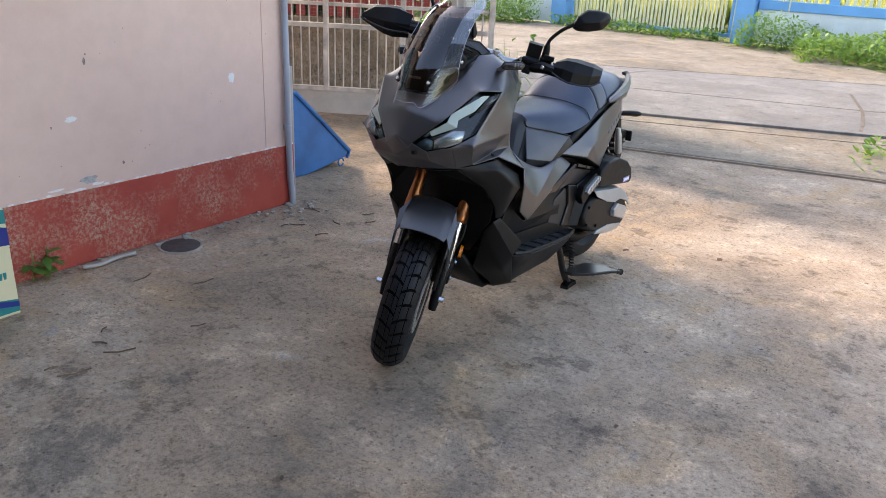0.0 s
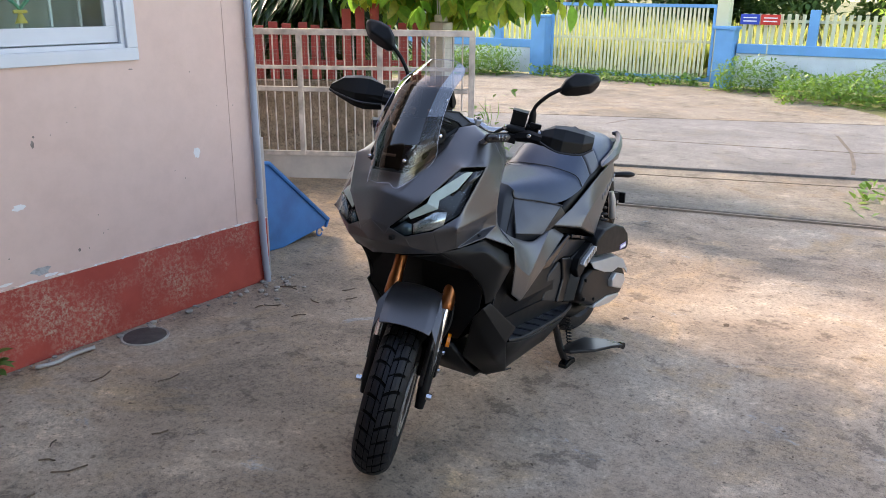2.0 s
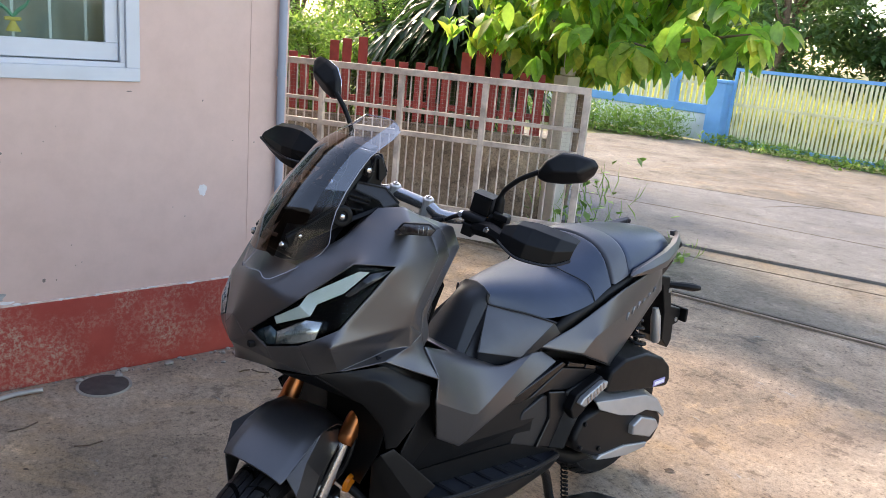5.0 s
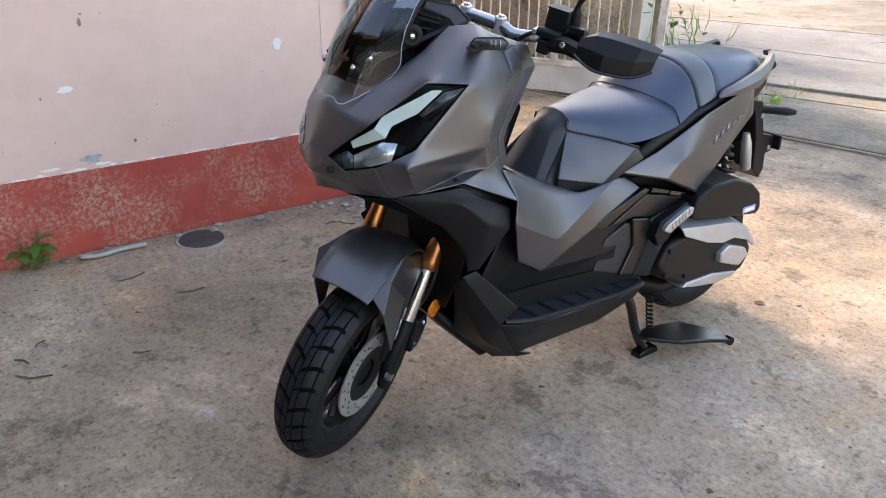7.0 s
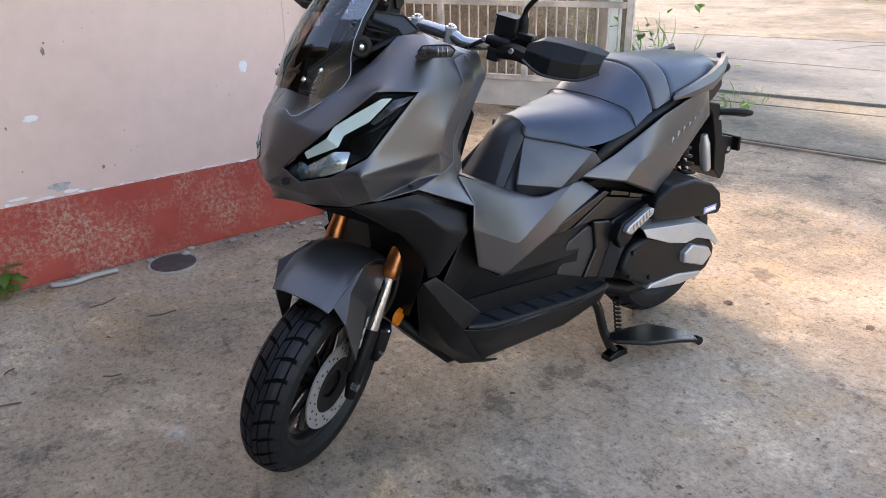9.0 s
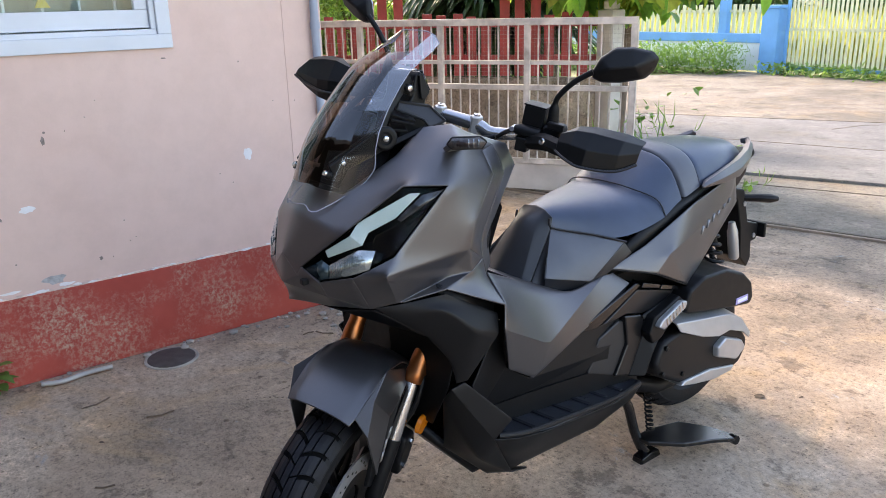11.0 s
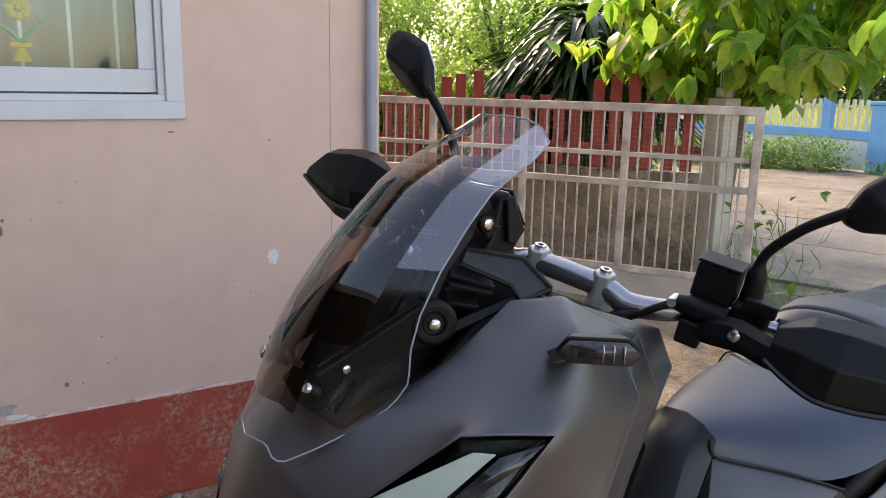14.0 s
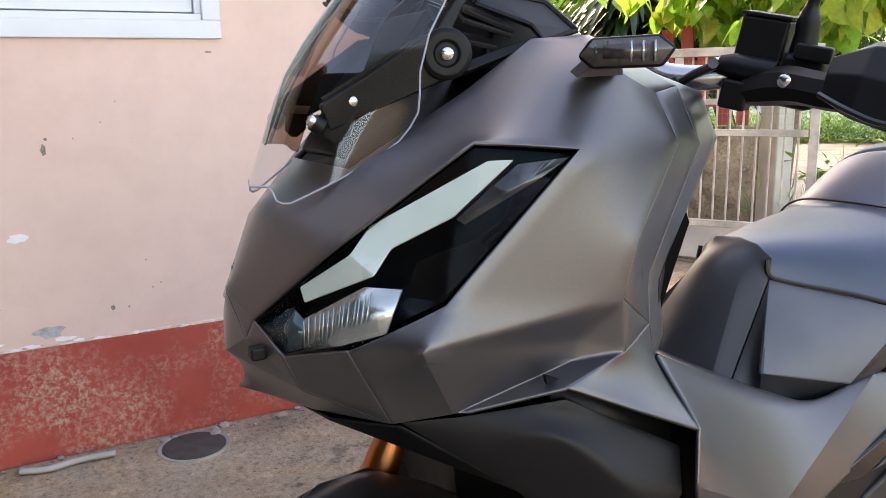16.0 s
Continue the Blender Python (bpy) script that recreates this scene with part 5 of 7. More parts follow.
flat_both("inner_panel", [(0.755, 0.424), (0.797, 0.519), (0.879, 0.552), (0.915, 0.542), (0.915, 0.48), (0.873, 0.380)], 0.17, 0.206, M_INNER, "dark grey inner side panel", 0.006)
flat_both("dark_slit", [(0.714, 0.567), (0.725, 0.586), (0.933, 0.656), (0.956, 0.646), (0.772, 0.562)], 0.18, 0.219, M_GLOSSBLACK, bevel=0.004)
flat_both("pocket_cover", [(0.948, 0.632), (1.123, 0.588), (1.073, 0.553), (0.969, 0.551), (0.905, 0.566), (0.80, 0.56)], 0.17, 0.212, M_SEMI, "satin black pocket cover", 0.005)
for k in range(2):
    flat_both("slotted_vent", [(0.961 + 0.088 * k, 0.651 - 0.026 * k), (1.040 + 0.086 * k, 0.628 - 0.026 * k), (1.036 + 0.083 * k, 0.617 - 0.026 * k), (0.953 + 0.088 * k, 0.638 - 0.026 * k)], 0.18, 0.222, M_GLOSSBLACK, bevel=0.002)
flat_both("side_frame", [(0.892, 0.566), (0.969, 0.550), (0.990, 0.509), (0.925, 0.370), (0.862, 0.385), (0.910, 0.472)], 0.17, 0.217, M_SEMI, "satin black side frame", 0.006)
both("side_pillar", [(0.216, 0.969, 0.548), (0.225, 1.09, 0.580), (0.25, 1.03, 0.50), (0.25, 0.985, 0.43), (0.245, 0.965, 0.365), (0.212, 0.921, 0.365), (0.215, 0.986, 0.509)], [(0, 1, 2, 6), (6, 2, 3), (6, 3, 4, 5)], M_DARKBODY, "charcoal lower side pillar", bevel=0.006, segs=2, angle=6, solid=0.012)
for s in (-1, 1):
    p = part("passenger_peg", side_prism_bm([(0.985, 0.520), (1.000, 0.538), (1.089, 0.574), (1.114, 0.570), (1.110, 0.550), (1.010, 0.506)], s * 0.246, s * 0.268), M_SILVER, scooter, "folded silver passenger peg", bevel=0.005)
    part("peg_base", side_prism_bm([(0.965, 0.50), (0.985, 0.545), (1.10, 0.585), (1.125, 0.56), (1.02, 0.47), (0.985, 0.462)], s * 0.215, s * 0.25), M_BLACK, p, bevel=0.006)
    for k in range(6):
        u = k / 5
        part("peg_rib", side_prism_bm([(1.020 + 0.07 * u, 0.515 + 0.036 * u), (1.014 + 0.07 * u, 0.538 + 0.032 * u), (1.019 + 0.07 * u, 0.540 + 0.032 * u), (1.025 + 0.07 * u, 0.517 + 0.036 * u)], s * 0.262, s * 0.2695), M_BAR, p)

# -- headlights --
for mir in (False, True):
    s = -1 if mir else 1
    H = [(0.064, -0.022, 0.883), (0.142, 0.033, 0.958), (0.210, 0.150, 1.058), (0.240, 0.238, 1.049), (0.238, 0.102, 0.928), (0.188, 0.030, 0.885), (0.117, -0.009, 0.865)]
    back = [(x * 0.9, y + 0.045, z - 0.006) for x, y, z in H]
    bm = bmesh.new()
    f = [bm.verts.new((s * x, y, z)) for x, y, z in H]
    b = [bm.verts.new((s * x, y, z)) for x, y, z in back]
    bm.faces.new(b)
    for i in range(7):
        j = (i + 1) % 7
        bm.faces.new((f[i], f[j], b[j], b[i]))
    h = part("headlight", bm, M_GLOSSBLACK, scooter, "slim headlight with milky light guide")
    part("lens", poly_bm([(x * 1.008, y - 0.004, z) for x, y, z in H], [(0, 1, 5, 6), (1, 2, 4, 5), (2, 3, 4)], mir), M_LENS, h, "clear lamp lens", smooth=False)
    part("light_guide", poly_bm([(0.1066, 0.0137, 0.9243), (0.1555, 0.0475, 0.9605), (0.1559, 0.0681, 0.9854), (0.2198, 0.1591, 1.0456), (0.2373, 0.1754, 1.0468), (0.2134, 0.1255, 0.9961), (0.1793, 0.0786, 0.9667), (0.1906, 0.0552, 0.9461), (0.117, 0.014, 0.9108)], [(0, 1, 7, 8), (1, 2, 6, 7), (2, 3, 5, 6), (3, 4, 5)], mir), M_DRL, h, "milky white daytime light guide", solid=-0.003, bevel=0.0015)
    rf = part("reflector", poly_bm([(0.133, 0.006, 0.868), (0.131, 0.009, 0.900), (0.182, 0.050, 0.936), (0.214, 0.072, 0.937), (0.212, 0.056, 0.898), (0.178, 0.027, 0.882), (0.165, 0.035, 0.903)], [(0, 1, 6), (1, 2, 6), (2, 3, 6), (3, 4, 6), (4, 5, 6), (5, 0, 6)], mir), M_REFL, h, "faceted silver lamp reflector", solid=-0.003)
    for k in range(14):
        u = k / 13
        part("reflector_rib", poly_bm([(0.137 + 0.05 * u, 0.004 + 0.038 * u, 0.872 + 0.010 * u), (0.1376 + 0.05 * u, 0.0043 + 0.038 * u, 0.872 + 0.010 * u), (0.1376 + 0.055 * u, 0.0053 + 0.046 * u, 0.900 + 0.032 * u), (0.137 + 0.055 * u, 0.005 + 0.046 * u, 0.900 + 0.032 * u)], [(0, 1, 2, 3)], mir), M_REFL, rf, solid=-0.002)
    part("projector", poly_bm([(0.070, -0.019, 0.880), (0.104, 0.004, 0.905), (0.128, 0.006, 0.898), (0.129, 0.003, 0.870), (0.112, -0.008, 0.862)], [(0, 1, 2, 3, 4)], mir), plain("teal_lamp_glass", (0.05, 0.075, 0.085), 0.1, 0.5, 0.2, 60, 0), h, solid=-0.003)
    part("divider", poly_bm([(0.238, 0.178, 1.043), (0.220, 0.124, 0.996), (0.228, 0.128, 0.992), (0.243, 0.200, 1.03), (0.242, 0.232, 1.046)], [(0, 1, 2, 3, 4)], mir), plain("smoky_lens_band", (0.06, 0.065, 0.07), 0.06, 0.4, 0.5, 40, 0), h, solid=-0.003)
bm = bmesh.new()
box_bm(0.066, -0.034, 0.848, 0.082, -0.018, 0.862, bm)
part("sensor_cap", bm, M_BLACK, scooter, bevel=0.003)

# -- windscreen --
def sweep(u):
    """How far back the screen stands across its width: a curved middle and flat side strips."""
    u = abs(u)
    return 0.36 * (u / 0.6) ** 2.2 if u < 0.6 else 0.36 + 0.64 * (u - 0.6) / 0.4


# the lower and upper outlines, from the middle to the side
LOW = [(0, -0.002, 1.013), (0.042, 0.008, 1.016), (0.050, 0.011, 1.003), (0.060, 0.018, 0.9985), (0.080, 0.051, 1.016), (0.100, 0.095, 1.040), (0.115, 0.126, 1.064), (0.125, 0.137, 1.088)]
HIGH = [(0, 0.310, 1.367), (0.030, 0.330, 1.3665), (0.050, 0.346, 1.363), (0.070, 0.352, 1.354), (0.088, 0.349, 1.338)]
SCREEN_ROWS = [(0.034, 1.102, 0.127, 0.104), (0.047, 1.128, 0.128, 0.092), (0.071, 1.163, 0.126, 0.080), (0.106, 1.207, 0.120, 0.074), (0.148, 1.253, 0.115, 0.070), (0.180, 1.285, 0.112, 0.069), (0.205, 1.303, 0.110, 0.074), (0.240, 1.322, 0.104, 0.076)]
COLS = 40


def along(line, x):
    """The point of an outline at a distance x from the middle."""
    for (xa, ya, za), (xb, yb, zb) in zip(line, line[1:]):
        if x <= xb + 1e-9:
            t = (x - xa) / (xb - xa)
            return ya + (yb - ya) * t, za + (zb - za) * t
    return line[-1][1:]


def screen_grid():
    us = [2 * k / COLS - 1 for k in range(COLS + 1)]
    low = [(u * 0.125, *along(LOW, abs(u) * 0.125)) for u in us]
    rows = [[(w * u, y + back * sweep(u), z) for u in us] for y, z, w, back in SCREEN_ROWS]
    high = [(u * 0.088, *along(HIGH, abs(u) * 0.088)) for u in us]
    mid = [tuple(0.5 * (p + q) for p, q in zip(a, b)) for a, b in zip(low, rows[0])]
    return [low, mid] + rows + [high]


GRID = screen_grid()


def screen_bm(rows, cols):
    """The cells of the screen in a span of rows, for the columns that cols picks for each row."""
    bm = bmesh.new()
    vv = [[bm.verts.new(p) for p in row] for row in GRID]
    for i in rows:
        for k in range(COLS):
            if cols(i, 2 * (k + 0.5) / COLS - 1):
                bm.faces.new((vv[i][k], vv[i][k + 1], vv[i + 1][k + 1], vv[i + 1][k]))
    bmesh.ops.delete(bm, geom=[v for v in bm.verts if not v.link_faces], context="VERTS")
    return bm


def smoked(i, u):
    return 1 <= i < 9 and abs(u) < (0.45 if i < 3 else 0.70)


ws = part("windscreen", screen_bm(range(5), lambda i, u: not smoked(i, u)), M_SCREEN, scooter, "clear acrylic windscreen")
ws.visible_shadow = False
tint = part("smoked_panel", screen_bm(range(1, 9), smoked), M_SMOKE, ws, "smoked brown middle of the screen")
lip = part("screen_top", screen_bm((9,), lambda i, u: abs(u) < 0.70), M_SCREEN, ws)
lip.visible_shadow = False
for s in (-1, 1):
    flute = part("screen_flute", screen_bm(range(5, 10), lambda i, u: s * u > 0.70), M_FLUTE, ws, "clear side strip of the screen with a sky sheen in its tint")
    flute.visible_shadow = False
for x, y, z in ((0.076, 0.168, 1.227), (0.068, 0.050, 1.087)):
    for s in (-1, 1):
        part("screen_bolt", lathe_bm([(0.004, 0.003), (0.005, 0.0055), (0.007, 0.0065), (0.012, 0.0065)], 14), M_CHROME, ws, m=Matrix.Translation((s * x, y - 0.01, z)) @ Matrix.Rotation(radians(-35), 4, "X") @ Matrix.Rotation(radians(90), 4, "Z"))
        part("bolt_grommet", lathe_bm([(0.010, 0.009), (0.02, 0.010), (0.022, 0.008)], 14), M_BLACK, ws, m=Matrix.Translation((s * x, y - 0.01, z)) @ Matrix.Rotation(radians(-35), 4, "X") @ Matrix.Rotation(radians(90), 4, "Z"))
# screen carrier and dash
cw = part("screen_carrier", poly_bm([(-0.06, 0.075, 1.045), (0.06, 0.075, 1.045), (0.062, 0.125, 1.12), (0.048, 0.190, 1.195), (-0.048, 0.190, 1.195), (-0.062, 0.125, 1.12)], [(0, 1, 2, 5), (5, 2, 3, 4)]), M_BLACK, scooter, "black windscreen carrier plate", solid=0.012, bevel=0.004)
for s in (-1, 1):
    # sloping frame under the screen's edge, and the arm down to the lower bolts
    arm = part("carrier_arm", poly_bm([(s * 0.070, 0.266, 1.262), (s * 0.070, 0.247, 1.239), (s * 0.085, 0.204, 1.202), (s * 0.090, 0.176, 1.168), (s * 0.090, 0.192, 1.158), (s * 0.085, 0.214, 1.194), (s * 0.070, 0.258, 1.230)], [(0, 1, 6), (1, 2, 5, 6), (2, 3, 4, 5)]), M_BLACK, scooter, "black screen mounting arm", solid=0.014, bevel=0.003, smooth=False)
    part("lower_arm", poly_bm([(s * 0.092, 0.165, 1.166), (s * 0.092, 0.200, 1.126), (s * 0.062, 0.066, 1.072), (s * 0.062, 0.056, 1.098)], [(0, 1, 2, 3)]), M_BLACK, arm, solid=0.012, bevel=0.003, smooth=False)
    part("bolt_tab", poly_bm([(s * 0.058, 0.066, 1.102), (s * 0.074, 0.094, 1.096), (s * 0.071, 0.088, 1.066), (s * 0.063, 0.074, 1.058), (s * 0.055, 0.064, 1.066)], [(0, 1, 2, 3, 4)]), M_DARKBODY, arm, solid=0.010, bevel=0.002, smooth=False)
    part("arm_rib", poly_bm([(s * 0.096, 0.168, 1.170), (s * 0.096, 0.176, 1.164), (s * 0.068, 0.062, 1.098), (s * 0.068, 0.058, 1.104)], [(0, 1, 2, 3)]), M_DARKBODY, arm, solid=0.004, bevel=0.001, smooth=False)
    # triangular plate with stiffening ribs round the upper bolt
    plate = part("bolt_bracket", poly_bm([(s * 0.060, 0.264, 1.254), (s * 0.060, 0.286, 1.270), (s * 0.060, 0.299, 1.233), (s * 0.060, 0.287, 1.222), (s * 0.060, 0.266, 1.232)], [(0, 1, 2, 3, 4)]), M_DARKBODY, scooter, "black slotted bracket behind the screen", solid=0.006, bevel=0.002, smooth=False)
    for y0, z0, y1, z1 in ((0.284, 1.249, 0.291, 1.260), (0.285, 1.239, 0.297, 1.236), (0.276, 1.234, 0.280, 1.224), (0.270, 1.246, 0.264, 1.250)):
        part("stiffener", tube_bm([(s * 0.065, y0, z0), (s * 0.065, y1, z1)], 0.0022, 5), M_BLACK, plate)
    part("bolt_boss", lathe_bm([(0, 0.011), (0.005, 0.010), (0.006, 0.008)], 14), M_BLACK, plate, m=Matrix.Translation((s * 0.062, 0.278, 1.242)) @ Matrix.Diagonal((s, 1, 1, 1)))
    part("arm_bolt", lathe_bm([(0.006, 0.007), (0.008, 0.0065), (0.009, 0.004)], 12), M_CHROME, plate, m=Matrix.Translation((s * 0.062, 0.278, 1.242)) @ Matrix.Diagonal((s, 1, 1, 1)))
    part("height_knob", lathe_bm([(0, 0.020), (0.004, 0.027), (0.014, 0.027), (0.017, 0.022), (0.017, 0.014), (0.013, 0.012), (0.013, 0.008)], 18), M_BLACK, scooter, "black screen height knob", m=Matrix.Translation((s * 0.094, 0.185, 1.145)) @ Matrix.Rotation(radians(-20 * s), 4, "Z") @ Matrix.Diagonal((s, 1, 1, 1)), bevel=0.0015)
    part("knob_bolt", lathe_bm([(0.010, 0.0075), (0.020, 0.0065), (0.022, 0.003)], 12), M_CHROME, scooter, m=Matrix.Translation((s * 0.094, 0.185, 1.145)) @ Matrix.Rotation(radians(-20 * s), 4, "Z") @ Matrix.Diagonal((s, 1, 1, 1)))
    part("arm_bolt", lathe_bm([(0.0, 0.006), (0.006, 0.005), (0.007, 0.003)], 12), M_CHROME, arm, m=Matrix.Translation((s * 0.076, 0.087, 1.10)) @ Matrix.Diagonal((s, 1, 1, 1)))
    # air vent: a channel-shaped visor over three slats
    V = [(s * 0.066, 0.248, 1.215), (s * 0.070, 0.237, 1.199), (s * 0.106, 0.286, 1.175), (s * 0.090, 0.315, 1.201), (s * 0.122, 0.334, 1.169), (s * 0.119, 0.293, 1.158)]
    # the greyer plastic stands for sky light on the visor's upward faces
    visor = part("vent_visor", poly_bm(V, [(0, 1, 2), (0, 2, 3), (3, 2, 4), (2, 5, 4)]), M_INNER, scooter, "black channel-shaped vent visor, greyed for the sky light on it", solid=0.007, bevel=0.002, smooth=False)
    part("visor_rim", tube_bm([V[1], V[0], V[3], V[4]], 0.0035, 6), M_DARKBODY, visor)
    part("visor_rim", tube_bm([V[1], V[2], V[5], V[4]], 0.0030, 6), M_DARKBODY, visor)
    for a, b in (((0.085, 0.216, 1.192), (0.092, 0.274, 1.171)), ((0.088, 0.211, 1.177), (0.096, 0.266, 1.161)), ((0.090, 0.211, 1.161), (0.100, 0.246, 1.153))):
        part("louvre", poly_bm([(s * a[0], a[1], a[2]), (s * b[0], b[1], b[2]), (s * (b[0] - 0.03), b[1] + 0.012, b[2] + 0.010), (s * (a[0] - 0.03), a[1] + 0.012, a[2] + 0.010)], [(0, 1, 2, 3)]), M_DARKBODY, scooter, solid=0.005, bevel=0.001, smooth=False)
    part("vent_sill", poly_bm([(s * 0.100, 0.196, 1.124), (s * 0.117, 0.288, 1.156), (s * 0.110, 0.288, 1.164), (s * 0.094, 0.200, 1.136)], [(0, 1, 2, 3)]), M_BLACK, scooter, solid=0.008, bevel=0.002, smooth=False)
part("dashboard", side_prism_bm([(0.25, 1.13), (0.270, 1.190), (0.292, 1.224), (0.303, 1.272), (0.321, 1.279), (0.343, 1.229), (0.330, 1.203), (0.360, 1.165), (0.40, 1.14), (0.33, 1.10)], -0.056, 0.056), M_BLACK, scooter, "black instrument housing", bevel=0.008)
for s in (-1, 1):
    part("dash_cheek", side_prism_bm([(0.308, 1.268), (0.318, 1.273), (0.337, 1.229), (0.323, 1.212), (0.312, 1.216)], s * 0.061 - 0.004, s * 0.061 + 0.004), M_DARKBODY, scooter, bevel=0.002)
part("display", poly_bm([(-0.05, 0.3245, 1.276), (0.05, 0.3245, 1.276), (0.05, 0.3445, 1.231), (-0.05, 0.3445, 1.231)], [(0, 1, 2, 3)]), M_GLOSSBLACK, scooter, "dark glossy display", solid=0.004)
# maker's mark on the carrier becomes a plain bar
part("name_plate", poly_bm([(-0.026, 0.056, 1.088), (0, 0.052, 1.088), (0.026, 0.056, 1.088), (0.026, 0.0605, 1.096), (0, 0.0565, 1.096), (-0.026, 0.0605, 1.096)], [(0, 1, 4, 5), (1, 2, 3, 4)]), M_MARK, ws, solid=0.001)
edge = [row[-1] for row in GRID] + GRID[-1][-2::-1] + [row[0] for row in GRID[-2::-1]] + GRID[0][1:]
part("screen_edge", tube_bm(edge, 0.0011, 6), plain("polished_acrylic_edge", (0.30, 0.31, 0.37), 0.15, 0, 0.1, 20, 0), ws, "pale polished screen edge")

# -- indicators on the cowl --
for s in (-1, 1):
    st = part("indicator", poly_bm([(s * 0.195, 0.268, 1.125), (s * 0.215, 0.262, 1.118), (s * 0.218, 0.318, 1.12), (s * 0.196, 0.325, 1.13), (s * 0.226, 0.272, 1.145), (s * 0.226, 0.31, 1.145), (s * 0.226, 0.275, 1.128), (s * 0.226, 0.308, 1.128)], [(0, 1, 6, 4), (3, 0, 4, 5), (2, 3, 5, 7), (1, 2, 7, 6), (4, 6, 7, 5)]), M_BODY, scooter, bevel=0.003)
    lamp = Matrix.Translation((s * 0.248, 0.292, 1.140)) @ Matrix.Rotation(radians(48 if s > 0 else 132), 4, "Z")
    O = [(-0.045, -0.003), (-0.032, 0.0145), (0.032, 0.016), (0.047, 0.003), (0.035, -0.0145), (-0.031, -0.0155)]
    bm = bmesh.new()
    fr = [bm.verts.new((x, -0.010 * s, z)) for x, z in O]
    bk = [bm.verts.new((x * 0.86, 0.014 * s, z * 0.8)) for x, z in O]
    bm.faces.new(fr)
    bm.faces.new(bk[::-1])
    for k in range(6):
        bm.faces.new((fr[k], bk[k], bk[(k + 1) % 6], fr[(k + 1) % 6]))
    part("lamp_body", bm, M_BLACK, st, bevel=0.004, m=lamp)
    part("lamp_lens", poly_bm([(x * 0.9, -0.0125 * s, z * 0.8) for x, z in O], [(0, 1, 2, 3, 4, 5)]), plain("smoked_indicator_lens", (0.085, 0.078, 0.075), 0.1, 0.4, 0.3, 60, 0), st, "smoked clear indicator lens", solid=0.002, m=lamp)
    part("lamp_core", poly_bm([(-0.02, -0.0145 * s, -0.006), (0.02, -0.0145 * s, -0.006), (0.02, -0.0145 * s, 0.007), (-0.02, -0.0145 * s, 0.007)], [(0, 1, 2, 3)]), plain("dark_indicator_core", (0.05, 0.04, 0.04), 0.15, 0.2, 0.3, 80, 0), st, solid=0.001, m=lamp)
    for k in range(6):
        x = -0.027 + 0.0105 * k
        part("lens_rib", poly_bm([(x, -0.0145 * s, -0.009), (x + 0.002, -0.0145 * s, -0.009), (x + 0.002, -0.0145 * s, 0.010), (x, -0.0145 * s, 0.010)], [(0, 1, 2, 3)]), M_REFL, st, solid=0.0012, m=lamp)

# -- handlebar group (turned) --
for s in (-1, 1):
    cl = part("bar_clamp", prism_bm([(s * 0.050 + 0.016 * math.cos(k * math.tau / 6 + 0.3), 0.457 + 0.021 * math.sin(k * math.tau / 6 + 0.3)) for k in range(6)], 1.085, 1.171), M_SILVER, scooter, "machined silver bar clamp", m=TURNED, bevel=0.003)
    part("clamp_bolt", tube_bm([(s * 0.050, 0.457, 1.170), (s * 0.050, 0.457, 1.176)], 0.0085, 10), M_CHROME, cl)
    part("bolt_socket", tube_bm([(s * 0.050, 0.457, 1.1755), (s * 0.050, 0.457, 1.1765)], 0.0045, 6), M_BLACK, cl)
BAR = [(0.050, 0.457, 1.150), (0.090, 0.459, 1.139), (0.140, 0.470, 1.146), (0.190, 0.484, 1.158), (0.27, 0.503, 1.161), (0.36, 0.526, 1.156)]
part("handlebar", tube_bm(curve_points([(-x, y, z) for x, y, z in BAR[::-1]] + BAR, 4), [0.0112 + 0.0055 * max(0, 1 - (abs(i - 22) / 13) ** 4) for i in range(45)], 16), M_BAR, scooter, "grey tapered aluminium handlebar", m=TURNED)
part("top_bridge", side_prism_bm([(0.415, 1.05), (0.415, 1.095), (0.49, 1.10), (0.51, 1.055)], -0.08, 0.08), M_BLACK, scooter, m=TURNED, bevel=0.01)
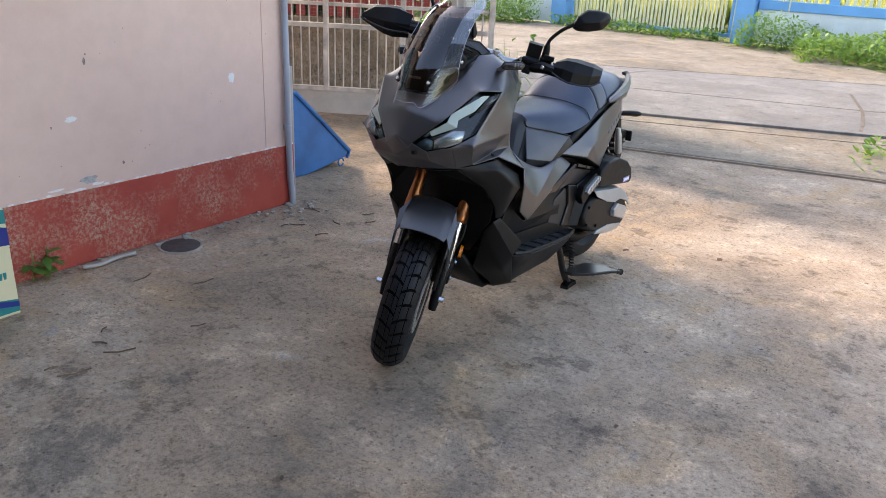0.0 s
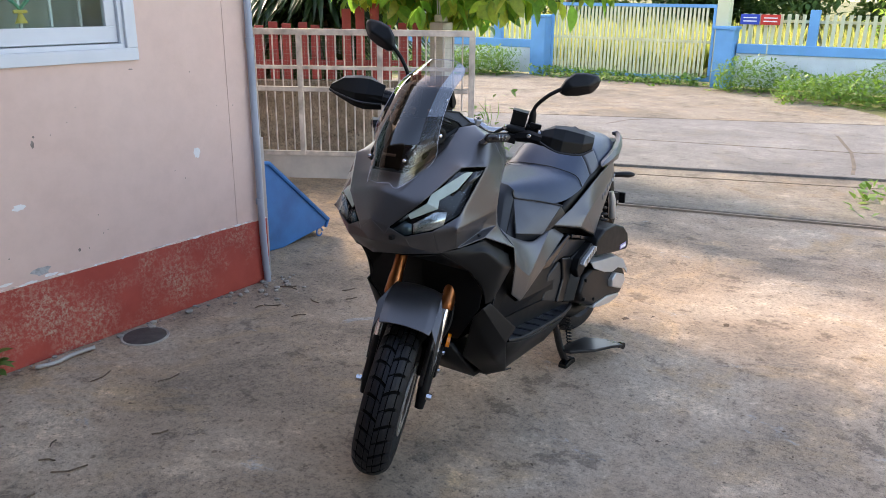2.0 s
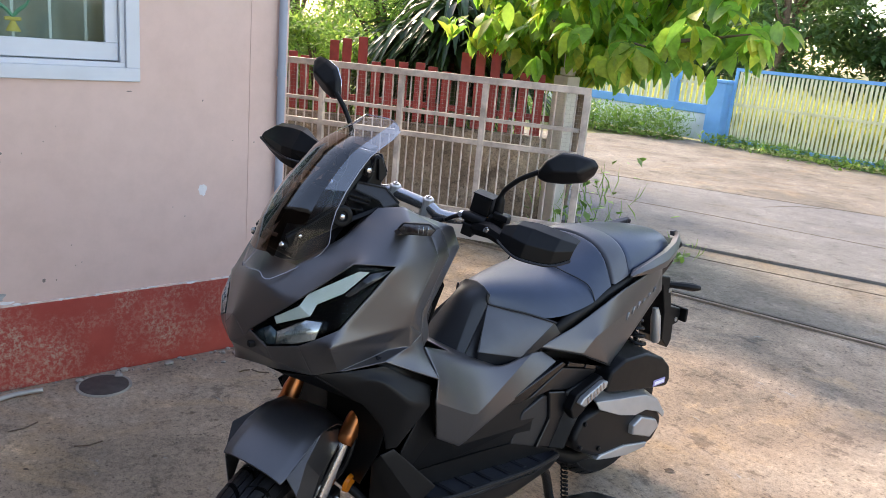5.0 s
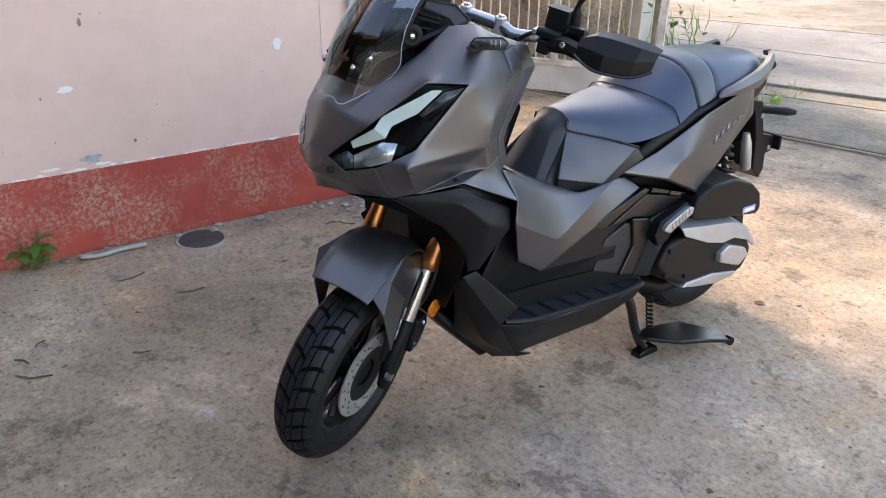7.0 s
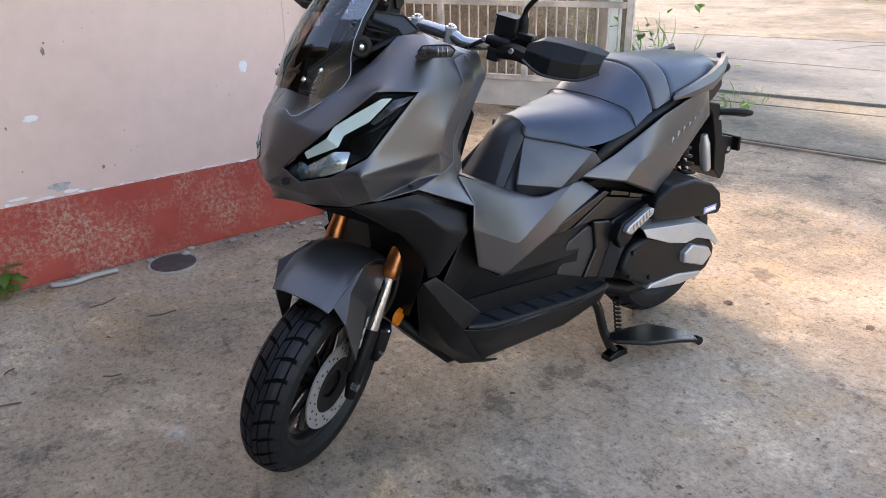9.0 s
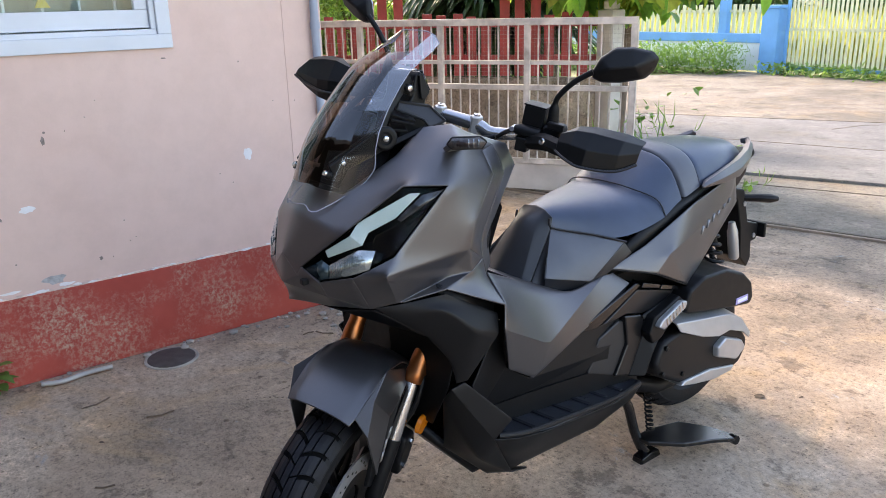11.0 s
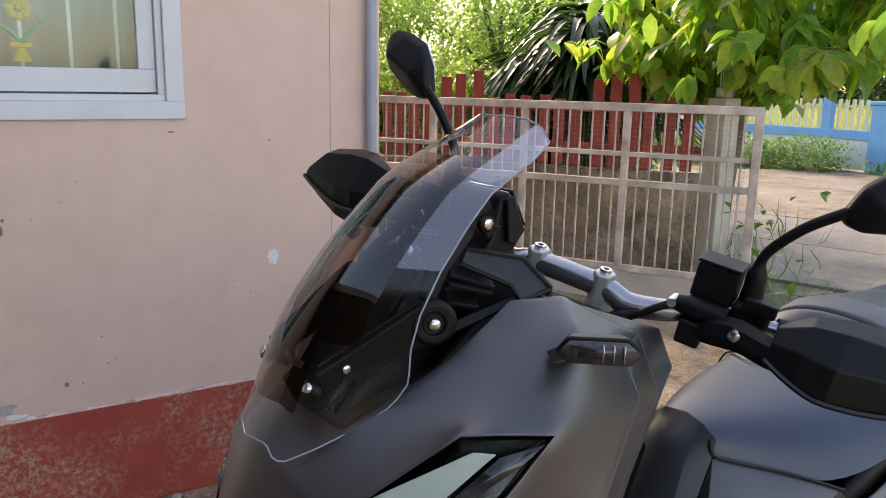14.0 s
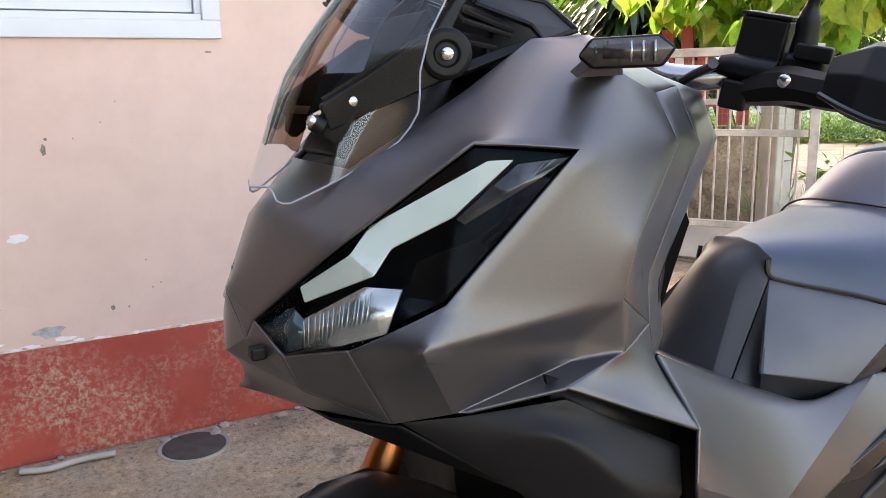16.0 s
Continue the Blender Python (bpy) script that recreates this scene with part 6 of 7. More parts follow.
for s in (-1, 1):
    part("grip", tube_bm([(s * 0.27, 0.503, 1.161), (s * 0.385, 0.531, 1.155)], 0.0165, 14), M_RUBBER, scooter, "ribbed black rubber grip", m=TURNED)
    for k in range(9):
        y = 0.506 + 0.0028 * k
        part("grip_rib", tube_bm([(s * (0.283 + 0.0115 * k), y, 1.160), (s * (0.287 + 0.0115 * k), y + 0.001, 1.160)], 0.0178, 14), M_RUBBER, scooter, m=TURNED)
    part("switchgear", box_bm(s * 0.238 - 0.024, 0.466, 1.130, s * 0.238 + 0.024, 0.532, 1.192), M_BLACK, scooter, m=TURNED, bevel=0.01)
    part("switch_knob", box_bm(s * 0.246 - 0.018, 0.458, 1.186, s * 0.246 + 0.022, 0.474, 1.204), M_BLACK, scooter, m=TURNED, bevel=0.003)
    rv = part("brake_reservoir", box_bm(s * 0.186 - 0.027, 0.474, 1.176, s * 0.186 + 0.027, 0.520, 1.2245), M_BLACK, scooter, "black brake fluid reservoir", m=TURNED, bevel=0.004)
    part("reservoir_lid", box_bm(s * 0.186 - 0.0285, 0.4725, 1.2245, s * 0.186 + 0.0285, 0.5215, 1.229), M_BLACK, rv, bevel=0.0015)
    part("master_cylinder", tube_bm([(s * 0.150, 0.462, 1.166), (s * 0.165, 0.462, 1.166), (s * 0.215, 0.462, 1.166)], [0.010, 0.015, 0.015], 12), M_BLACK, scooter, m=TURNED)
    part("perch_bracket", box_bm(s * 0.178 - 0.016, 0.446, 1.118, s * 0.178 + 0.016, 0.478, 1.152), M_BLACK, scooter, m=TURNED, bevel=0.004)
    part("brake_lever", tube_bm(curve_points([(s * 0.19, 0.462, 1.152), (s * 0.24, 0.445, 1.150), (s * 0.31, 0.462, 1.148), (s * 0.385, 0.482, 1.146)], 4), [0.009] * 9 + [0.007] * 4, 8), M_BLACK, scooter, m=TURNED)
    part("brake_hose", tube_bm(curve_points([(s * 0.150, 0.462, 1.166), (s * 0.128, 0.452, 1.150), (s * 0.10, 0.447, 1.128), (s * 0.05, 0.43, 1.112), (s * 0.01, 0.415, 1.07)], 4), 0.0055, 8), M_BLACK, scooter, m=TURNED)
    part("cable_sleeve", tube_bm(curve_points([(s * 0.112, 0.44, 1.140), (s * 0.085, 0.436, 1.122), (s * 0.055, 0.43, 1.104), (s * 0.02, 0.41, 1.06)], 4), [0.006, 0.006, 0.008, 0.011, 0.011, 0.009, 0.009, 0.009, 0.012, 0.012, 0.009, 0.009, 0.009], 10), M_BLACK, scooter, m=TURNED)
    part("hose_banjo", tube_bm([(s * 0.146, 0.450, 1.166), (s * 0.146, 0.474, 1.166)], 0.0065, 8), M_CHROME, scooter, m=TURNED)
    # hand guard: bar arm and broad shield
    arm = part("handguard", tube_bm(curve_points([(s * 0.190, 0.462, 1.142), (s * 0.235, 0.446, 1.158), (s * 0.282, 0.420, 1.162), (s * 0.335, 0.410, 1.164)], 4), [0.017, 0.019, 0.021, 0.022, 0.022, 0.021, 0.020, 0.020, 0.020, 0.019, 0.018, 0.016, 0.014], 8), M_BLACK, scooter, "black hand guard", m=TURNED)
    part("guard_bolt", lathe_bm([(0, 0.0085), (0.005, 0.0075), (0.007, 0.004)], 12), M_CHROME, arm, m=Matrix.Translation((s * 0.234, 0.427, 1.164)) @ Matrix.Rotation(radians(-90), 4, "Z"))
    G = [(0.276, ((0.430, 1.196), (0.412, 1.198), (0.401, 1.182), (0.400, 1.160), (0.415, 1.150))), (0.312, ((0.442, 1.220), (0.408, 1.216), (0.384, 1.188), (0.379, 1.152), (0.405, 1.140))),
         (0.350, ((0.456, 1.225), (0.413, 1.219), (0.383, 1.186), (0.374, 1.147), (0.410, 1.134))), (0.418, ((0.480, 1.221), (0.434, 1.214), (0.406, 1.188), (0.404, 1.150), (0.438, 1.138))), (0.456, ((0.503, 1.208), (0.473, 1.204), (0.452, 1.192), (0.441, 1.168), (0.466, 1.160)))]
    if s < 0:  # the other guard hangs a little lower and further out
        G = [(0.285, ((0.430, 1.204), (0.412, 1.214), (0.398, 1.178), (0.402, 1.148), (0.415, 1.126))), (0.345, ((0.455, 1.223), (0.425, 1.219), (0.394, 1.171), (0.399, 1.140), (0.410, 1.113))),
             (0.385, ((0.468, 1.217), (0.438, 1.212), (0.405, 1.164), (0.409, 1.137), (0.418, 1.114))), (0.445, ((0.486, 1.199), (0.453, 1.195), (0.436, 1.157), (0.437, 1.138), (0.442, 1.125))), (0.492, ((0.496, 1.160), (0.472, 1.156), (0.466, 1.150), (0.463, 1.142), (0.466, 1.135)))]
    gv = [(s * x, y, z) for x, row in G for y, z in row]
    gf = [(5 * i + j, 5 * i + j + 1, 5 * i + j + 6, 5 * i + j + 5) for i in range(4) for j in range(4)]
    shield = part("guard_shield", poly_bm(gv, gf), M_BLACK, arm, "matt black hand shield", solid=0.006, bevel=0.003, angle=12)
    part("shield_lip", tube_bm(curve_points([(s * x, row[3][0] - 0.002, row[3][1]) for x, row in G], 4), 0.0035, 6), M_SEMI, shield)
    # mirrors
    stalk = part("mirror", tube_bm(curve_points([(s * 0.231, 0.488, 1.178), (s * 0.231, 0.489, 1.205), (s * 0.228, 0.488, 1.240), (s * 0.234, 0.485, 1.264), (s * 0.263, 0.483, 1.304), (s * 0.300, 0.486, 1.336)], 4), [0.011, 0.0135, 0.0145, 0.0145, 0.014, 0.013, 0.013, 0.012, 0.0085] + [0.0068] * 12, 12), M_BLACK, scooter, "black rear-view mirror", m=TURNED)
    part("stalk_nut", tube_bm([(s * 0.231, 0.488, 1.190), (s * 0.231, 0.488, 1.199)], 0.0125, 6), M_CHROME, stalk)
    rim = [(0.290, 1.330), (0.303, 1.368), (0.330, 1.397), (0.37, 1.404), (0.411, 1.402), (0.427, 1.388), (0.424, 1.362), (0.408, 1.336), (0.36, 1.318), (0.318, 1.311), (0.297, 1.317)]
    bm = bmesh.new()
    f = [bm.verts.new((s * x, 0.533 + 0.42 * (x - 0.365), z)) for x, z in rim]
    b = [bm.verts.new((s * (0.360 + (x - 0.360) * 0.9), 0.514 + 0.42 * (x - 0.365), 1.357 + (z - 1.357) * 0.9)) for x, z in rim]
    c = bm.verts.new((s * 0.335, 0.480, 1.350))
    c2 = bm.verts.new((s * 0.392, 0.497, 1.366))
    n = len(rim)
    for i in range(n):
        j = (i + 1) % n
        bm.faces.new((f[i], f[j], b[j], b[i]))
    for i in range(n):
        j = (i + 1) % n
        k, k2 = (c2 if 3 <= q <= 7 else c for q in (i, j))
        if k is k2:
            bm.faces.new((b[i], b[j], k))
        else:
            bm.faces.new((b[i], b[j], k2, k))
    bm.faces.new(f[::-1])
    part("mirror_shell", bm, M_BLACK, stalk, bevel=0.006, angle=14, segs=3)
    part("mirror_glass", poly_bm([(s * (0.360 + (x - 0.360) * 0.92), 0.5355 + 0.42 * (0.360 + (x - 0.360) * 0.92 - 0.365), 1.357 + (z - 1.357) * 0.92) for x, z in rim], [tuple(range(n))]), plain("silvered_glass", (0.8, 0.8, 0.82), 0.03, 1.0, 0.01, 5, 0.0), stalk, solid=-0.001)

# -- seat --
def loft_bm(rows):
    """Rows across the machine, each a list of (x, z) from centre to edge at one y; mirrored to the other side."""
    bm = bmesh.new()
    vv = []
    for y, pts in rows:
        row = [(-x, yy, z) for x, yy, z in [(p[0], y + (p[2] if len(p) > 2 else 0), p[1]) for p in pts[::-1]]][:-1] if pts[0][0] == 0 else []
        row += [(p[0], y + (p[2] if len(p) > 2 else 0), p[1]) for p in pts]
        vv.append([bm.verts.new(p) for p in row])
    for a, b in zip(vv, vv[1:]):
        for k in range(len(a) - 1):
            bm.faces.new((a[k], a[k + 1], b[k + 1], b[k]))
    for e in (vv[0], vv[-1]):
        bm.faces.new(e)
    return bm


def tight(rows):
    """Doubles the end rows so that the ends stay crisp when the seat is smoothed."""
    def shift(row, d):
        return (row[0] + d, row[1])
    return [rows[0], shift(rows[0], 0.006)] + rows[1:-1] + [shift(rows[-1], -0.006), rows[-1]]


RIDER = [(0.735, [(0, 0.872), (0.035, 0.868), (0.056, 0.853), (0.063, 0.825)]), (0.80, [(0, 0.878), (0.05, 0.874), (0.088, 0.853), (0.106, 0.802)]), (0.90, [(0, 0.884), (0.08, 0.879), (0.142, 0.850), (0.180, 0.778)]),
         (0.99, [(0, 0.892), (0.10, 0.886), (0.168, 0.856, 0.02), (0.197, 0.806, 0.03)]), (1.02, [(0, 0.896), (0.10, 0.891), (0.168, 0.862, 0.04), (0.197, 0.818, 0.05)]), (1.032, [(0, 0.906), (0.10, 0.902), (0.167, 0.874, 0.04), (0.197, 0.824, 0.05)]),
         (1.10, [(0, 0.955), (0.09, 0.948), (0.152, 0.914, 0.01), (0.193, 0.842, 0.02)]), (1.165, [(0, 0.988), (0.09, 0.980), (0.155, 0.940), (0.191, 0.858)])]
BAND = [(1.166, [(0, 0.992), (0.09, 0.984), (0.157, 0.944), (0.193, 0.860)]), (1.21, [(0, 1.000), (0.10, 0.993), (0.160, 0.954), (0.193, 0.872)]), (1.252, [(0, 1.000), (0.10, 0.993), (0.162, 0.956), (0.190, 0.882)])]
PILLION = [(1.253, [(0, 0.992), (0.10, 0.986), (0.160, 0.950), (0.187, 0.880)]), (1.38, [(0, 0.994), (0.09, 0.988), (0.150, 0.955), (0.175, 0.892)]), (1.50, [(0, 0.985), (0.075, 0.978), (0.125, 0.950), (0.150, 0.900)]), (1.60, [(0, 0.965), (0.05, 0.960), (0.09, 0.940), (0.11, 0.910)])]
st = part("seat", loft_bm(tight(RIDER)), M_SEAT, scooter, "black vinyl rider seat", sub=2)
part("pillion_seat", loft_bm(tight(PILLION)), M_SEAT, st, "black vinyl pillion seat", sub=2)
part("seat_crease", tube_bm(curve_points([(s_ * x, y, z) for s_, rows in ((-1, 1), (1, -1)) for x, y, z in ((0.198, 1.076, 0.821), (0.170, 1.066, 0.868), (0.10, 1.026, 0.8975), (0.03, 1.025, 0.9025))[::rows]], 5), 0.0022, 6), M_SEATDARK, st)
part("seat_band", loft_bm(tight(BAND)), M_SEATGREY, st, "grey contrast seat band", sub=2)
HUMP = [(0, 0.690, 0.852), (0.045, 0.706, 0.838), (0.085, 0.604, 0.681), (0, 0.572, 0.705), (0, 0.750, 0.876), (0.040, 0.742, 0.872), (0.066, 0.746, 0.853), (0.069, 0.737, 0.822), (0.100, 0.622, 0.677)]
shell("seat_front", HUMP, [(0, 1, 2, 3), (0, 4, 5, 1), (5, 6, 7, 1), (1, 7, 8, 2)], M_SEATDARK, "black vinyl hump at the seat's front", [(1, 2, .75), (0, 1, .35), (1, 7, .3)], whole=True, solid=0.006)
PANEL = [(0.069, 0.737, 0.824), (0.125, 0.826, 0.800), (0.188, 0.908, 0.776), (0.174, 0.792, 0.684), (0.130, 0.654, 0.713), (0.100, 0.624, 0.677), (0.120, 0.660, 0.660), (0.165, 0.780, 0.652), (0.198, 0.93, 0.742)]
shells("seat_side_panel", PANEL, [(0, 1, 2, 3, 4)], M_SEATGREY, "dark grey side panel under the seat", solid=0.006, sub=1)
shells("seat_panel_edge", PANEL, [(0, 4, 6, 5), (4, 3, 7, 6), (3, 2, 8, 7)], M_SEATDARK, "black bevelled edge of the side panel", [(0, 4, 1), (4, 3, 1), (4, 6, .6), (3, 7, .3)], solid=0.006, sub=2)
for s in (-1, 1):
    part("seat_seam", tube_bm(curve_points([(s * 0.064, 0.736, 0.852), (s * 0.070, 0.738, 0.828), (s * 0.092, 0.772, 0.816), (s * 0.128, 0.828, 0.803), (s * 0.16, 0.872, 0.790), (s * 0.192, 0.912, 0.776)], 4), 0.0035, 6), M_SEATDARK, scooter)
both("seat_gasket", [(0.178, 0.84, 0.70), (0.186, 1.0, 0.805), (0.180, 1.22, 0.872), (0.160, 1.42, 0.895), (0.165, 1.42, 0.85), (0.185, 1.22, 0.79), (0.190, 1.0, 0.73), (0.182, 0.86, 0.69)], [(0, 1, 6, 7), (1, 2, 5, 6), (2, 3, 4, 5)], M_BLACK, solid=0.03)

# -- tail --
shells("tail_panel", [(0.180, 0.862, 0.706), (0.200, 0.985, 0.752), (0.205, 1.20, 0.838), (0.185, 1.40, 0.880), (0.165, 1.48, 0.895), (0.150, 1.50, 0.865), (0.180, 1.44, 0.80), (0.236, 1.150, 0.607), (0.238, 1.00, 0.675), (0.240, 1.05, 0.722), (0.15, 1.52, 0.78), (0.20, 1.26, 0.63)],
       [(0, 1, 9, 8), (1, 2, 9), (2, 3, 6, 9), (3, 4, 5, 6), (8, 9, 7), (9, 6, 11, 7), (6, 5, 10, 11)], M_BODY, "satin gunmetal tail panel", [(9, 6, .9), (0, 9, .9), (8, 9, .8), (9, 7, .8), (6, 5, .7), (1, 9, .1)])
both("tail_underside", [(0.180, 0.862, 0.702), (0.236, 1.00, 0.67), (0.236, 1.150, 0.60), (0.19, 1.26, 0.625), (0.15, 1.52, 0.775), (0.08, 1.5, 0.72), (0.12, 1.1, 0.62), (0.15, 0.92, 0.66)], [(0, 1, 6, 7), (1, 2, 6), (2, 3, 6), (3, 4, 5, 6)], M_BLACK, bevel=0.004, solid=0.005)
for s in (-1, 1):
    rail = bmesh.new()
    rings = []
    for x, y, z, w, h in ((0.206, 1.235, 0.884, 0.004, 0.005), (0.203, 1.262, 0.893, 0.014, 0.012), (0.192, 1.36, 0.902, 0.016, 0.026), (0.172, 1.47, 0.912, 0.018, 0.034), (0.148, 1.555, 0.932, 0.017, 0.030), (0.125, 1.605, 0.952, 0.015, 0.024), (0.106, 1.622, 0.966, 0.012, 0.016), (0.092, 1.612, 0.964, 0.008, 0.010)):
        rings.append([rail.verts.new(p) for p in ((s * (x + w), y, z - h * 0.2), (s * (x + w * 0.3), y, z + h * 0.6), (s * (x - w), y, z + h * 0.4), (s * (x - w * 0.7), y, z - h), (s * (x + w * 0.7), y, z - h))])
    for p, q in zip(rings, rings[1:]):
        for i in range(5):
            rail.faces.new((p[i], p[(i + 1) % 5], q[(i + 1) % 5], q[i]))
    rail.faces.new(rings[0])
    rail.faces.new(rings[-1])
    part("grab_rail", rail, M_BODY, scooter, "dark grey moulded grab rail", bevel=0.003, angle=25)
    for k in range(6):
        u = k / 5
        h = 0.020 if k < 3 else 0.011
        y0, z0, x0 = 1.20 + 0.165 * u, 0.750 + 0.062 * u, 0.2325 - 0.024 * u
        part("badge_bar", poly_bm([(s * (x0 + 0.002), y0, z0), (s * (x0 + 0.0005), y0 + 0.005, z0 + 0.003), (s * (x0 - 0.003), y0 + 0.017, z0 + 0.003 + h), (s * (x0 - 0.002), y0 + 0.012, z0 + h)], [(0, 1, 2, 3)]), M_MARK, scooter, solid=0.006)
part("tail_light", side_prism_bm([(1.50, 0.80), (1.60, 0.86), (1.655, 0.885), (1.665, 0.85), (1.62, 0.81), (1.55, 0.77)], -0.095, 0.095), plain("red_tail_lens", (0.012, 0.0015, 0.0015), 0.5), scooter, "dark red tail lamp", bevel=0.012)
part("tail_cowl", side_prism_bm([(1.46, 0.84), (1.60, 0.925), (1.68, 0.93), (1.69, 0.905), (1.60, 0.87), (1.48, 0.80)], -0.105, 0.105), M_DARKBODY, scooter, bevel=0.012)
mud = part("rear_mudguard", side_prism_bm([(1.60, 0.80), (1.695, 0.778), (1.715, 0.72), (1.735, 0.655), (1.815, 0.632), (1.800, 0.575), (1.770, 0.572), (1.775, 0.510), (1.755, 0.478), (1.705, 0.525), (1.690, 0.64), (1.655, 0.745)], -0.072, 0.072), M_BLACK, scooter, "black rear mudguard with plate holder", bevel=0.006)
for z in (0.725, 0.595):
    part("mud_rivet", tube_bm([(0.070, 1.70 + 0.6 * (0.725 - z), z), (0.0755, 1.70 + 0.6 * (0.725 - z), z)], 0.009, 10), M_SILVER, mud)
part("plate_bracket", box_bm(-0.10, 1.802, 0.585, 0.10, 1.817, 0.64), M_BLACK, mud, bevel=0.005)
for s in (-1, 1):
    part("rear_indicator", tube_bm([(s * 0.05, 1.69, 0.745), (s * 0.10, 1.74, 0.745), (s * 0.125, 1.77, 0.742), (s * 0.135, 1.80, 0.738)], [0.012, 0.014, 0.016, 0.010], 8), M_BLACK, scooter, "black stalked rear indicator")

# -- engine side, suspension, stand --
cvt = part("belt_case", side_prism_bm([(0.989, 0.39), (1.001, 0.425), (1.03, 0.462), (1.10, 0.475), (1.20, 0.455), (1.34, 0.435), (1.43, 0.40), (1.475, 0.345), (1.475, 0.311), (1.442, 0.265), (1.395, 0.254), (1.285, 0.26), (1.133, 0.29), (1.015, 0.347)], 0.262, 0.10, flare=-0.06), M_DARKBODY, scooter, "dark grey belt case with silver trims", bevel=0.016, segs=3)
TR = [[(0.269, 1.082, 0.480), (0.269, 1.20, 0.430), (0.270, 1.285, 0.408), (0.270, 1.345, 0.412), (0.270, 1.42, 0.385), (0.268, 1.464, 0.352)], [(0.262, 1.070, 0.503), (0.262, 1.204, 0.482), (0.262, 1.30, 0.468), (0.262, 1.350, 0.458), (0.262, 1.42, 0.425), (0.262, 1.478, 0.362)], [(0.19, 1.09, 0.512), (0.19, 1.21, 0.497), (0.19, 1.30, 0.485), (0.19, 1.35, 0.475), (0.19, 1.43, 0.435), (0.19, 1.49, 0.36)]]
part("case_trim", poly_bm([p for row in TR for p in row], [(6 * i + j, 6 * i + j + 1, 6 * i + j + 7, 6 * i + j + 6) for i in range(2) for j in range(5)]), M_SILVER, cvt, "satin silver upper case trim", solid=-0.006, bevel=0.006, angle=30)
part("case_badge", side_prism_bm([(1.274, 0.375), (1.318, 0.397), (1.415, 0.362), (1.440, 0.329), (1.392, 0.296), (1.279, 0.338)], 0.255, 0.281, flare=0.05), M_SILVER, cvt, "silver hexagonal end cap", bevel=0.006)
part("case_trim", side_prism_bm([(1.110, 0.290), (1.13, 0.303), (1.265, 0.300), (1.40, 0.272), (1.385, 0.256), (1.285, 0.256), (1.192, 0.272)], 0.20, 0.270), M_SILVER, cvt, "silver lower case trim", bevel=0.006)
for y, z in ((1.03, 0.44), (1.12, 0.33), (1.02, 0.36)):
    part("case_bolt", lathe_bm([(0.255, 0.008), (0.268, 0.008), (0.27, 0.005)], 6), M_BLACK, cvt, m=Matrix.Translation((0, y, z)))
ab = part("air_cleaner", side_prism_bm([(1.121, 0.53), (1.141, 0.590), (1.207, 0.618), (1.324, 0.616), (1.428, 0.58), (1.478, 0.539), (1.495, 0.484), (1.477, 0.461), (1.381, 0.475), (1.227, 0.50), (1.138, 0.517)], 0.258, 0.10, flare=-0.08), M_BLACK, scooter, "black air cleaner box", bevel=0.02, segs=3)
part("emission_label", box_bm(0.256, 1.388, 0.482, 0.2605, 1.455, 0.503), plain("label_violet", (0.35, 0.30, 0.55), 0.4), ab, "small violet and white label")
part("label_bar", box_bm(0.2605, 1.395, 0.487, 0.2615, 1.448, 0.498), plain("label_white", (0.75, 0.75, 0.78), 0.4), ab)
part("engine_block", side_prism_bm([(0.92, 0.25), (0.92, 0.42), (1.05, 0.58), (1.30, 0.60), (1.36, 0.42), (1.30, 0.24)], -0.14, 0.10), M_BLACK, scooter, bevel=0.02)
part("muffler", tube_bm([(-0.2, 1.05, 0.34), (-0.215, 1.15, 0.38), (-0.22, 1.45, 0.47), (-0.22, 1.62, 0.52), (-0.22, 1.66, 0.53)], [0.05, 0.07, 0.078, 0.07, 0.04], 16), M_DARKBODY, scooter, "dark muffler on the far side")
top, bot = Vector((0.135, 1.37, 0.76)), Vector((0.15, 1.49, 0.42))
sh = part("rear_shock", tube_bm([top, top.lerp(bot, 0.3)], 0.022, 12), M_BLACK, scooter, "rear shock absorber with black spring")
coil = [top.lerp(bot, 0.12 + 0.8 * i / 90) + Vector((0.029 * math.cos(i * 0.62), 0.029 * math.sin(i * 0.62), 0)) for i in range(91)]
part("spring", tube_bm(coil, 0.006, 6), M_BLACK, sh)
part("damper_rod", tube_bm([top.lerp(bot, 0.3), bot], 0.012, 10), M_CHROME, sh)
part("reservoir", tube_bm([(0.158, 1.520, 0.585), (0.158, 1.519, 0.592), (0.155, 1.503, 0.68), (0.155, 1.501, 0.69), (0.155, 1.497, 0.702), (0.154, 1.495, 0.715)], [0.014, 0.018, 0.018, 0.015, 0.013, 0.011], 14), M_SILVER, sh, "silver remote shock reservoir")
stand = part("centre_stand", tube_bm(curve_points([(0.11, 1.0, 0.26), (0.135, 1.03, 0.20), (0.15, 1.05, 0.11), (0.162, 1.075, 0.045), (0.17, 1.09, 0.022)], 4), [0.016] * 17, 10), M_GLOSSBLACK, scooter, "gloss black centre stand")
part("stand_leg", tube_bm(curve_points([(-0.11, 1.0, 0.26), (-0.135, 1.03, 0.20), (-0.15, 1.05, 0.11), (-0.17, 1.09, 0.022)], 4), 0.016, 10), M_GLOSSBLACK, stand)
part("stand_crossbar", tube_bm([(-0.13, 1.02, 0.215), (0.13, 1.02, 0.215)], 0.013, 10), M_GLOSSBLACK, stand)
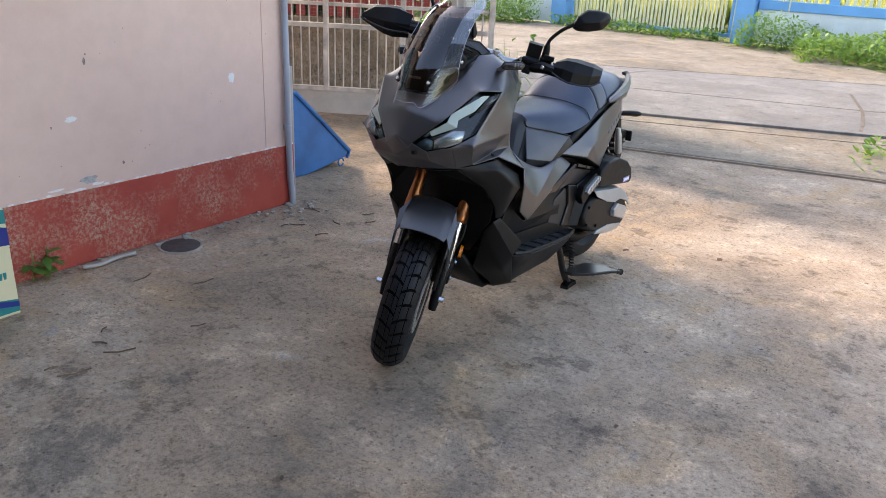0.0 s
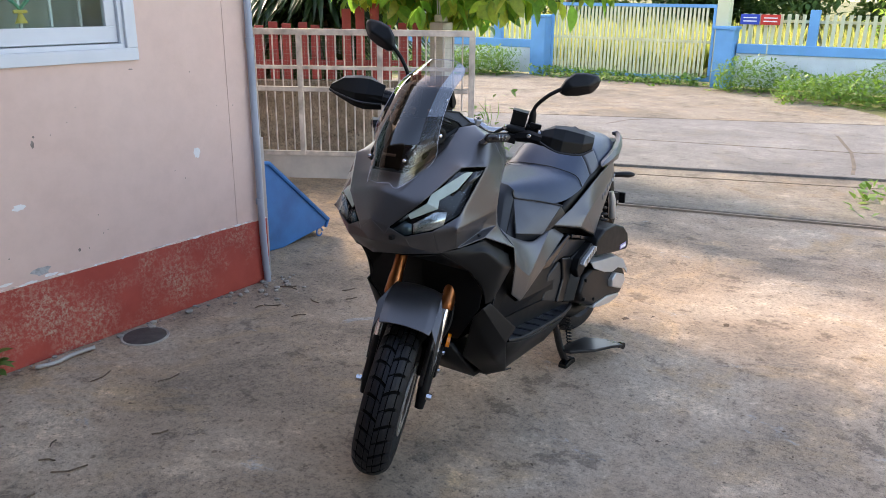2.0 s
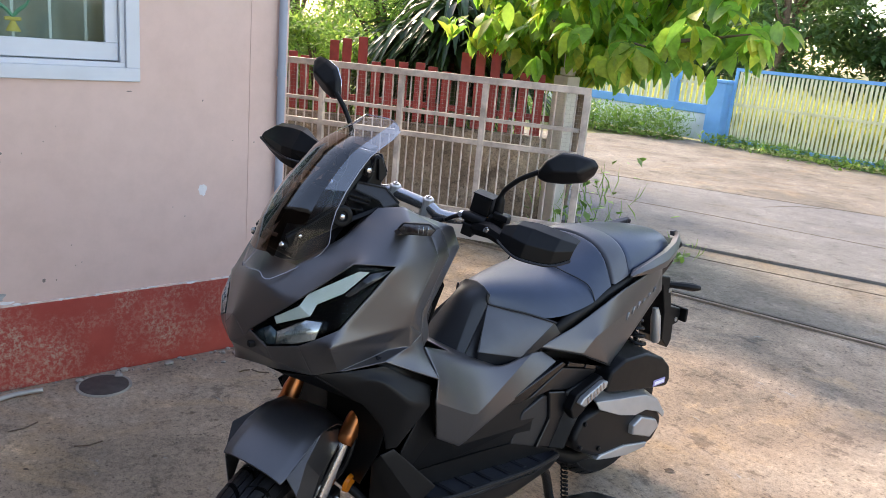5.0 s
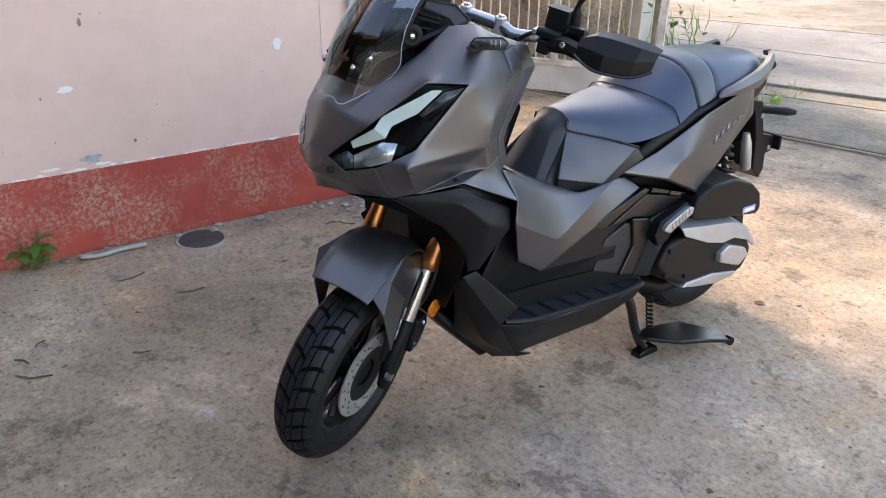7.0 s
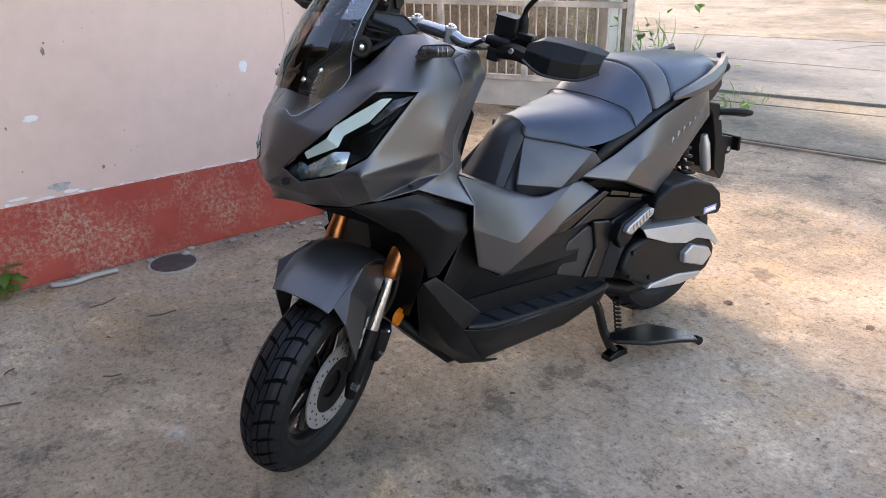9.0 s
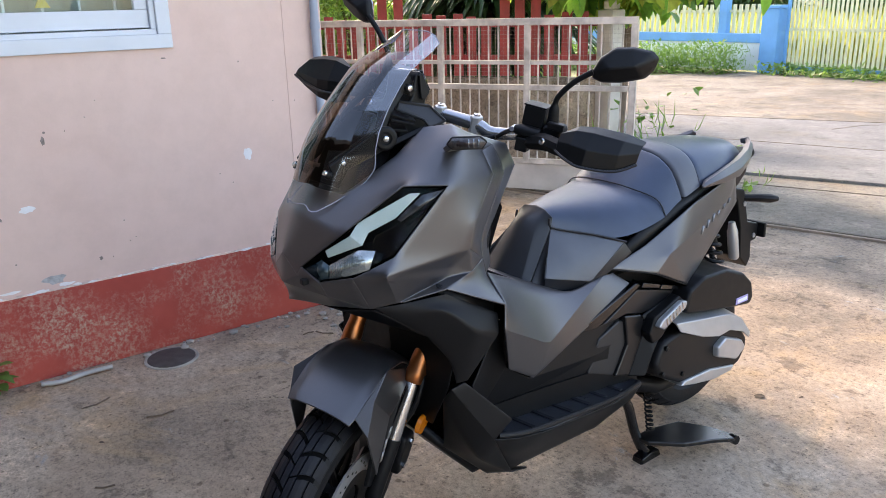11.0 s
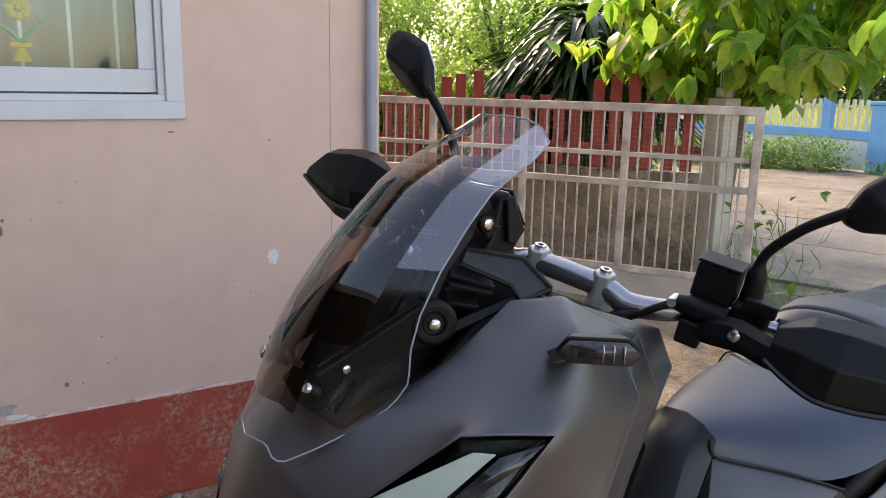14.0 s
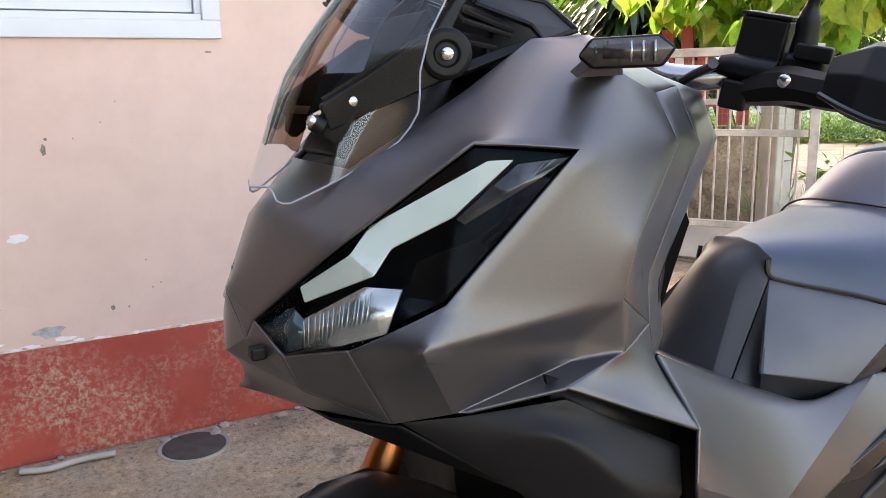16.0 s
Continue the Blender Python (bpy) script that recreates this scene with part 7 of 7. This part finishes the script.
for s in (-1, 1):
    part("stand_foot", side_prism_bm([(1.045, 0.0), (1.05, 0.022), (1.09, 0.032), (1.135, 0.026), (1.145, 0.0)], s * 0.15, s * 0.192), M_GLOSSBLACK, stand, bevel=0.006)
part("stand_pedal", poly_bm([(0.150, 1.055, 0.088), (0.200, 1.06, 0.088), (0.280, 1.14, 0.088), (0.312, 1.26, 0.070), (0.332, 1.345, 0.05), (0.305, 1.37, 0.045), (0.245, 1.33, 0.060), (0.175, 1.25, 0.080), (0.145, 1.12, 0.085)], [(0, 1, 2, 8), (8, 2, 7), (2, 3, 6, 7), (3, 4, 5, 6)]), M_SEMI, stand, "black kick pedal", solid=0.016, bevel=0.005)
part("pedal_tip", tube_bm([(0.31, 1.352, 0.038), (0.332, 1.348, 0.04)], 0.016, 10), M_GLOSSBLACK, stand)
spr = [Vector((0.165, 1.085, 0.235)).lerp(Vector((0.175, 1.10, 0.10)), i / 60) + Vector((0.011 * math.cos(i * 0.9), 0.011 * math.sin(i * 0.9), 0)) for i in range(61)]
part("stand_spring", tube_bm(spr, 0.0035, 6), M_BLACK, stand)
part("swing_arm", tube_bm([(0.11, 0.98, 0.30), (0.16, 1.12, 0.25), (0.16, 1.25, 0.24)], [0.03, 0.03, 0.026], 10), M_BLACK, scooter)

# ---- small things round the yard ----
pipe = thing("drain_pipe", "blue-grey plastic downpipe at the house corner", "pipe")
part("upright", tube_bm(curve_points([(WX + 0.028, 3.585, 3.1), (WX + 0.028, 3.585, 1.5), (WX + 0.028, 3.59, 0.45), (WX + 0.030, 3.595, 0.16), (WX + 0.033, 3.60, 0.06), (WX + 0.036, 3.60, 0.0)], 4), 0.019, 12), M_PIPE, pipe)
for z in (0.46, 1.32, 2.2):
    part("clip", tube_bm([(WX + 0.028, 3.585, z), (WX + 0.028, 3.585, z + 0.03)], 0.0225, 12), M_PIPE, pipe)
part("seam_strip", box_bm(WX, 3.44, 0.37, WX + 0.003, 3.446, 3.1), M_WALL, pipe)
pole = tagged(link_mesh("metal_channel", box_bm(-3.42, 3.655, 0.0, -3.385, 3.685, 0.83), plain("galvanised_channel", (0.40, 0.38, 0.37), 0.45, 0.6), m=Matrix.Translation((0.0, 0.0, 0.0)) @ Matrix.Rotation(radians(-0.3), 4, "Y"), bevel=0.003), "short galvanised channel standing against the corner", "metal bar")


def tray():
    """A blue barrow tray that leans against the back of the house."""
    t = thing("blue_tray", "worn blue plastic barrow tray leaning behind the house", "tray")
    out = [(3.72, 0.02), (4.09, 0.0), (4.47, 0.06), (4.49, 0.10), (4.0, 0.565), (3.72, 0.60)]
    part("shell", side_prism_bm(out, -4.12, -3.72, flare=-0.02), M_BIN, t, bevel=0.012)
    part("rim", tube_bm([(-3.715, 3.73, 0.605), (-3.715, 4.0, 0.572), (-3.715, 4.50, 0.10), (-3.715, 4.475, 0.05)], [0.015, 0.015, 0.015, 0.012], 8), M_BIN, t)
    ring = bmesh.new()
    tube_bm([Vector((-3.72, 4.42, 0.03)) + Vector((0, 0.028 * math.cos(a), 0.028 * math.sin(a))) for a in [k * math.tau / 12 for k in range(12)]], 0.006, 6, ring, False)
    part("hook", ring, M_BIN, t)


tray()
ball = bmesh.new()
bmesh.ops.create_icosphere(ball, subdivisions=3, radius=0.085, matrix=Matrix.Translation((-5.42, 5.56, 0.085)))
tagged(link_mesh("ball", ball, plain("dusty_white_ball", (0.55, 0.50, 0.44), 0.7, 0, 0.2, 12)), "dusty pale ball on the ground by the gate", "ball")
cov = thing("inspection_cover", "round dark metal inspection cover in the concrete", "cover")
part("plate", lathe_bm([(0.0, 0.098), (0.006, 0.098), (0.008, 0.092)], 40), plain("rusty_dark_iron", (0.085, 0.075, 0.07), 0.7, 0.3, 0.3, 30, 0.5, 160), cov, m=Matrix.Translation((-3.215, 2.728, 0.0)) @ Matrix.Rotation(radians(-90), 4, "Y"))
part("ring", lathe_bm([(0.0, 0.112), (0.005, 0.11), (0.005, 0.1), (0.0, 0.1)], 40, closed=True), M_CEMENT, cov, m=Matrix.Translation((-3.215, 2.728, 0.0)) @ Matrix.Rotation(radians(-90), 4, "Y"))
stub = tagged(link_mesh("hose_piece", tube_bm(curve_points([(-3.285, 2.235, 0.012), (-3.255, 2.31, 0.014), (-3.272, 2.40, 0.014), (-3.262, 2.50, 0.016)], 5), 0.0095, 10, None, False), plain("grey_white_hose", (0.42, 0.40, 0.37), 0.5), solid=0.003), "short curved piece of pale hose on the ground", "hose")


def weed(x, y, seed, n=9):
    rng = random.Random(seed)
    pl = []
    for i in range(n):
        a = rng.uniform(-1.2, 1.6)
        pl.append((Vector((x, y, 0.03 + 0.012 * i)), Vector((math.cos(a), math.sin(a), rng.uniform(-0.2, 0.7))), Vector((0, 0, 1)), rng.uniform(0.05, 0.10), rng.uniform(0.03, 0.055)))
    t = thing("weed_plant", "small green weed growing at the wall's foot", "weed", "weeds at the wall's foot")
    leaves_mesh("leaves", pl, M_BUSH, t)
    part("stem", tube_bm([(x, y, -0.01), (x + 0.01, y, 0.08), (x, y + 0.01, 0.15)], [0.004, 0.003, 0.002], 6), M_BUSH, t)


weed(-3.325, 2.09, 3)
weed(-3.32, 2.02, 5, 6)


def carton():
    """A flat printed fan carton that leans on the wall."""
    t = thing("fan_carton", "cream, blue and teal printed fan carton", "carton")
    X, Y0, Y1, Z = -3.05, 1.25, 1.828, 0.462
    cream, navy, teal = plain("carton_cream", (0.72, 0.66, 0.42), 0.6, 0, 0.04), plain("carton_navy", (0.012, 0.03, 0.22), 0.5, 0, 0.06), plain("carton_teal", (0.0, 0.22, 0.22), 0.5, 0, 0.06)
    part("box", box_bm(X - 0.16, Y0, 0.0, X, Y1, Z), cream, t, bevel=0.003, smooth=False)

    def flat(outline, mat, lift, name="print"):
        part(name, poly_bm([(X + lift, y, z) for y, z in outline], [tuple(range(len(outline)))]), mat, t, smooth=False)
    flat([(Y0, Z - 0.10), (Y0, Z - 0.002), (Y1, Z - 0.002), (Y1, Z - 0.062), (Y1 - 0.15, Z - 0.045), (Y1 - 0.35, Z - 0.06)], teal, 0.0012)
    flat([(Y0, Z - 0.16), (Y0, Z - 0.10), (Y1 - 0.35, Z - 0.05), (Y1 - 0.17, Z - 0.03), (Y1, Z - 0.08), (Y1, Z - 0.155), (Y1 - 0.2, Z - 0.14)], navy, 0.0024)
    flat([(Y0, Z - 0.168), (Y0, Z - 0.163), (Y1 - 0.2, Z - 0.143), (Y1, Z - 0.158), (Y1, Z - 0.163), (Y1 - 0.2, Z - 0.148)], cream, 0.003)
    flat([(Y0, 0.012), (Y0, 0.07), (Y1 - 0.25, 0.055), (Y1 - 0.15, 0.09), (Y1, 0.065), (Y1, 0.012)], teal, 0.0012)
    flat([(Y0, 0.10), (Y1 - 0.30, 0.052), (Y1 - 0.12, 0.055), (Y1, 0.032), (Y1, 0.055), (Y1 - 0.10, 0.08), (Y1 - 0.22, 0.09)], navy, 0.0024)
    ring = [(Y1 - 0.29 + 0.125 * math.cos(a), 0.245 + 0.052 * math.sin(a)) for a in [k * math.tau / 24 for k in range(24)]]
    inner = [(Y1 - 0.295 + 0.108 * math.cos(a), 0.247 + 0.042 * math.sin(a)) for a in [k * math.tau / 24 for k in range(24)]]
    flat(ring, navy, 0.0012, "emblem")
    flat(inner, cream, 0.0024, "emblem")
    for body, y, z, size in (('16"', Y1 - 0.165, 0.122, 0.10), ("64", Y1 - 0.235, 0.152, 0.042), ("Fan", Y1 - 0.25, 0.112, 0.042)):
        cu = bpy.data.curves.new("lettering", "FONT")
        cu.body, cu.size, cu.extrude, cu.offset = body, size, 0.0006, size * 0.022
        cu.materials.append(teal)
        o = new("lettering", cu)
        o.parent = t
        o.matrix_local = Matrix.Translation((X + 0.003, y, z)) @ Matrix(((0, 0, 1, 0), (1, 0, 0, 0), (0, 1, 0, 0), (0, 0, 0, 1)))


carton()


# paint chips and patches on the wall
def chip(y, z, w, h, material, seed, name="paint_patch", label="bare patch where the wall paint flaked off", x=WX):
    rng = random.Random(seed)
    out = []
    for k in range(14):
        a = k * math.tau / 14
        r = rng.uniform(0.6, 1.0)
        out.append((x + 0.0012, y + w * 0.5 * r * math.cos(a), z + h * 0.5 * r * math.sin(a)))
    tagged(link_mesh(name, poly_bm(out, [tuple(range(14))]), material, smooth=False), label, "patch", kind="structure")


M_BARE = plain("bare_render", (0.40, 0.38, 0.37), 0.85, 0, 0.25, 60)
M_FILL = plain("white_filler", (0.80, 0.76, 0.74), 0.8, 0, 0.06, 40)
M_NICK = plain("dark_nick", (0.26, 0.20, 0.17), 0.9, 0, 0.3, 60)
chip(2.36, 0.405, 0.11, 0.045, M_BARE, 1)
chip(2.40, 0.378, 0.07, 0.02, M_FILL, 2)
chip(2.20, 0.385, 0.10, 0.014, M_FILL, 14)
chip(2.405, 0.955, 0.02, 0.04, M_NICK, 3)
chip(2.415, 0.985, 0.012, 0.014, M_NICK, 4)
chip(2.31, 0.70, 0.07, 0.03, M_FILL, 5)
chip(3.22, 0.80, 0.045, 0.07, M_FILL, 6)
chip(2.90, 1.232, 0.03, 0.007, M_NICK, 7)
chip(2.545, 0.455, 0.016, 0.022, M_NICK, 8)
chip(2.215, 0.675, 0.01, 0.018, M_NICK, 9)
rng = random.Random(77)
for k in range(22):
    chip(rng.uniform(1.7, 3.5), rng.uniform(0.42, 1.22), rng.uniform(0.004, 0.009), rng.uniform(0.004, 0.009), M_NICK, 100 + k)
for k in range(34):
    y = 1.7 + k * 0.056 + rng.uniform(-0.02, 0.02)
    chip(y, 0.368 + rng.uniform(-0.002, 0.004), rng.uniform(0.02, 0.07), rng.uniform(0.006, 0.016), M_FILL if k % 3 else M_WALL, 200 + k, "chipped_edge", "chipped paint along the plinth's top", WX + 0.011)


# litter: dry leaves, twigs, grit
def litter():
    rng = random.Random(5)
    pl = []
    spots = [(-1.444, 4.34), (-1.025, 4.577), (-0.55, 3.9), (-1.2, 2.9), (-0.9, 3.3), (-0.4, 3.0), (-1.05, 2.6), (-0.75, 2.75), (-2.7, 2.3), (-2.9, 2.1), (-0.2, 2.3)]
    for i in range(75):
        x, y = spots[i] if i < len(spots) else (rng.uniform(-3.2, 1.2), rng.uniform(1.2, 6.4))
        big = 0.05 if i < 2 else rng.uniform(0.008, 0.026)
        pl.append((Vector((x, y, 0.004)), Vector((rng.gauss(0, 1), rng.gauss(0, 1), 0.1)), Vector((0, 0, 1)), big, big * 0.6))
    m = plain("dry_brown_leaf", (0.10, 0.065, 0.04), 0.8, 0, 0.4, 60)
    tagged(leaves_mesh("dry_leaves", pl, m), "scattered dry brown leaves on the concrete", "leaves", kind="stuff")
    bm = bmesh.new()
    for i in range(16):
        x, y = (-3.25 + 0.5 * rng.random(), 3.3 + 0.5 * rng.random()) if i < 8 else (rng.uniform(-3.1, -2.2), rng.uniform(1.6, 2.8))
        a = rng.uniform(0, math.tau)
        ln = rng.uniform(0.04, 0.12)
        p = Vector((x, y, 0.005))
        tube_bm([p, p + Vector((math.cos(a), math.sin(a), 0.02)) * ln * 0.5, p + Vector((math.cos(a + 0.3), math.sin(a + 0.3), 0)) * ln], 0.003, 5, bm)
    tagged(link_mesh("twigs", bm, M_BARK), "small dry twigs along the wall's foot", "twigs", kind="stuff")
    bm = bmesh.new()
    for i in range(60):
        x, y = -3.33 + abs(rng.gauss(0, 0.12)), 3.55 + rng.gauss(0, 0.2)
        if i > 30:
            x, y = -3.34 + abs(rng.gauss(0, 0.03)), rng.uniform(1.9, 3.6)
        r = rng.uniform(0.004, 0.02)
        bmesh.ops.create_icosphere(bm, subdivisions=1, radius=r, matrix=Matrix.Translation((x, y, r * 0.4)) @ Matrix.Diagonal((1, rng.uniform(0.6, 1.4), 0.6, 1)))
    tagged(link_mesh("rubble", bm, M_CEMENT, smooth=False), "crumbs of broken concrete by the wall corner", "rubble", kind="stuff")


litter()
# soil seam along the slab's edge and steel rail
tagged(link_mesh("gate_rail", obox_bm((-4.6, 5.83), (6.0, 8.93), 0.025, 0.02, -0.005), plain("rusty_rail", (0.26, 0.20, 0.15), 0.8, 0.3, 0.3, 8)), "rusty gate rail let into the slab's edge", "rail", kind="structure")
